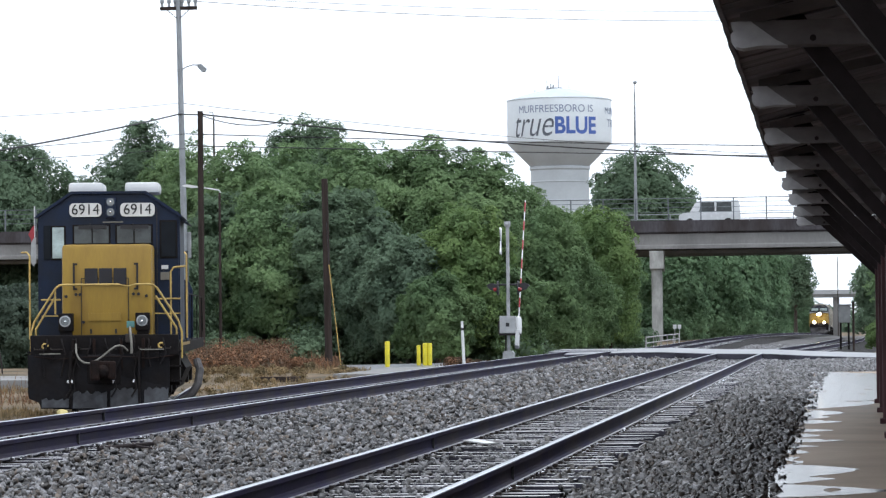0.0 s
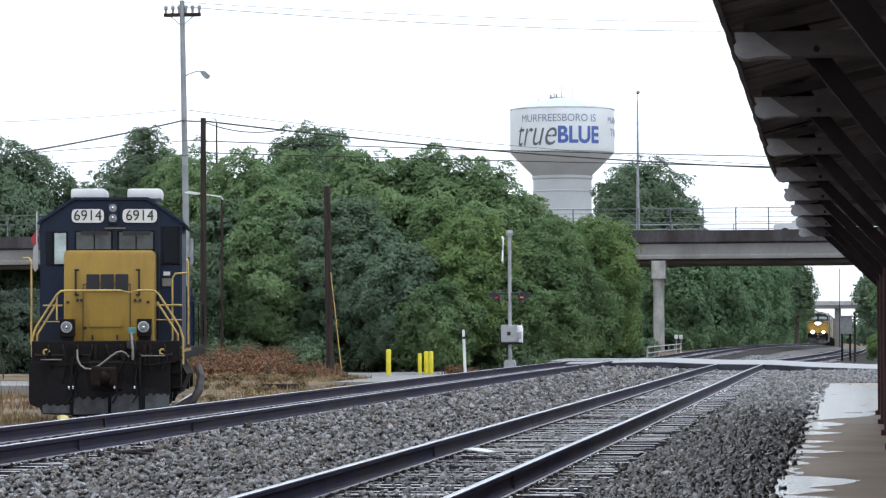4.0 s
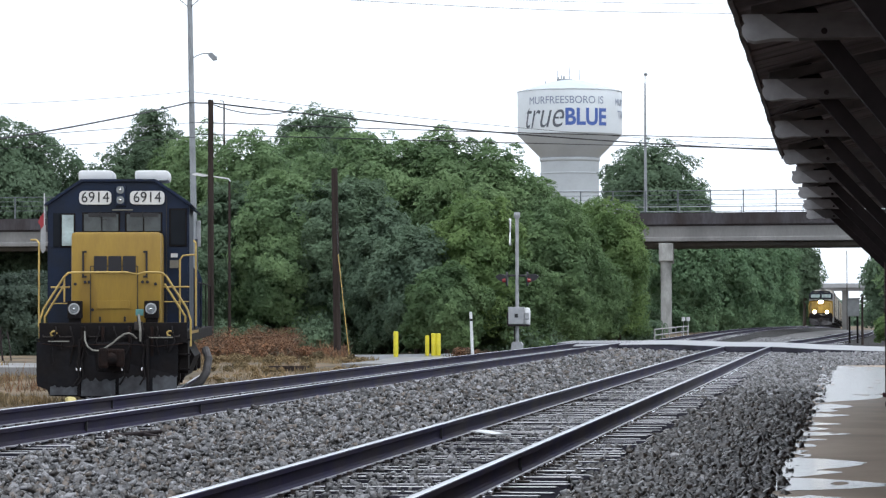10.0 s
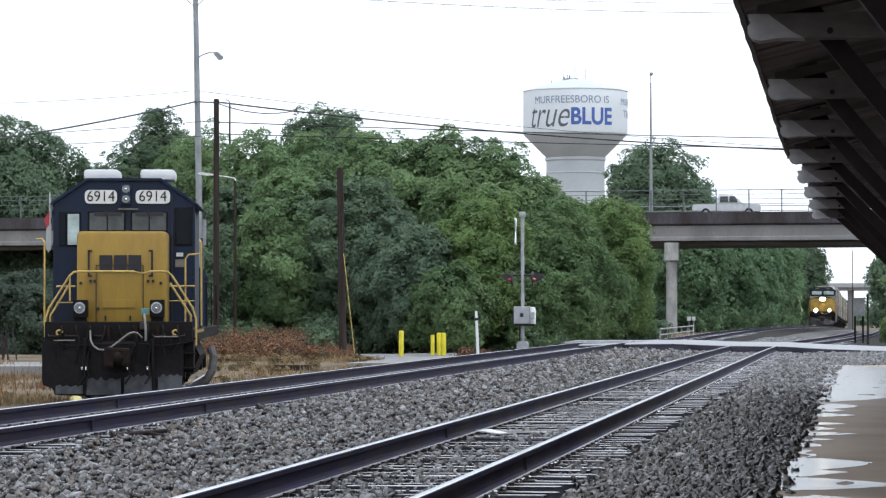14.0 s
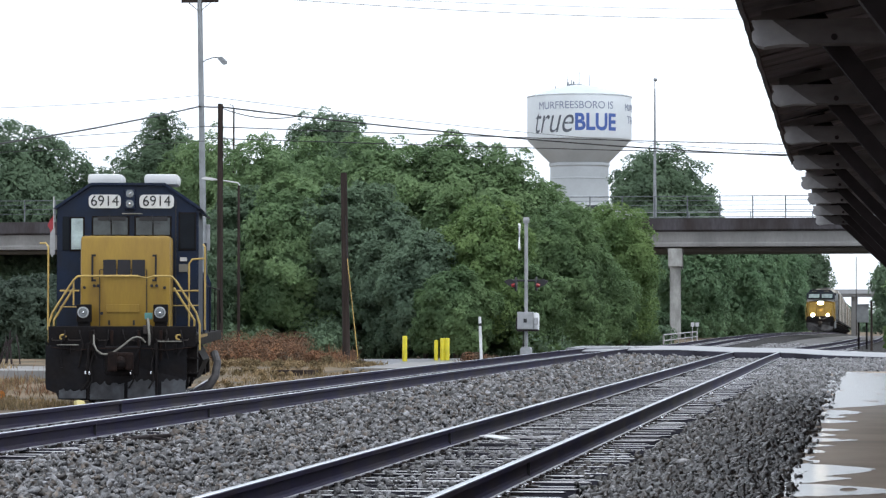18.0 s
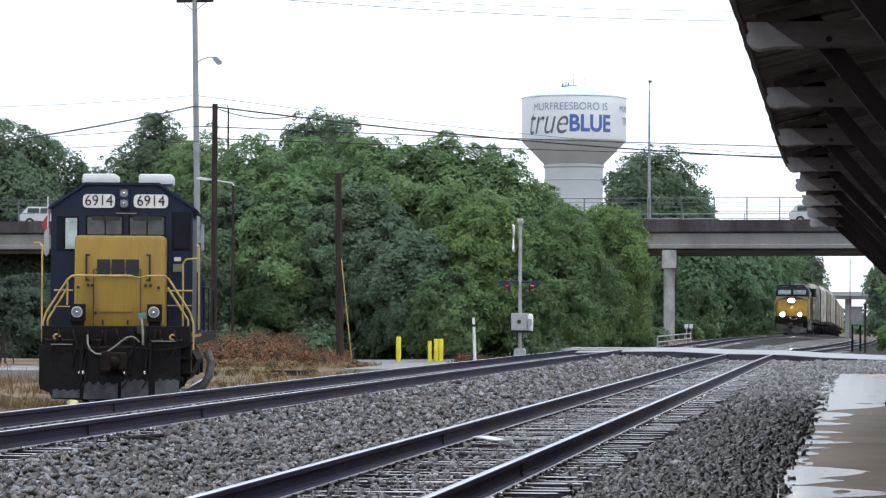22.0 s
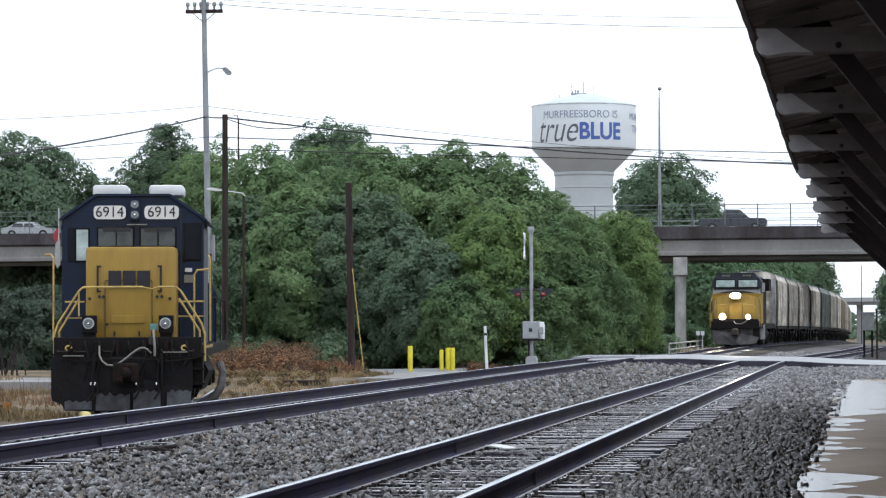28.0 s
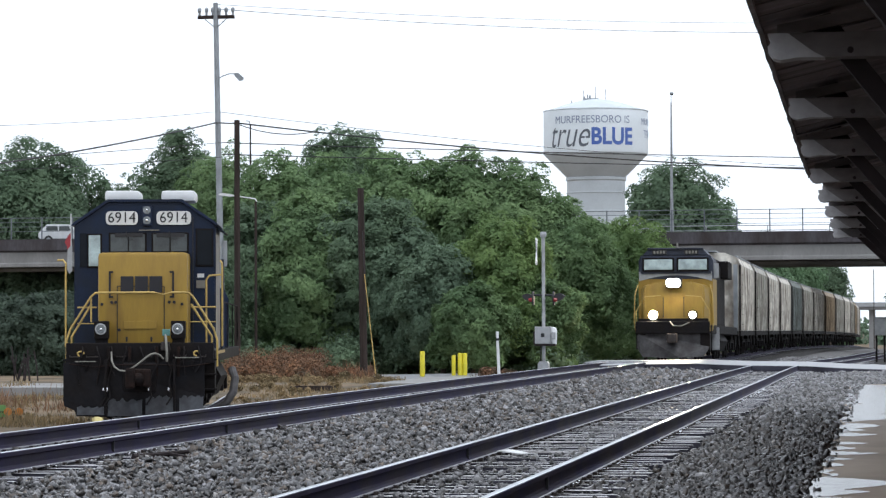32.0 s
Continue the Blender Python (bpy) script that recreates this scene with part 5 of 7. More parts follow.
# long hood behind
b = prism(B(), [(-0.90, 1.42), (0.90, 1.42), (0.90, 4.0), (0.62, 4.42), (-0.62, 4.42), (-0.90, 4.0)], "y", 4.7, 16.6)
hood = part("long_hood", b, M_HOODBLUE, loco, "dull dark blue long hood")
for k in range(9):
    part("hood_door", box(B(), 0.895, 0.912, 5.2 + k * 1.2, 6.2 + k * 1.2, 1.6, 3.3, 0.006), M_HOODBLUE, hood)
part("equipment_cabinet", prism(B(), [(0.86, 1.43), (1.28, 1.43), (1.28, 2.62), (1.18, 2.85), (0.86, 2.95)], "y", 5.2, 16.0), M_HOODBLUE, hood, "dark blue cabinets along the walkway")
part("radiator", box(B(), -0.95, 0.95, 12.5, 15.6, 3.5, 4.25, 0.03), M_BLACK, hood)
part("exhaust", box(B(), -0.25, 0.25, 8.0, 9.0, 4.42, 4.7, 0.02), M_BLACK, hood)
# fuel tank, trucks
b = prism(B(), [(-1.2, 1.15), (1.2, 1.15), (1.4, 0.8), (1.2, 0.35), (-1.2, 0.35), (-1.4, 0.8)], "y", 7.0, 11.2)
part("fuel_tank", b, M_BLACK, loco)
truck(loco, 3.9, (-1.37, 1.37))
truck(loco, 14.1, (-1.37, 1.37))
part("sand_pipe", pipe(B(), [(1.80, 1.9, 1.02), (1.87, 1.7, 0.84), (1.83, 1.55, 0.56), (1.70, 1.45, 0.34), (1.50, 1.4, 0.20)], 0.085, 10), M_PLOWGREY, loco, "pale grey curved pipe")
# grab irons, pipes and small fittings on the front
for x in (-1.05, 1.06):
    part("cut_lever_bracket", box(B(), x - 0.03, x + 0.03, 0.2, 0.4, 1.05, 1.22, 0.008), M_BLACK, loco)
for x, z in ((-0.2, 1.30), (0.05, 1.32), (0.28, 1.30), (0.55, 1.33), (-0.5, 1.31)):
    part("pipe_end", rod(B(), (x, 0.30, z), (x, 0.42, z), 0.03, seg=8), M_BLACK, loco)
part("jumper_socket", box(B(), 0.42, 0.60, 0.34, 0.42, 1.42, 1.60, 0.02), M_PLATE, loco)
part("jumper_cable", pipe(B(), [(0.51, 0.46, 1.73), (0.53, 0.32, 1.6), (0.55, 0.24, 1.4), (0.55, 0.24, 1.2)], 0.026, 8), M_HOSE, loco)
part("green_box", box(B(), 0.44, 0.60, 0.5, 0.6, 1.72, 1.85, 0.01), mat("teal_box_paint", (0.12, 0.3, 0.28), 0.5), loco)
part("nose_plate", box(B(), -0.12, 0.16, 0.936, 0.952, 1.92, 1.97, 0.004), M_HOSE, nose)
for x in (-0.86, -0.3, 0.2, 0.86):
    part("hinge", box(B(), x - 0.02, x + 0.02, 0.935, 0.955, 1.6, 1.7, 0.004), M_LOGO, nose)
part("horn_bar", rod(B(), (-0.12, 2.09, 3.90), (0.3, 2.09, 3.90), 0.012, seg=6), M_HOSE, cab)
for x in (-0.62, 0.24):
    part("sun_visor", box(B(), x, x + 0.58, 2.10, 2.12, 3.76, 3.84, 0.004), M_INK, cab)
rng_l = random.Random(31)
for k in range(9):
    x0 = -1.15 + k * 0.29
    z1 = rng_l.uniform(0.75, 1.0)
    part("air_pipe", pipe(B(), [(x0, 0.39, 1.50), (x0 + 0.02, 0.30, 1.42), (x0 + rng_l.uniform(-0.1, 0.1), 0.24, 1.2), (x0 + rng_l.uniform(-0.15, 0.15), 0.20, z1)], 0.02, 6), rng_l.choice((M_BLACK, M_PLATE, M_BLACK)), loco)
for x in (-1.28, -0.95, -0.4, 0.3, 0.8, 1.2):
    part("grab_iron", pipe(B(), [(x - 0.12, 0.40, 1.33), (x - 0.12, 0.35, 1.30), (x + 0.12, 0.35, 1.30), (x + 0.12, 0.40, 1.33)], 0.012, 5), M_PLATE, loco)
for x0, x1, z in ((-1.28, -0.86, 1.20), (0.72, 1.20, 1.27)):
    part("step_edge", box(B(), x0, x1, 0.16, 0.20, z, z + 0.02, 0.004), M_HOSE, loco, "worn pale edge of a step")
for x in (-0.62, -0.2, 0.34, 0.78):
    part("hanger", box(B(), x - 0.03, x + 0.03, 0.26, 0.38, 0.9, 1.5, 0.01), M_GRIME, loco)
part("coupler_lug", ball(B(), (0.0, -0.30, 0.86), 0.12, 2, (1.2, 0.9, 1.1)), M_GRIME, coupler)
# front handrails
YF = 0.46
hand_rail(loco, [(-1.47, YF, 1.10), (-1.47, YF, 1.62), (-1.40, YF, 1.85), (-0.98, YF, 2.51), (-0.90, YF, 2.58), (-0.80, YF, 2.59), (0.30, YF, 2.59)])
hand_rail(loco, [(1.55, YF, 1.10), (1.55, YF, 1.62), (1.48, YF, 1.85), (1.06, YF, 2.51), (0.98, YF, 2.58), (0.88, YF, 2.59), (0.62, YF, 2.59)])
hand_rail(loco, [(1.44, YF + 0.1, 1.05), (1.44, YF + 0.1, 1.7), (1.02, YF + 0.1, 2.36)])
hand_rail(loco, [(-1.38, YF + 0.1, 1.05), (-1.38, YF + 0.1, 1.7), (-0.98, YF + 0.1, 2.36)])
hand_rail(loco, [(0.30, YF, 2.59), (0.46, YF - 0.03, 2.55), (0.62, YF, 2.59)], 0.012, "chain")
hand_rail(loco, [(-0.98, YF, 2.0), (-0.98, YF, 2.51)], 0.018, "stanchion")
for x0, x1, z in ((-1.32, -0.93, 2.30), (0.97, 1.50, 2.30), (-1.32, -0.96, 1.97), (0.97, 1.50, 2.0)):
    hand_rail(loco, [(x0, 1.25, z), (x1, 1.25, z)], 0.018 if z > 2.2 else 0.011, "mid_rail")
hand_rail(loco, [(1.30, 1.3, 1.45), (1.30, 1.3, 2.85), (1.36, 1.3, 2.94), (1.60, 1.3, 2.96)], 0.02, "grab_rail")
hand_rail(loco, [(1.62, 1.4, 1.5), (1.62, 1.4, 3.2), (1.58, 1.5, 3.25)], 0.02, "grab_rail")
hand_rail(loco, [(-1.56, 1.3, 1.5), (-1.56, 1.3, 3.2), (-1.62, 1.4, 3.27), (-1.74, 1.5, 3.27)], 0.02, "grab_rail")
for k in range(4):
    y = 5.0 + k * 3.8
    for s in (-1, 1):
        part("stanchion", pipe(B(), [(s * 1.48, y, 1.42), (s * 1.48, y, 2.45)], 0.012, 6), M_BLACK, loco)
for s in (-1, 1):
    part("side_rail", pipe(B(), [(s * 1.48, 5.0, 2.45), (s * 1.48, 16.4, 2.45), (s * 1.48, 17.2, 1.6)], 0.014, 6), M_BLACK, loco)
part("mirror_post", rod(B(), (1.60, 2.2, 1.45), (1.60, 2.2, 3.3), 0.03, seg=8), M_CABGREY, loco)
for x in (-1.18, 1.14):
    cp = part("coiled_hose", pipe(B(), [(x + 0.06 * math.cos(a * 0.7), 0.36, 1.36 + 0.05 * math.sin(a * 0.7)) for a in range(8)], 0.022, 6), M_RAILYEL, loco, "yellow air-hose fitting")
part("flag_staff", rod(B(), (-1.53, 2.2, 3.2), (-1.53, 2.2, 4.25), 0.012, seg=6), M_WHITE, loco)
fl = part("flag", prism(B(), [(-1.525, 3.88), (-1.60, 3.78), (-1.66, 3.66), (-1.61, 3.58), (-1.60, 3.50), (-1.525, 3.46)], "y", 2.19, 2.205), M_REDSTRIPE, loco, "limp red and white flag")
part("flag_band", prism(B(), [(-1.53, 3.6), (-1.60, 3.5), (-1.61, 3.1), (-1.56, 3.0), (-1.50, 3.08), (-1.50, 3.6)], "y", 2.178, 2.188), M_SIGNALGREY, fl)


# ---- the coming train ----
def disc(c, r, seg=20):
    """A flat lens that faces the front."""
    b = B()
    b.faces.new([b.verts.new((c[0] + r * math.cos(2 * math.pi * k / seg), c[1], c[2] + r * math.sin(2 * math.pi * k / seg))) for k in range(seg)])
    return b


def road_engine():
    t = thing("locomotive", Matrix(), "oncoming yellow and blue diesel locomotive with blazing headlights", "locomotive", "locomotives")
    part("frame", box(B(), -1.55, 1.55, 0.7, 21.8, 1.1, 1.45, 0.02), M_BLACK, t)
    b = prism(B(), [(-1.50, 1.15), (1.50, 1.15), (1.50, 0.6), (1.25, 0.16), (0.3, 0.12), (-0.3, 0.12), (-1.25, 0.16), (-1.50, 0.6)], "y", 0.1, 0.18)
    for v in b.verts:
        v.co.y += 0.25 * abs(v.co.x) ** 1.3 - 0.2 * max(0, 0.6 - v.co.z)
    part("plow", b, M_PLOWGREY, t, "grey steel snow plow")
    part("buffer_beam", box(B(), -1.5, 1.5, 0.35, 0.8, 1.1, 1.6, 0.03), M_BLACK, t)
    b = B()
    box(b, -0.2, 0.2, -0.35, 0.4, 0.72, 1.1, 0.05)
    part("coupler", b, M_PLATE, t)
    part("air_hose", pipe(B(), [(-0.1, 0.2, 1.6), (0.05, 0.0, 1.42), (0.35, -0.05, 1.40), (0.7, 0.0, 1.55)], 0.03, 6), M_HOSE, t)
    b = prism(B(), [(-1.40, 1.5), (1.40, 1.5), (1.46, 2.5), (1.42, 3.05), (0.80, 3.22), (-0.80, 3.22), (-1.42, 3.05), (-1.46, 2.5)], "y", 0.9, 2.3)
    for v in b.verts:
        if v.co.y < 1.5:
            v.co.y += max(0, v.co.z - 1.9) * 0.28
            v.co.x *= 0.86
    bmesh.ops.bevel(b, geom=list(b.edges), offset=0.06, segments=2, affect="EDGES")
    nose = part("nose", b, M_YELLOW, t, "yellow sloping nose")
    part("anticlimber", box(B(), -1.42, 1.42, 0.60, 0.93, 1.45, 1.72, 0.04), M_BLACK, t)
    b = prism(B(), [(-1.53, 1.45), (1.53, 1.45), (1.53, 3.35), (-1.53, 3.35)], "y", 2.2, 5.0)
    cab = part("cab", b, M_YELLOW, t)
    b = prism(B(), [(-1.53, 3.352), (1.53, 3.352), (1.53, 4.15), (1.1, 4.62), (-1.1, 4.62), (-1.53, 4.15)], "y", 2.2, 5.0)
    bmesh.ops.bevel(b, geom=list(b.edges), offset=0.04, segments=2, affect="EDGES")
    part("cab_roof", b, M_CABGREY, cab, "dark blue cab roof")
    part("window_band", box(B(), -1.47, 1.47, 2.14, 2.21, 3.56, 4.34, 0.09), M_CABGREY, cab, "dark window surround")
    arch = [(1.5 - 3.0 * k / 16, 3.27 + 0.24 * (1 - (1 - k / 8) ** 2)) for k in range(17)]
    part("grey_band", prism(B(), [(-1.5, 3.66), (1.5, 3.66)] + arch, "y", 2.165, 2.195), M_SIGNALGREY, cab, "pale grey band arching below the windows")
    part("cab_visor", box(B(), -1.15, 1.15, 2.08, 2.25, 4.58, 4.64, 0.02), M_CABGREY, cab)
    part("horn", rod(B(), (0.05, 2.6, 4.62), (0.05, 2.6, 4.86), 0.05, 0.03, 8), M_HOSE, cab)
    for s in (-1, 1):
        fr = part("window_frame", box(B(), s * 0.71 - 0.66, s * 0.71 + 0.66, 2.11, 2.15, 3.66, 4.24, 0.05), M_BLACK, cab)
        part("pane", box(B(), s * 0.71 - 0.59, s * 0.71 + 0.59, 2.10, 2.14, 3.73, 4.17, 0.03), M_GLASS_LIT, fr)
        nb = part("number_board", box(B(), s * 0.66 - 0.30, s * 0.66 + 0.30, 2.12, 2.2, 4.36, 4.56, 0.01), M_INK, cab)
        for k in range(4):
            part("digit_bar", box(B(), s * 0.66 - 0.24 + k * 0.13, s * 0.66 - 0.16 + k * 0.13, 2.10, 2.13, 4.40, 4.52), M_HOSE, nb)
        part("mid_rail", pipe(B(), [(s * 1.5, 0.5, 1.2), (s * 1.5, 0.5, 2.0), (s * 1.15, 0.5, 2.6), (s * 0.5, 0.5, 2.65)], 0.018, 6), M_RAILYEL, t)
        part("side_grab", pipe(B(), [(s * 1.56, 1.0, 1.2), (s * 1.62, 1.0, 1.6), (s * 1.58, 1.0, 2.7), (s * 1.48, 1.2, 3.1)], 0.022, 6), M_RAILYEL, t)
        part("nose_seam", box(B(), s * 0.42 - 0.012, s * 0.42 + 0.012, 0.86, 0.93, 1.75, 2.6), M_LOGO, nose)
        part("step_well", box(B(), s * 1.3 - 0.2, s * 1.3 + 0.2, 0.5, 1.3, 0.45, 1.1, 0.02), M_BLACK, t)
        d = part("ditch_light", box(B(), s * 0.80 - 0.16, s * 0.80 + 0.16, 0.55, 0.85, 1.70, 2.02, 0.03), M_BLACK, t)
        part("lamp_can", rod(B(), (s * 0.80, 0.475, 1.86), (s * 0.80, 0.60, 1.86), 0.205, seg=20), M_BLACK, d)
        part("lit_lens", disc((s * 0.80, 0.47, 1.86), 0.18 if s < 0 else 0.14), M_HEADLIGHT, d, "blazing white lamp")
    hl = part("headlight_housing", box(B(), -0.32, 0.32, 0.82, 1.5, 2.98, 3.36, 0.04), M_BLUE, nose)
    for s in (-1, 1):
        part("lit_lens", disc((s * 0.12, 0.80, 3.17), 0.17), M_HEADLIGHT, hl, "blazing white lamp")
    b = prism(B(), [(-1.0, 1.45), (1.0, 1.45), (1.0, 4.2), (0.75, 4.62), (-0.75, 4.62), (-1.0, 4.2)], "y", 5.0, 21.0)
    part("long_hood", b, M_BLACK, t)
    part("radiator", box(B(), -1.35, 1.35, 17.5, 21.0, 3.7, 4.5, 0.05), M_BLACK, t)
    part("walkway_box", box(B(), 1.0, 1.5, 5.2, 9.0, 1.5, 2.6, 0.03), M_BLACK, t)
    part("step_panel", box(B(), 1.36, 1.66, 4.3, 4.5, 0.42, 1.36, 0.02), M_SIGNALGREY, t, "pale grey side panel")
    part("side_deflector", box(B(), 1.55, 1.75, 2.6, 2.64, 3.4, 4.0, 0.02), M_SIGNALGREY, t)
    part("fuel_tank", prism(B(), [(-1.3, 1.1), (1.3, 1.1), (1.5, 0.8), (1.3, 0.35), (-1.3, 0.35), (-1.5, 0.8)], "y", 8.5, 14.0), M_BLACK, t)
    truck(t, 4.8, (-1.9, 0, 1.9))
    truck(t, 17.6, (-1.9, 0, 1.9))
    return t


def hopper(material, label):
    """A covered hopper car with ribbed sides, 17.4 m over its couplers."""
    t = thing("hopper_car", Matrix(), label, "hopper car", "cars of the coming train")
    L = 16.4
    b = prism(B(), [(-1.56, 1.30), (-1.2, 1.05), (1.2, 1.05), (1.56, 1.30), (1.60, 4.52), (1.42, 4.86), (0.85, 5.08), (-0.85, 5.08), (-1.42, 4.86), (-1.60, 4.52)], "y", 0.9, L - 0.9)
    part("body", b, material, t)
    for s in (-1, 1):
        for k in range(13):
            y = 1.0 + k * (L - 2.0) / 12
            part("rib", prism(B(), [(s * 1.57, 1.30), (s * 1.64, 1.34), (s * 1.66, 4.42), (s * 1.59, 4.54)], "y", y - 0.06, y + 0.06), material, t)
        for y in (0.84, L - 0.84):
            # near-end post is black to imitate the dark gap between cars
            part("end_gap_post", box(B(), s * 1.60 - 0.04, s * 1.60 + 0.04, y - 0.05, y + 0.05, 1.31, 4.5, 0.01), M_BLACK if y < 1 else material, t)
        for k in range(6):
            part("rung", rod(B(), (s * 1.70, 0.95, 1.6 + k * 0.48), (s * 1.70, 1.5, 1.6 + k * 0.48), 0.02, seg=5), M_BLACK, t)
        part("sill", box(B(), s * 1.60 - 0.05, s * 1.60 + 0.05, 0.5, L - 0.5, 1.06, 1.30), M_BLACK, t)
    for y0, y1 in ((0.1, 0.9), (L - 0.9, L - 0.1)):
        part("end_platform", box(B(), -1.5, 1.5, y0, y1, 1.05, 1.3), M_BLACK, t)
        part("end_ladder", box(B(), 1.3, 1.5, y0 + 0.3, y0 + 0.36, 1.3, 4.5), M_GALV, t)
        part("end_sheet", box(B(), -1.3, 1.3, (y0 + y1) / 2 - 0.03, (y0 + y1) / 2 + 0.03, 1.3, 3.0), material, t)
    part("roof_walk", box(B(), -0.45, 0.45, 0.6, L - 0.6, 5.12, 5.18), M_GALV, t)
    part("roof_edge", box(B(), 1.36, 1.46, 0.9, L - 0.9, 4.86, 4.93), M_GALV, t)
    for k in range(4):
        y = 2.6 + k * 3.7
        part("bay", prism(B(), [(y - 1.5, 1.3), (y + 1.5, 1.3), (y + 0.4, 0.5), (y - 0.4, 0.5)], "x", -1.1, 1.1), M_BLACK, t)
    truck(t, 2.0, (-0.9, 0.9))
    truck(t, L - 2.0, (-0.9, 0.9))
    return t


def hopper_paint(name, c, dirt):
    return mat(name, c, 0.7, var=0.65, scale=1.1, fine=5, bump=0.05, other=dirt, stretch=(1, 0.7, 0.6))


H_WHITE = hopper_paint("dirty_white_car_paint", (0.58, 0.555, 0.50), (0.24, 0.205, 0.17))
H_GREY = hopper_paint("dirty_grey_car_paint", (0.36, 0.35, 0.31), (0.17, 0.145, 0.12))
H_DARK = hopper_paint("dark_grey_car_paint", (0.14, 0.16, 0.15), (0.08, 0.08, 0.07))
H_TAN = hopper_paint("tan_car_paint", (0.31, 0.24, 0.16), (0.13, 0.10, 0.07))
engine = road_engine()
hoppers = [hopper(H_WHITE, "dirty white covered hopper car with streaked ribbed sides"), hopper(H_GREY, "dirty grey covered hopper car with ribbed sides"),
           hopper(H_DARK, "dark grey covered hopper car with ribbed sides"), hopper(H_TAN, "tan covered hopper car with ribbed sides")]
ORDER = [0, 1, 0, 0, 2, 1, 0, 3, 1, 0, 1, 3, 0, 1]
cars, used = [], set()
for k in ORDER:
    if k in used:
        cars.append(copy_thing(hoppers[k], Matrix()))
    else:
        used.add(k)
        cars.append(hoppers[k])

# ---- vehicles on the bridge ----
V_WHITE = mat("white_car_paint", (0.68, 0.70, 0.72), 0.25, var=0.05, bump=0, coat=0.5)
V_SILVER = mat("silver_car_paint", (0.45, 0.47, 0.49), 0.3, 0.3, var=0.05, bump=0, coat=0.5)
V_DARK = mat("dark_grey_pickup_paint", (0.035, 0.04, 0.055), 0.3, var=0.1, bump=0, coat=0.5)
V_TYRE = mat("tyre_rubber", (0.02, 0.02, 0.02), 0.8, var=0.2)


def vehicle(form, paint, label, category):
    """A road vehicle about 5 m long, its nose towards +x."""
    t = thing({"pickup": "pickup_truck", "suv": "suv", "sedan": "car", "van": "van"}[form], Matrix(), label, category, "traffic on the bridge")
    if form == "pickup":
        body = [(-2.85, 0.5), (2.8, 0.45), (2.85, 0.95), (2.7, 1.08), (1.35, 1.16), (-0.95, 1.16), (-0.97, 1.12), (-2.8, 1.12), (-2.88, 0.8)]
        cabin = [(1.35, 1.16), (0.55, 1.84), (-0.7, 1.86), (-0.95, 1.16)]
        wheels = (1.85, -1.75)
    elif form == "sedan":
        body = [(-2.35, 0.4), (2.3, 0.35), (2.35, 0.75), (2.1, 0.88), (1.2, 0.95), (-1.9, 0.98), (-2.35, 0.9)]
        cabin = [(1.2, 0.95), (0.45, 1.42), (-0.9, 1.44), (-1.8, 0.98)]
        wheels = (1.45, -1.35)
    elif form == "van":
        body = [(-2.6, 0.5), (2.6, 0.45), (2.65, 1.0), (2.3, 1.2), (1.7, 1.25), (-2.6, 1.25)]
        cabin = [(1.7, 1.25), (1.2, 2.1), (0.8, 2.25), (-2.5, 2.25), (-2.6, 1.25)]
        wheels = (1.7, -1.6)
    else:
        body = [(-2.35, 0.45), (2.3, 0.42), (2.36, 0.9), (2.2, 1.02), (1.15, 1.1), (-2.32, 1.12), (-2.4, 0.8)]
        cabin = [(1.15, 1.1), (0.5, 1.68), (-1.7, 1.72), (-2.25, 1.12)]
        wheels = (1.5, -1.45)
    b = prism(B(), body, "y", -0.95, 0.95)
    bmesh.ops.bevel(b, geom=list(b.edges), offset=0.06, segments=2, affect="EDGES")
    bd = smooth(part("body", b, paint, t), 35)
    b = prism(B(), cabin, "y", -0.85, 0.85)
    for v in b.verts:
        if v.co.z > 1.3:
            v.co.y *= 0.84
    bmesh.ops.bevel(b, geom=list(b.edges), offset=0.05, segments=2, affect="EDGES")
    cb = smooth(part("cabin", b, paint, t), 35)
    xs_ = [c[0] for c in cabin]
    lo, hi = min(xs_), max(xs_)
    zt = max(c[1] for c in cabin)
    zb = min(c[1] for c in cabin)
    for s in (-1, 1):
        for u0, u1 in ((0.16, 0.46), (0.5, 0.8)):
            x0, x1 = lo + (hi - lo) * u0, lo + (hi - lo) * u1
            b = prism(B(), [(x0, zb + 0.06), (x1 + 0.05, zb + 0.06), (x1 - 0.16 * (u1 > 0.7), zt - 0.14), (x0 + 0.05, zt - 0.14)], "y", s * 0.80, s * 0.875)
            part("side_window", b, M_GLASS, cb)
    for s in (-1, 1):
        for x in wheels:
            b = B()
            rod(b, (x, s * 0.72, 0.37), (x, s * 0.97, 0.37), 0.37, seg=20)
            w = part("wheel", b, V_TYRE, t)
            part("hub", rod(B(), (x, s * 0.96, 0.37), (x, s * 0.985, 0.37), 0.2, seg=14), M_GALV, w)
        part("headlight", box(B(), 2.22, 2.4, s * 0.7 - 0.15, s * 0.7 + 0.15, 0.72, 0.88, 0.03), M_LENS, bd)
    if form == "pickup":
        # flat black sheet imitates the shaded inside of an open bed
        part("bed_shade_sheet", box(B(), -2.7, -1.05, -0.8, 0.8, 1.10, 1.13), M_INK, bd)
    return t


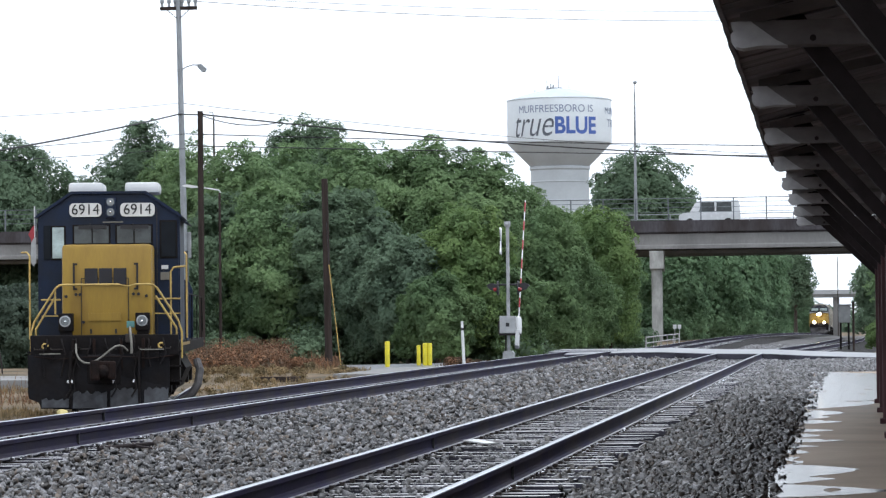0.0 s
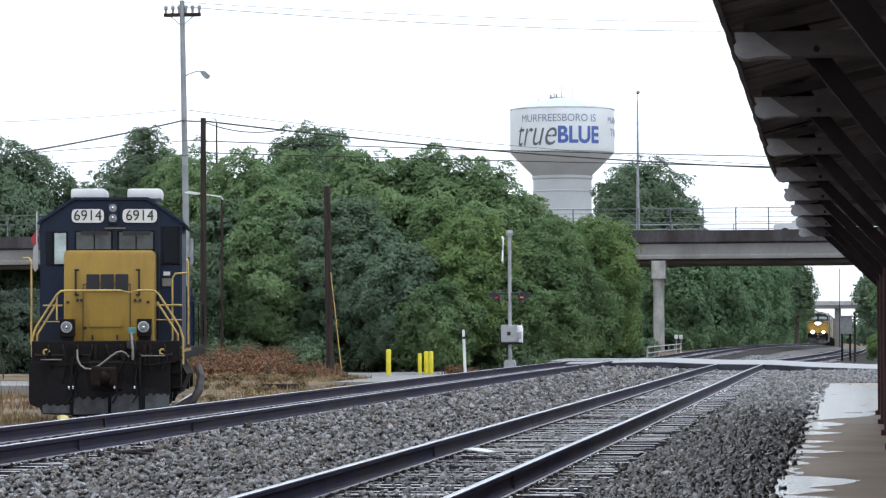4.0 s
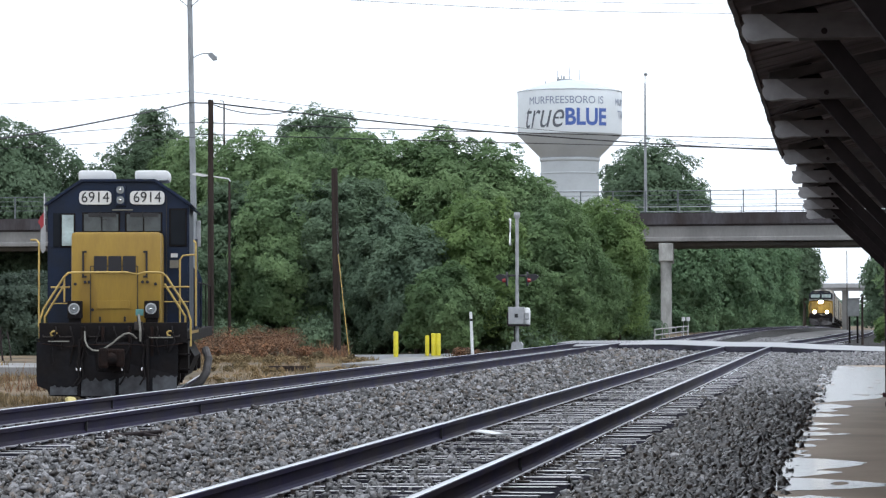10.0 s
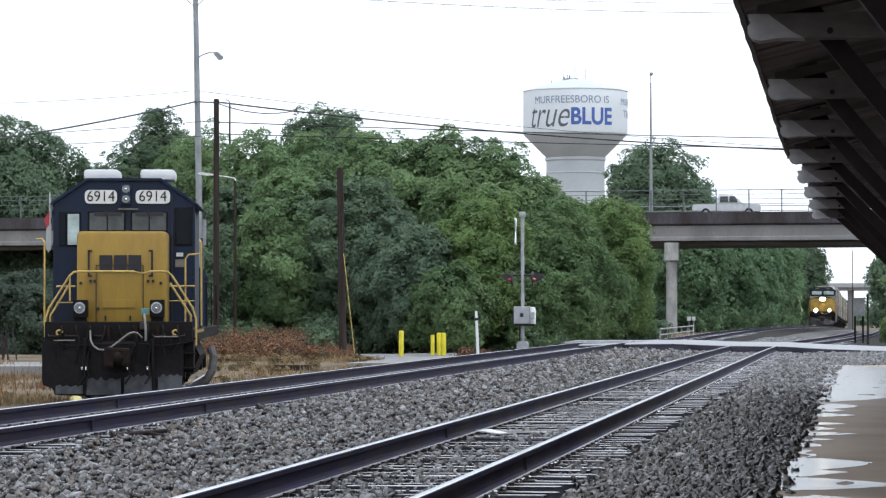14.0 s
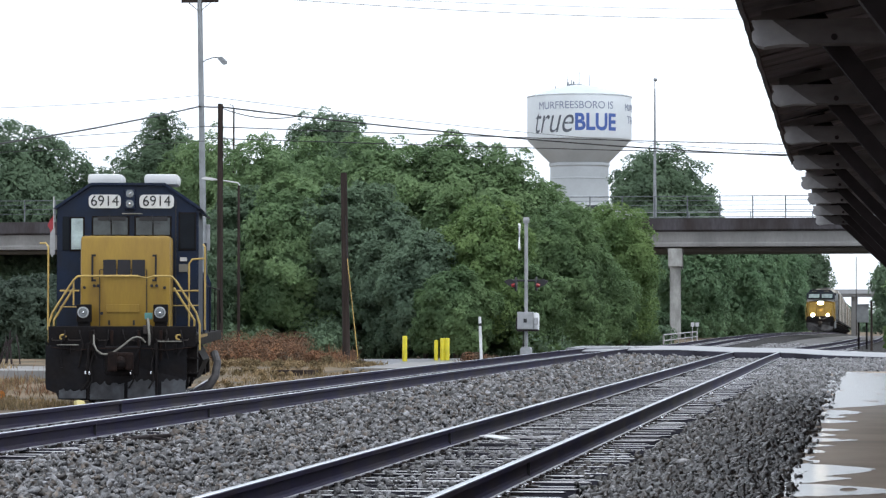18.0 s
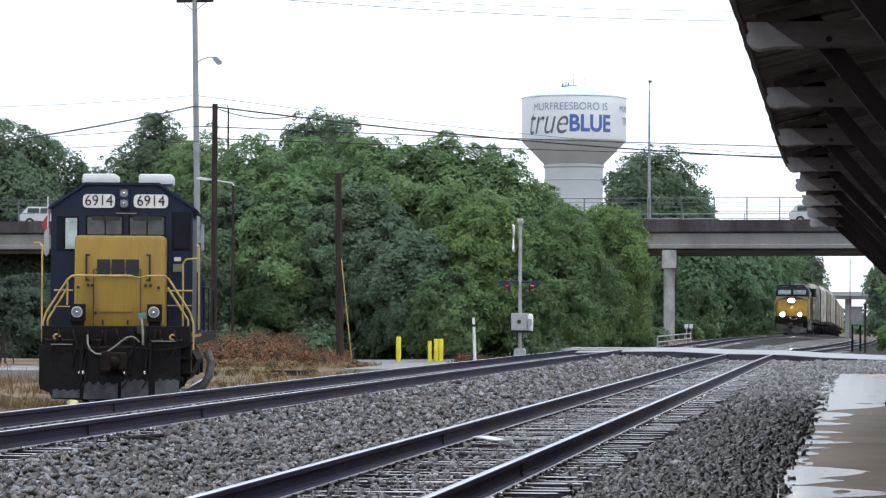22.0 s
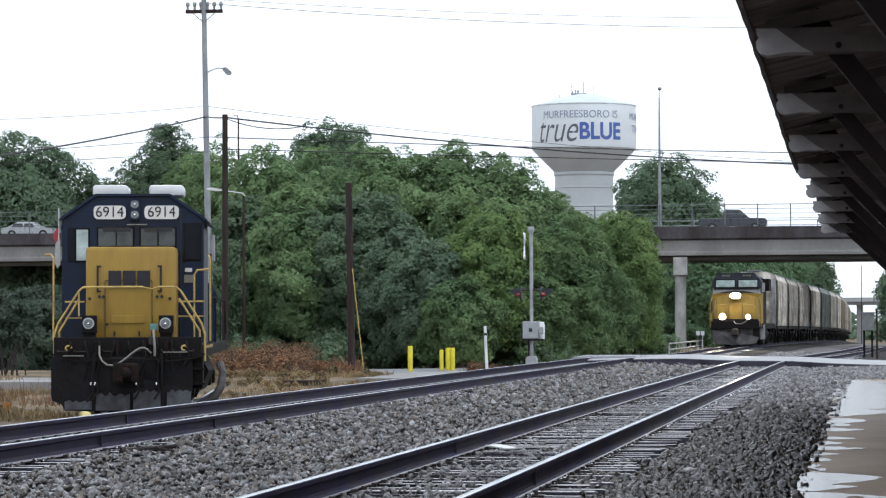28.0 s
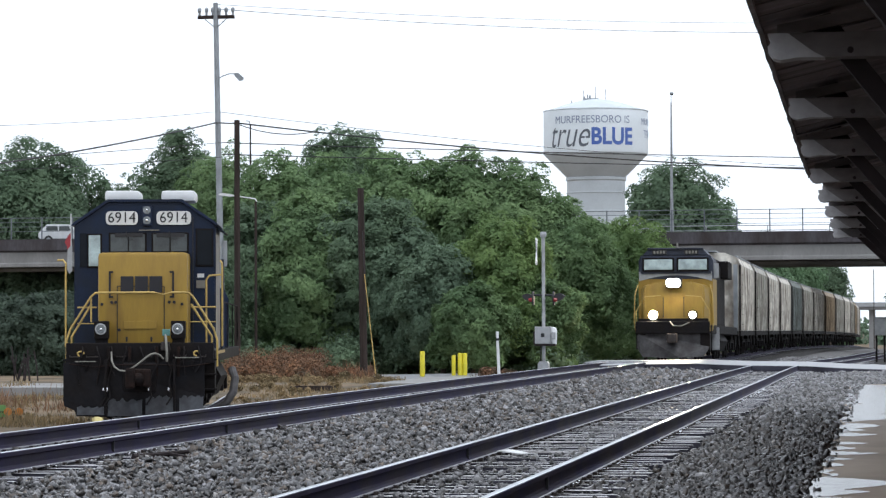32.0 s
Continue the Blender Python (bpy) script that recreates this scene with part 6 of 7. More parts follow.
# label, form, paint, seconds and x where it passes, speed along x
TRAFFIC = [
    ("white van crossing the bridge", "van", V_WHITE, 0.0, -11.8, -20.5),
    ("white pickup truck crossing the bridge", "pickup", V_WHITE, 1.4, -17.6, 17.2),
    ("white crew-cab pickup truck crossing the bridge", "pickup", V_WHITE, 8.0, -72.5, -17.2),
    ("light grey sedan crossing the bridge", "sedan", V_SILVER, 9.0, -4.2, -17.6),
    ("clean white pickup truck crossing the bridge", "pickup", V_WHITE, 14.0, -11.4, 16.9),
    ("white SUV crossing the bridge", "suv", V_WHITE, 19.0, -4.9, 17.0),
    ("dark grey pickup truck crossing the bridge", "pickup", V_DARK, 21.0, -9.1, 17.2),
    ("white SUV crossing the bridge", "suv", V_WHITE, 21.5, -13.4, 19.5),
    ("dark low sedan crossing the bridge", "sedan", V_DARK, 24.0, -7.8, 17.0),
    ("white SUV crossing the bridge", "suv", V_WHITE, 25.0, -17.6, 17.5),
    ("dark grey pickup truck crossing the bridge", "pickup", V_DARK, 28.0, -11.6, 17.2),
    ("silver sedan crossing the bridge", "sedan", V_SILVER, 31.0, -11.3, 20.5),
    ("white SUV crossing the bridge", "suv", V_WHITE, 32.0, -70.5, 17.2),
    ("silver sedan crossing the bridge", "sedan", V_SILVER, 30.0, -3.8, -9.0),
]
traffic = []
for label, form, paint, t0, x0, v in TRAFFIC:
    traffic.append((vehicle(form, paint, label, {"pickup": "pickup truck", "suv": "suv", "sedan": "car", "van": "van"}[form]), t0, x0, v))

# ---- trees and weeds ----


def quads(name, verts, material):
    """A mesh from an (n, k, 3) array of leaves with k corners each."""
    n, k = verts.shape[:2]
    me = bpy.data.meshes.new(name)
    me.vertices.add(k * n)
    me.vertices.foreach_set("co", verts.reshape(-1).astype(np.float32))
    me.loops.add(k * n)
    me.loops.foreach_set("vertex_index", np.arange(k * n, dtype=np.int32))
    me.polygons.add(n)
    me.polygons.foreach_set("loop_start", np.arange(0, k * n, k, dtype=np.int32))
    me.update(calc_edges=True)
    me.materials.append(material)
    return me


def unit(v):
    return v / np.maximum(1e-9, np.linalg.norm(v, axis=1))[:, None]


def leaf_cloud(lobes, n, size, g, droop=0.2):
    """Leaves on the outer shells of many small lobes, in tufts with gaps between them."""
    lobes = np.array(lobes)
    wgt = lobes[:, 3] ** 2
    which = g.choice(len(lobes), n, p=wgt / wgt.sum())
    d = g.normal(size=(n, 3))
    d /= np.linalg.norm(d, axis=1)[:, None]
    d[:, 2] = np.where(d[:, 2] < -0.5, -d[:, 2], d[:, 2])
    shell = lobes[which, 3] * (1.06 - 0.5 * g.random(n) ** 2.2)
    # tufts: pull the leaves towards a few twig tips on each lobe
    tips = g.normal(size=(len(lobes), 16, 3))
    tips /= np.linalg.norm(tips, axis=2)[:, :, None]
    tip = tips[which, g.integers(0, 16, n)]
    d = d + tip * 0.55
    d /= np.linalg.norm(d, axis=1)[:, None]
    c = lobes[which, :3] + d * shell[:, None] * np.array([1, 1, 0.9])
    nrm = d * 0.75 + g.normal(size=(n, 3)) * 0.55 + np.array([0, 0, 0.45])
    nrm /= np.linalg.norm(nrm, axis=1)[:, None]
    a = np.cross(nrm, g.normal(size=(n, 3)))
    a /= np.linalg.norm(a, axis=1)[:, None]
    b = np.cross(nrm, a)
    s = size * g.uniform(0.6, 1.3, (n, 1))
    deep = g.random(n) < 0.12
    c[deep] = lobes[which[deep], :3] + d[deep] * (shell[deep] * 0.55)[:, None]
    s[deep] *= 2.6
    bend = nrm * s * 0.18
    return np.stack([c - a * s * 0.5 - bend, c - b * s * 0.32, c + a * s * 0.5 - bend, c + b * s * 0.32], 1)


def crown_leaves(half, deep, h, lo, n, size, g, ragged):
    """Three-cornered leaves on many overlapping boughs that make up a crown: each bough is a drooping tuft, bare below."""
    mid, rad = (h + lo) / 2, (h - lo) / 2
    small = min(half, rad)
    count = int((110 + 90 * min(3.0, rad / half)) * ragged)
    d = unit(g.normal(size=(count, 3)) + np.array([0, 0, 0.12]))
    f = g.uniform(0.80, 1.0, count)
    r = small * g.uniform(0.12, 0.27, count) * np.where(d[:, 2] > 0.6, 0.8, 1.0)
    # the crown hangs full to its foot and swells and hollows in a few broad lobes
    flat = np.maximum(np.linalg.norm(d[:, :2], axis=1), np.where(d[:, 2] < 0, 0.9, 0.0))
    side = unit(np.stack([d[:, 0], d[:, 1], 0 * d[:, 0]], 1)) * flat[:, None]
    turn = np.arctan2(d[:, 1], d[:, 0])
    ph = g.uniform(0, 6.28, 4)
    swell = 1 + 0.10 * ragged * (np.sin(3 * turn + ph[0] + 2.5 * d[:, 2]) + np.sin(5 * turn + ph[1] - 4 * d[:, 2])) + 0.06 * np.sin(9 * d[:, 2] + ph[2] + 2 * turn)
    c = np.stack([side[:, 0] * (half - 0.6 * r) * f * swell, side[:, 1] * (deep - 0.6 * r) * f * swell, mid + d[:, 2] * (rad - 0.7 * r) * np.where(d[:, 2] < 0, 1.0, f * (0.5 + 0.5 * swell))], 1)
    c[:, 2] = np.maximum(c[:, 2], lo + r * 0.6)
    share = r ** 2 / (r ** 2).sum()
    which = g.choice(count, n, p=share)
    # sprays: each bough carries a handful of twigs round which its leaves gather
    tips = unit(g.normal(size=(count * 14, 3)) + np.repeat(d, 14, 0) * 0.7 + np.array([0, 0, 0.45])).reshape(count, 14, 3)
    tip = tips[which, g.integers(0, 14, n)]
    e = unit(tip * 0.8 + d[which] * 0.3 + g.normal(size=(n, 3)) * 0.6)
    reach = r[which] * (1.04 - 0.26 * g.random(n) ** 2) * g.choice([1.0, 1.16, 1.38], n, p=[0.84, 0.12, 0.04])
    p = c[which] + e * reach[:, None] * np.array([1.05, 1.05, 0.82])
    p[:, 2] -= 0.10 * r[which] * (e[:, 0] ** 2 + e[:, 1] ** 2)
    inner = g.random(n) < 0.13
    k = inner.sum()
    p[inner] = unit(g.normal(size=(k, 3))) * np.array([half, deep, rad]) * 0.74 * g.random((k, 1)) ** 0.2 + np.array([0, 0, mid])
    p[:, 2] = np.maximum(p[:, 2], lo - 0.1 + 0.3 * g.random(n))
    nrm = unit(e * 0.45 + d[which] * 0.5 + g.normal(size=(n, 3)) * 0.42 + np.array([0, 0, 0.35]))
    a = unit(np.cross(nrm, g.normal(size=(n, 3))))
    b = np.cross(nrm, a)
    s = size * g.uniform(0.6, 1.4, (n, 1)) * np.where(inner, 2.6, 1.0)[:, None]
    return np.stack([p - a * s * 0.5 - b * s * 0.36, p + a * s * 0.6, p - a * s * 0.5 + b * s * 0.36], 1)


def tree(az, d, z0, top, half, low, leaves, seed, label, n=12000, size=0.2, deep=None, name="tree", ragged=1.0):
    g = np.random.default_rng(seed)
    x, y = spot(az, d)
    t = thing(name, pose(x, y, z0), label, name, "trees and bushes beyond the tracks")
    deep = deep or half
    h, lo = top - z0, low - z0
    mid, rad = (h + lo) / 2, (h - lo) / 2
    me = quads("crown", crown_leaves(half, deep, h, lo, n, size, g, ragged), leaves)
    cr = new("crown", me)
    cr.parent = t
    b = B()
    tr = max(0.06, h * 0.018)
    rod(b, (0, 0, -0.2), (0.1, 0, h * 0.45), tr * 1.25, tr * 0.8, 9)
    rod(b, (0.1, 0, h * 0.45), (0, 0, h * 0.85), tr * 0.8, tr * 0.25, 8)
    part("trunk", b, M_BARK, t)
    for k in range(7):
        v = unit(g.normal(size=(1, 3)))[0]
        s = h * g.uniform(0.2, 0.5)
        part("limb", rod(B(), (0.05, 0, s), (v[0] * half * 0.75, v[1] * deep * 0.75, max(mid + v[2] * rad * 0.7, s + 0.3)), tr * 0.45, tr * 0.12, 6), M_BARK, t)
    return t


GREEN, DARK = "broad green tree in full summer leaf", "dense dark green tree in full leaf"
# az, distance, base, top, half width, lowest leaves, leaves, label
WOOD = [
    (-11.76, 140, -0.5, 10.0, 2.7, -0.3, L_MID, GREEN), (-10.40, 160, -0.5, 12.6, 3.1, 3.0, L_DARK, DARK), (-10.9, 146, -0.5, 10.4, 2.7, 1.0, L_MID, GREEN),
    (-9.70, 142, -0.5, 10.1, 2.7, -0.3, L_MID, GREEN), (-9.05, 140, -0.5, 9.8, 2.7, -0.3, L_MID, GREEN), (-8.05, 140, -0.5, 10.0, 2.8, -0.3, L_MID, GREEN),
    (-7.05, 140, -0.5, 9.3, 2.7, -0.3, L_MID, GREEN), (-6.15, 142, -0.5, 7.6, 2.5, -0.3, L_FRESH, GREEN), (-5.25, 172, -0.5, 7.7, 2.9, 0.0, L_MID, GREEN),
    (-12.1, 127, -0.5, 6.8, 2.4, 0.0, L_DARK, DARK), (-11.1, 124, -0.5, 7.3, 2.4, 0.0, L_MID, GREEN), (-10.0, 123, -0.5, 7.0, 2.3, 0.0, L_DARK, DARK),
    (-9.2, 122, -0.5, 5.6, 2.0, -0.2, L_GREY, "grey-green feathery leafy shrub"), (-12.74, 180, -0.5, 12.5, 2.8, 0.0, L_MID, GREEN),
    (-13.70, 190, -0.5, 14.7, 2.4, 1.0, L_DARK, "upright dark green tree behind the locomotive"),
    (-14.35, 188, -0.5, 11.8, 2.2, 1.0, L_DARK, "upright dark green tree behind the locomotive"), (-13.2, 186, -0.5, 12.2, 2.2, 0.0, L_MID, GREEN),
]
BUSH = [
    (-8.56, 118, -0.4, 4.6, 1.8, -0.2, L_GREY, "grey-green bush with feathery leaves"), (-7.46, 118, -0.4, 5.9, 2.0, -0.2, L_LIGHT, "light green leafy summer bush"),
    (-5.95, 128, -0.4, 6.1, 2.1, -0.2, L_FRESH, "tall rounded green leafy bush"), (-4.80, 160, -0.4, 7.4, 2.1, -0.2, L_LIGHT, "light green leafy summer bush"),
    (-6.7, 118, -0.4, 3.4, 1.6, -0.3, L_FRESH, "low rounded green leafy bush"), (-5.2, 150, -0.4, 4.0, 1.9, -0.3, L_FRESH, "low rounded green leafy bush"), (-8.0, 115, -0.4, 3.0, 1.5, -0.3, L_FRESH, "low rounded green leafy bush"),
    (-9.5, 125, -0.4, 1.7, 1.3, -0.3, L_DARK, "low dark green leafy bush"), (-10.6, 128, -0.4, 3.6, 2.0, -0.3, L_DARK, "low dark green leafy bush"), (-11.6, 127, -0.4, 2.0, 1.7, -0.3, L_DARK, "low dark green leafy bush"),
    (-12.4, 130, -0.4, 4.4, 1.9, -0.3, L_DARK, "low dark green leafy bush"),
    (-17.3, 116, -0.6, 2.9, 1.9, -0.5, L_SHADE, "low bush with leaves darkened for shade"), (-16.5, 112, -0.6, 2.6, 1.8, -0.5, L_SHADE, "low bush with leaves darkened for shade"), (-15.8, 116, -0.6, 2.9, 1.8, -0.5, L_SHADE, "low bush with leaves darkened for shade"), (-15.1, 114, -0.6, 2.8, 1.8, -0.5, L_SHADE, "low bush with leaves darkened for shade"), (-14.4, 116, -0.6, 3.0, 1.9, -0.5, L_SHADE, "low bush with leaves darkened for shade"), (-13.3, 122, -0.6, 4.0, 2.1, -0.5, L_DARK, "low dark green leafy bush"), (-4.62, 166, -0.4, 4.4, 1.6, -0.3, L_FRESH, "low rounded green leafy bush"),
]
HAZED = "leafy tree beyond the bridge, paled for haze"
FAR = [
    (-16.45, 272, -0.7, 18.9, 6.6, 3.0, L_DARK, DARK), (-15.25, 276, -0.7, 14.2, 3.4, 1.0, L_DARK, DARK), (-17.6, 268, -0.7, 16.5, 5.0, 1.0, L_DARK, DARK),
    (-17.0, 264, -0.7, 7.5, 3.4, -0.6, L_DARK, DARK), (-15.9, 264, -0.7, 7.5, 3.4, -0.6, L_DARK, DARK), (-16.4, 268, -0.7, 8.5, 3.4, -0.6, L_DARK, DARK), (-15.2, 266, -0.7, 7.5, 3.4, -0.6, L_DARK, DARK),
    (-4.05, 300, -0.9, 18.8, 5.6, 4.0, L_DARK, "open-crowned dark tree behind the bridge"),
    (-3.42, 298, -0.9, 14.2, 3.4, 6.0, L_DARK, "open-crowned dark tree behind the bridge"),
    (-3.4, 276, -0.8, 9.9, 3.8, -0.6, L_HAZE, HAZED), (-2.75, 292, -0.9, 10.4, 3.8, -0.7, L_HAZE, HAZED), (-2.25, 315, -1.0, 11.2, 3.8, -0.8, L_HAZE, HAZED),
    (-1.88, 345, -1.2, 12.2, 3.6, -1.0, L_HAZE, HAZED), (-1.62, 385, -1.5, 12.5, 3.4, -1.2, L_HAZE, HAZED), (-1.38, 430, -1.8, 12.0, 3.2, -1.5, L_HAZE, HAZED),
    (-1.04, 425, -1.8, 11.2, 2.6, 2.0, L_DARK, "ragged dark tree at the end of the woods"), (-1.22, 500, -2.3, 10.5, 3.2, -2.0, L_HAZE, HAZED), (-1.0, 640, -3.3, 9.0, 4.0, -3.0, L_HAZE, HAZED), (-3.9, 290, -0.9, 10.3, 4.0, -0.6, L_HAZE, HAZED),
    (-3.0, 300, -1.0, 5.2, 2.9, -0.6, L_HAZE, HAZED), (-2.45, 318, -1.0, 5.2, 3.0, -0.7, L_HAZE, HAZED), (-3.55, 296, -1.0, 5.0, 2.9, -0.6, L_HAZE, HAZED), (-2.05, 336, -1.2, 5.2, 3.0, -0.8, L_HAZE, HAZED), (-1.72, 350, -1.2, 5.0, 2.8, -1.1, L_HAZE, HAZED),
    (1.00, 235, -0.7, 7.6, 3.3, 0.0, L_DARK, DARK), (0.85, 330, -1.2, 8.5, 4.2, -0.8, L_GREY, DARK), (1.4, 190, -0.6, 6.0, 3.0, -0.3, L_MID, GREEN),
]
for k, (az, d, z0, top, half, low, leaves, label) in enumerate(WOOD):
    tree(az, d, z0, top, half, low, leaves, 100 + k, label, n=48000, size=0.15)
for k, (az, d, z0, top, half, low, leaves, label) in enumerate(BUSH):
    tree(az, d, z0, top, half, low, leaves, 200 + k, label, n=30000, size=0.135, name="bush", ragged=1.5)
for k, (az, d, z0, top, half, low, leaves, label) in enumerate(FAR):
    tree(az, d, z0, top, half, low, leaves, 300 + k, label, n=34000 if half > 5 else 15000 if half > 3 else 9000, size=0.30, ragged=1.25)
x, y = spot(0.62, 140)
tree(0.62, 140, -0.5, 1.0, 0.8, -0.4, L_LIGHT, 391, "low weedy green bush beside the cabinet", n=4000, size=0.11, name="bush")
# woods on the horizon
g = np.random.default_rng(7)
L = [(float(x), 900 + g.uniform(-60, 120), g.uniform(-4, 1), g.uniform(5, 9)) for x in np.arange(-420, 320, 6.0)]
me = quads("far_woods", leaf_cloud(L, 26000, 1.9, g), L_GREY)
tagged(new("far_woods", me), "hazy line of distant woods on the horizon", "woods", kind="stuff")

# undergrowth below the far trees
g = np.random.default_rng(17)
L = []
for az in np.arange(-4.3, -1.3, 0.07):
    d = 262 + max(0, (az + 3.3)) * 55 + g.uniform(0, 12)
    x, y = spot(float(az), float(d))
    L.append((x, y, ground_z(x, y) + g.uniform(0.2, 1.1), g.uniform(0.7, 1.5)))
tagged(new("undergrowth", quads("undergrowth", leaf_cloud(L, 12000, 0.34, g), L_HAZE)), "green undergrowth below the trees beyond the bridge", "undergrowth", kind="stuff")
L = []
for az in np.arange(-5.4, -3.9, 0.06):
    x, y = spot(float(az), float(176 + g.uniform(0, 14)))
    L.append((x, y, ground_z(x, y) + g.uniform(0.1, 0.7), g.uniform(0.5, 1.0)))
tagged(new("undergrowth", quads("undergrowth", leaf_cloud(L, 8000, 0.22, g), L_DARK)), "dark green undergrowth at the foot of the bridge pier", "undergrowth", kind="stuff")


L = []
for az in np.arange(-13.2, -4.9, 0.035):
    d = 120 + 9 * noise.noise((float(az) * 1.3, 2.0, 0)) + g.uniform(0, 6) + max(0, float(az) + 6.2) * 40
    x, y = spot(float(az), float(d))
    L.append((x, y, ground_z(x, y) + g.uniform(0.1, 0.8), g.uniform(0.5, 1.0)))
tagged(new("undergrowth", quads("undergrowth", leaf_cloud(L, 26000, 0.16, g), L_DARK)), "dark green undergrowth along the foot of the woods", "undergrowth", kind="stuff")


def blades(name, places, h, w, material, label, seed):
    g = np.random.default_rng(seed)
    n = len(places)
    lean = g.normal(size=(n, 3)) * np.array([0.28, 0.28, 0])
    clump = np.array([noise.noise((p[0] * 0.9, p[1] * 0.5, seed * 3.3)) for p in places])[:, None]
    hh = h * g.uniform(0.35, 1.2, (n, 1)) * np.clip(0.75 + 1.1 * clump, 0.15, 1.4)
    side = g.normal(size=(n, 3)) * np.array([1, 1, 0])
    side /= np.linalg.norm(side, axis=1)[:, None]
    up = np.array([0, 0, 1]) + lean
    p = places
    v = np.stack([p - side * w, p + side * w, p + up * hh + side * w * 0.4, p + up * hh - side * w * 0.4], 1)
    return tagged(new(name, quads(name, v, material)), label, "weeds", kind="stuff")


def patch(az0, az1, d0, d1, n, seed):
    g = np.random.default_rng(seed)
    az = np.radians(az0 + g.random(n) * (az1 - az0))
    d = d0 + g.random(n) * (d1 - d0)
    x, y = d * np.sin(az), d * np.cos(az)
    z = np.array([ground_z(a, c) for a, c in zip(x, y)])
    keep = np.array([noise.noise((a * 0.55, c * 0.3, seed)) for a, c in zip(x, y)]) > -0.12
    return np.stack([x, y, z], 1)[keep]


def weed_clumps(az0, az1, d0, d1, n, lo, hi, leaves, seed, material, label):
    """Bushy dry weeds: many small tufts of narrow leaves."""
    g = np.random.default_rng(seed)
    L = []
    for k in range(n):
        x, y = spot(float(g.uniform(az0, az1)), float(g.uniform(d0, d1)))
        if noise.noise((x * 0.7, y * 0.35, seed)) < -0.15:
            continue
        r = float(g.uniform(lo, hi)) * (1 + 0.8 * noise.noise((x * 0.5, y * 0.3, seed + 9)))
        L.append((x, y, ground_z(x, y) + r * 0.75, r))
    return tagged(new("weeds", quads("weeds", leaf_cloud(L, leaves * 2, 0.048, g), material)), label, "weeds", kind="stuff")


weed_clumps(-12.7, -11.0, 97, 107, 130, 0.20, 0.50, 17000, 61, M_WEED, "bushy rusty brown dry weeds below the trees")
weed_clumps(-11.3, -9.9, 97, 104, 60, 0.10, 0.26, 6000, 62, M_WEED, "bushy rusty brown dry weeds below the trees")
weed_clumps(-8.0, -7.0, 97, 100, 24, 0.08, 0.2, 2200, 63, M_WEED, "low rusty brown weeds by the crossing")
weed_clumps(-12.8, -9.6, 80, 97, 160, 0.05, 0.16, 8000, 64, M_STRAW, "low straw-coloured tufts beside the siding")
blades("weeds", patch(-12.6, -11.0, 96, 108, 1300, 1), 0.55, 0.012, M_WEED, "rusty brown dry stalks below the trees", 1)
blades("weeds", patch(-11.2, -9.9, 96, 104, 700, 2), 0.40, 0.012, M_WEED, "rusty brown dry stalks below the trees", 2)
blades("weeds", patch(-8.0, -7.0, 97, 100, 300, 3), 0.35, 0.012, M_WEED, "rusty brown dry stalks by the crossing", 3)
blades("dry_grass", patch(-13.0, -9.3, 74, 97, 9000, 4), 0.16, 0.012, M_STRAW, "pale straw-coloured grass beside the siding", 4)
blades("dry_grass", patch(-17.4, -14.8, 66, 90, 8000, 5), 0.22, 0.012, M_STRAW, "pale straw-coloured grass beside the siding", 5)
blades("weeds", patch(-17.4, -15.6, 78, 84, 700, 6), 0.6, 0.010, M_WEED, "thin brown weeds beside the siding", 6)

# joints of the rails
for line, off, y, z, track in ((MAIN, 0.755, 29.6, MAIN_Z, main_track), (MAIN, 0.755, 34.9, MAIN_Z, main_track), (MAIN, -0.755, 36.5, MAIN_Z, main_track), (NEAR, 0.755, 24.6, 0.0, near_track), (NEAR, -0.755, 30.5, 0.0, near_track)):
    b = B()
    x = curve_at(line, y) + off
    box(b, x - 0.002, x + 0.0385, y - 0.008, y + 0.008, z - 0.172, z + 0.0012)
    part("rail_joint", b, M_INK, track, "narrow dark gap between two rails")

# small things on the ground
b = B()
prism(b, [(-0.16, 0.0), (0.02, -0.10), (0.20, 0.02), (0.16, 0.07), (-0.02, 0.10)], "z", 0, 0.008)
for v in b.verts:
    v.co.z += 0.06 * noise.noise((v.co.x * 6, v.co.y * 6, 1)) + 0.02
ob = part("paper_scrap", b, M_WHITE)
ob.matrix_world = pose(-4.12, 32.8, -0.19, 4, 3, 20) @ Matrix.Scale(1.4, 4)
tagged(ob, "crumpled white paper lying between the rails", "litter")
b = prism(B(), [(-0.30, -0.03), (0.45, -0.05), (0.45, 0.04), (-0.44, 0.05)], "z", 0, 0.03)
ob = part("plank", b, M_TIP)
ob.matrix_world = pose(-3.75, 33.0, -0.19, 0, 2, 8)
tagged(ob, "pale splintered plank between the rails", "litter")
for X, Y, s in ((-1.75, 28.2, 0.07), (-1.62, 21.0, 0.05), (-3.35, 62.0, 0.08), (-3.1, 52.0, 0.06), (-1.9, 33.5, 0.05)):
    b = ball(B(), (0, 0, 0.02), s, 1, (1.2, 1.0, 0.5))
    for v in b.verts:
        v.co += Vector((noise.noise(v.co * 20), noise.noise(v.co * 23), 0)) * 0.02
    ob = part("pale_stone", b, M_TIP)
    ob.matrix_world = pose(X, Y, -0.21)
    tagged(ob, "pale stone lying on the ballast", "stone", "pale stones on the ballast")
b = rod(B(), (-0.34, 0, 0.03), (0.34, 0.12, 0.07), 0.035, 0.02, 7)
rod(b, (0.1, 0.03, 0.05), (0.2, -0.12, 0.03), 0.02, 0.01, 5)
ob = part("stick", b, M_BRACE)
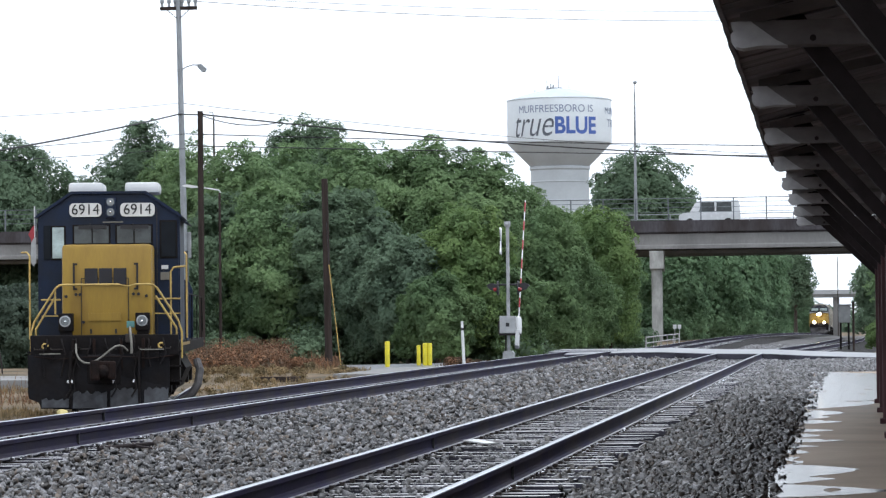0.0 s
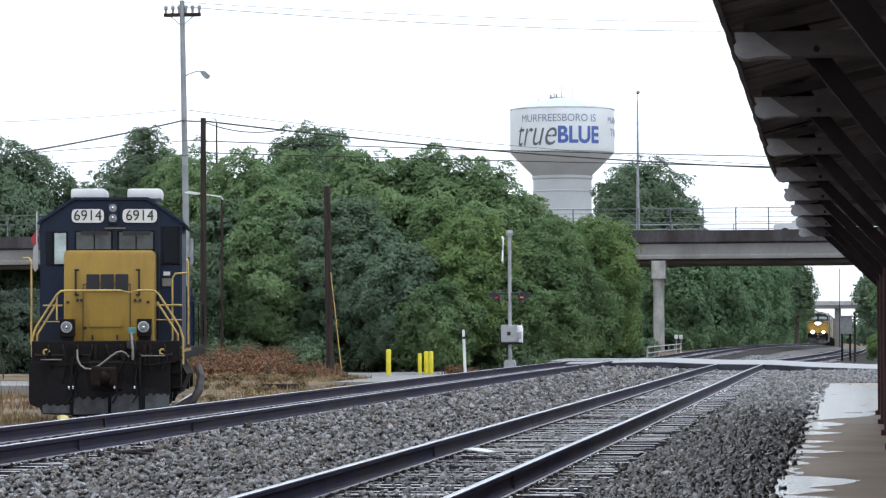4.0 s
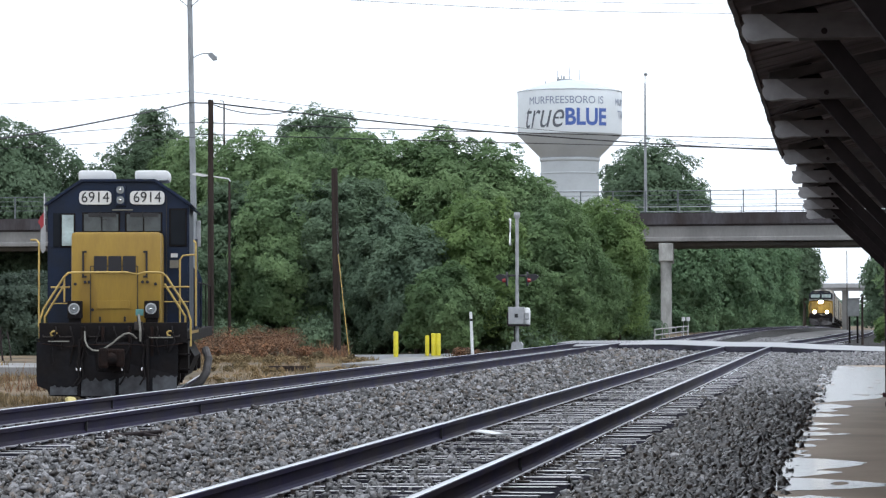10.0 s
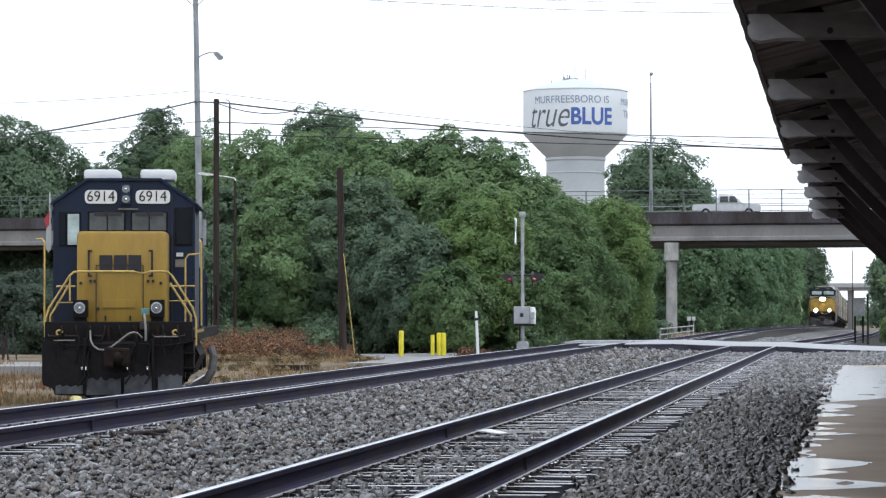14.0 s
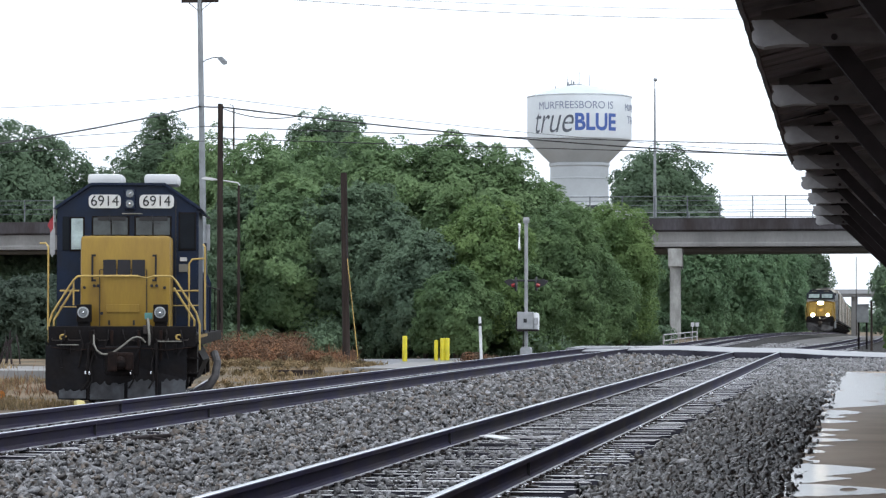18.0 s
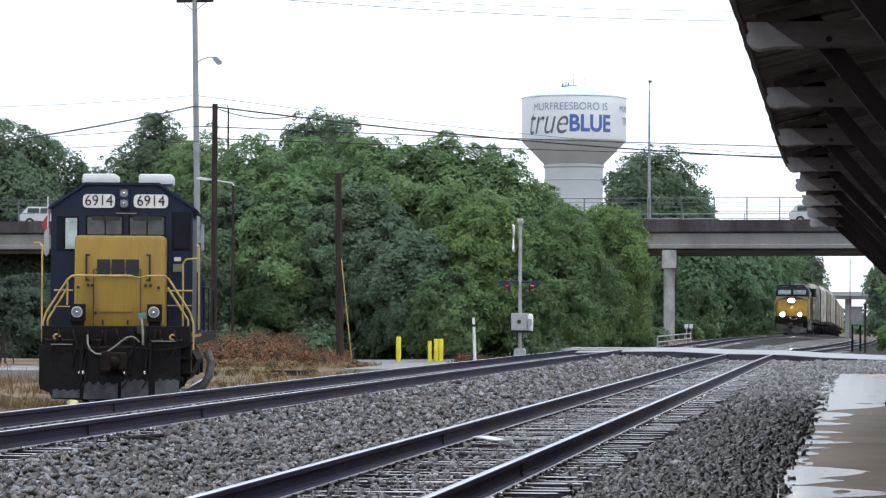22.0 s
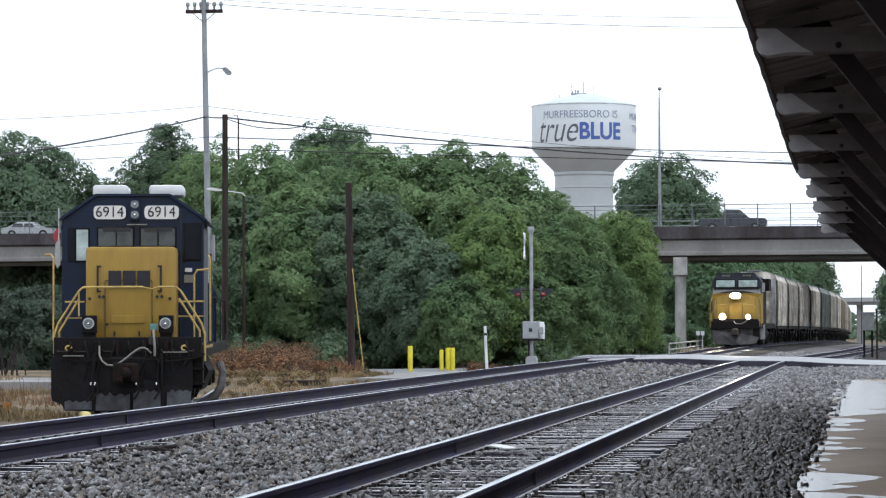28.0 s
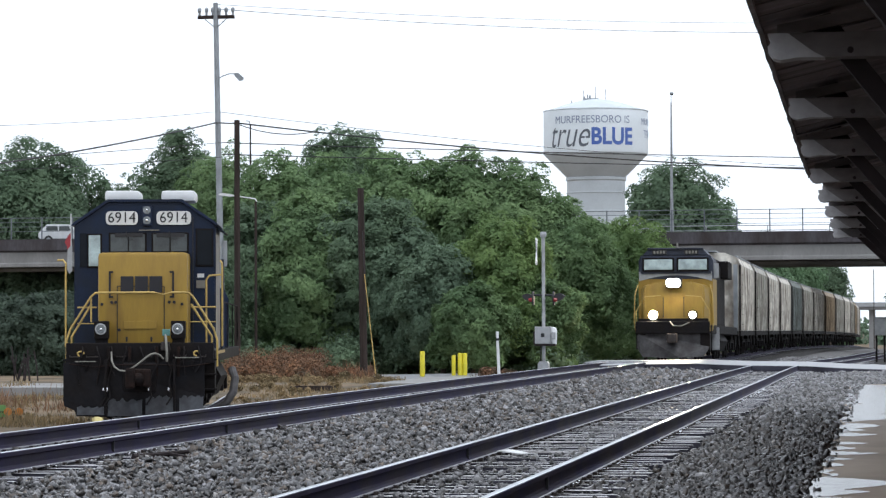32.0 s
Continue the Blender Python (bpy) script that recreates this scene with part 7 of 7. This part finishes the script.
ob.matrix_world = pose(-7.3, 29.3, -0.10, 0, 0, 40)
tagged(ob, "dark broken stick on the ballast", "stick")
b = prism(B(), [(-0.7, -0.2), (0.6, -0.22), (0.7, 0.1), (-0.6, 0.2)], "z", 0, 0.16)
ob = part("old_timber", b, M_WOODPOLE)
x, y = spot(-11.1, 86)
ob.matrix_world = pose(x, y, ground_z(x, y), 0, 0, 20)
tagged(ob, "old dark timber lying in the grass", "timber")

b = ball(B(), (0, 0, 0.07), 0.085, 2, (1.7, 0.9, 0.8))
for v in b.verts:
    v.co += Vector((0.05 * noise.noise(v.co * 9), 0.04 * noise.noise(v.co * 11), 0.04 * noise.noise(v.co * 8)))
ob = part("wrapper", b, M_WRAP)
ob.matrix_world = Matrix.Translation(pose(LX, LY, SIDING_Z, 0, 0, 10.9) @ Vector((-0.77, -0.6, -0.012)))
tagged(ob, "crumpled pale yellow bag before the locomotive", "litter")
b = B()
b.faces.new([b.verts.new((-0.52 + (0.30 + 0.05 * math.sin(3 * a)) * math.cos(a), 113.5 + 5.0 * math.sin(a), -0.215)) for a in (k * math.pi / 12 for k in range(24))])
tagged(part("puddle", b, M_WATER), "pale rain puddle beside the cabinet", "puddle")

stand = thing("switch_stand", pose(-20.19, 66.57, ground_z(-20.19, 66.57), 0, 0, 16), "low switch stand with orange and green targets", "switch stand")
part("mast", rod(B(), (0, 0, -0.05), (0, 0, 0.20), 0.022, seg=8), M_BLACK, stand)
part("base", box(B(), -0.16, 0.16, -0.12, 0.12, -0.03, 0.03, 0.008), M_BLACK, stand)
for dx, m in ((-0.13, M_ORANGE), (0.13, M_ORANGE)):
    part("target", rod(B(), (dx, -0.012, 0.26), (dx, 0.012, 0.26), 0.095, seg=14), m, stand, "faded orange round target")
part("target", box(B(), -0.42, -0.18, 0.014, 0.03, 0.14, 0.42, 0.01), M_GREENPLATE, stand, "pale green plate")
part("crossbar", rod(B(), (-0.36, 0.02, 0.26), (0.2, 0.02, 0.26), 0.016, seg=6), M_BLACK, stand)
shrub = thing("shrub", pose(-28.2, 94.3, ground_z(-28.2, 94.3)), "bare dark-stemmed shrub beside the yard", "shrub")
rng_b = random.Random(8)
for k in range(11):
    dx, lean = rng_b.uniform(-0.45, 0.45), rng_b.uniform(-0.3, 0.3)
    hh = rng_b.uniform(0.7, 1.15)
    part("stem", pipe(B(), [(dx, 0, -0.1), (dx + lean * 0.4, 0.05, hh * 0.5), (dx + lean, 0.1, hh)], 0.024, 5), M_BRACE, shrub)

# single stones of the ballast that lie nearest the camera
rng_s = random.Random(77)
stone_forms = []
for k in range(12):
    b = ball(B(), (0, 0, 0), 0.024, 1, (rng_s.uniform(0.8, 1.3), rng_s.uniform(0.8, 1.2), rng_s.uniform(0.5, 0.9)))
    for v in b.verts:
        v.co *= 1 + 0.35 * noise.noise(v.co * 30 + Vector((k * 3.1, 0, 0)))
    me = bpy.data.meshes.new("stone")
    b.to_mesh(me)
    b.free()
    me.materials.append(M_LOOSE if k % 4 else M_STONE_PALE)
    stone_forms.append(me)
for k in range(280):
    ob = new("stone", rng_s.choice(stone_forms))
    ob.parent = ballast_fill
    y = rng_s.uniform(22.5, 34)
    x = rng_s.uniform(-7.2, -5.1) if k % 3 else rng_s.uniform(-2.2, -1.0)
    ob.matrix_local = pose(x, y, (-0.185 if x < -5 else -0.205) + rng_s.uniform(-0.012, 0.012), rng_s.uniform(-40, 40), rng_s.uniform(-40, 40), rng_s.uniform(0, 360))


# ---- what moves ----
def on_track(s, length):
    """The pose of a vehicle whose front end lies s metres along the main track; it looks towards the camera."""
    x0, x1 = curve_at(MAIN, s), curve_at(MAIN, s + length)
    return pose(x0, s, MAIN_Z + curve_at(FALL, s), -math.degrees(math.atan2(curve_at(FALL, s) - curve_at(FALL, s + length), length)), 0, -math.degrees(math.atan2(x1 - x0, length)))


# seconds and metres along the track of the engine's front
RUN = [(0, 478), (6, 420), (10, 384), (13, 360), (17, 332), (19, 314), (21, 290), (23, 258), (25, 228), (28, 184), (30, 151), (31, 135), (32, 119)]


def motions():
    times = [k * 1.0 for k in range(33)]
    for t, off, length in [(engine, 0.0, 20.0)] + [(c, 23.0 + 17.3 * k, 15.0) for k, c in enumerate(cars)]:
        walk(t, [(q, on_track(curve_at(RUN, q) + off, length)) for q in times])
    for t, t0, x0, v in traffic:
        lane = 2.6 if v > 0 else 8.0
        rows = []
        for k in range(65):
            q = k * 0.5
            x = min(400, max(-400, x0 + v * (q - t0)))
            rows.append((q, pose(x, BY + lane, 8.99 + 0.0021 * x, 0, 0, 0 if v > 0 else 180)))
        walk(t, rows)
    # the gate arm comes down over the road
    walk(gate_pivot, [(q, pose(0.34, -0.05, 1.30, -a, 0, r)) for q, a, r in ((0, 31, 0), (0.7, 45, 0), (1.4, 56, 0), (2.1, 64, 1), (2.8, 71, 2), (3.5, 81, 4), (4.2, 88, 6), (5.0, 90, 6.5), (32, 90, 6.5))])


motions()
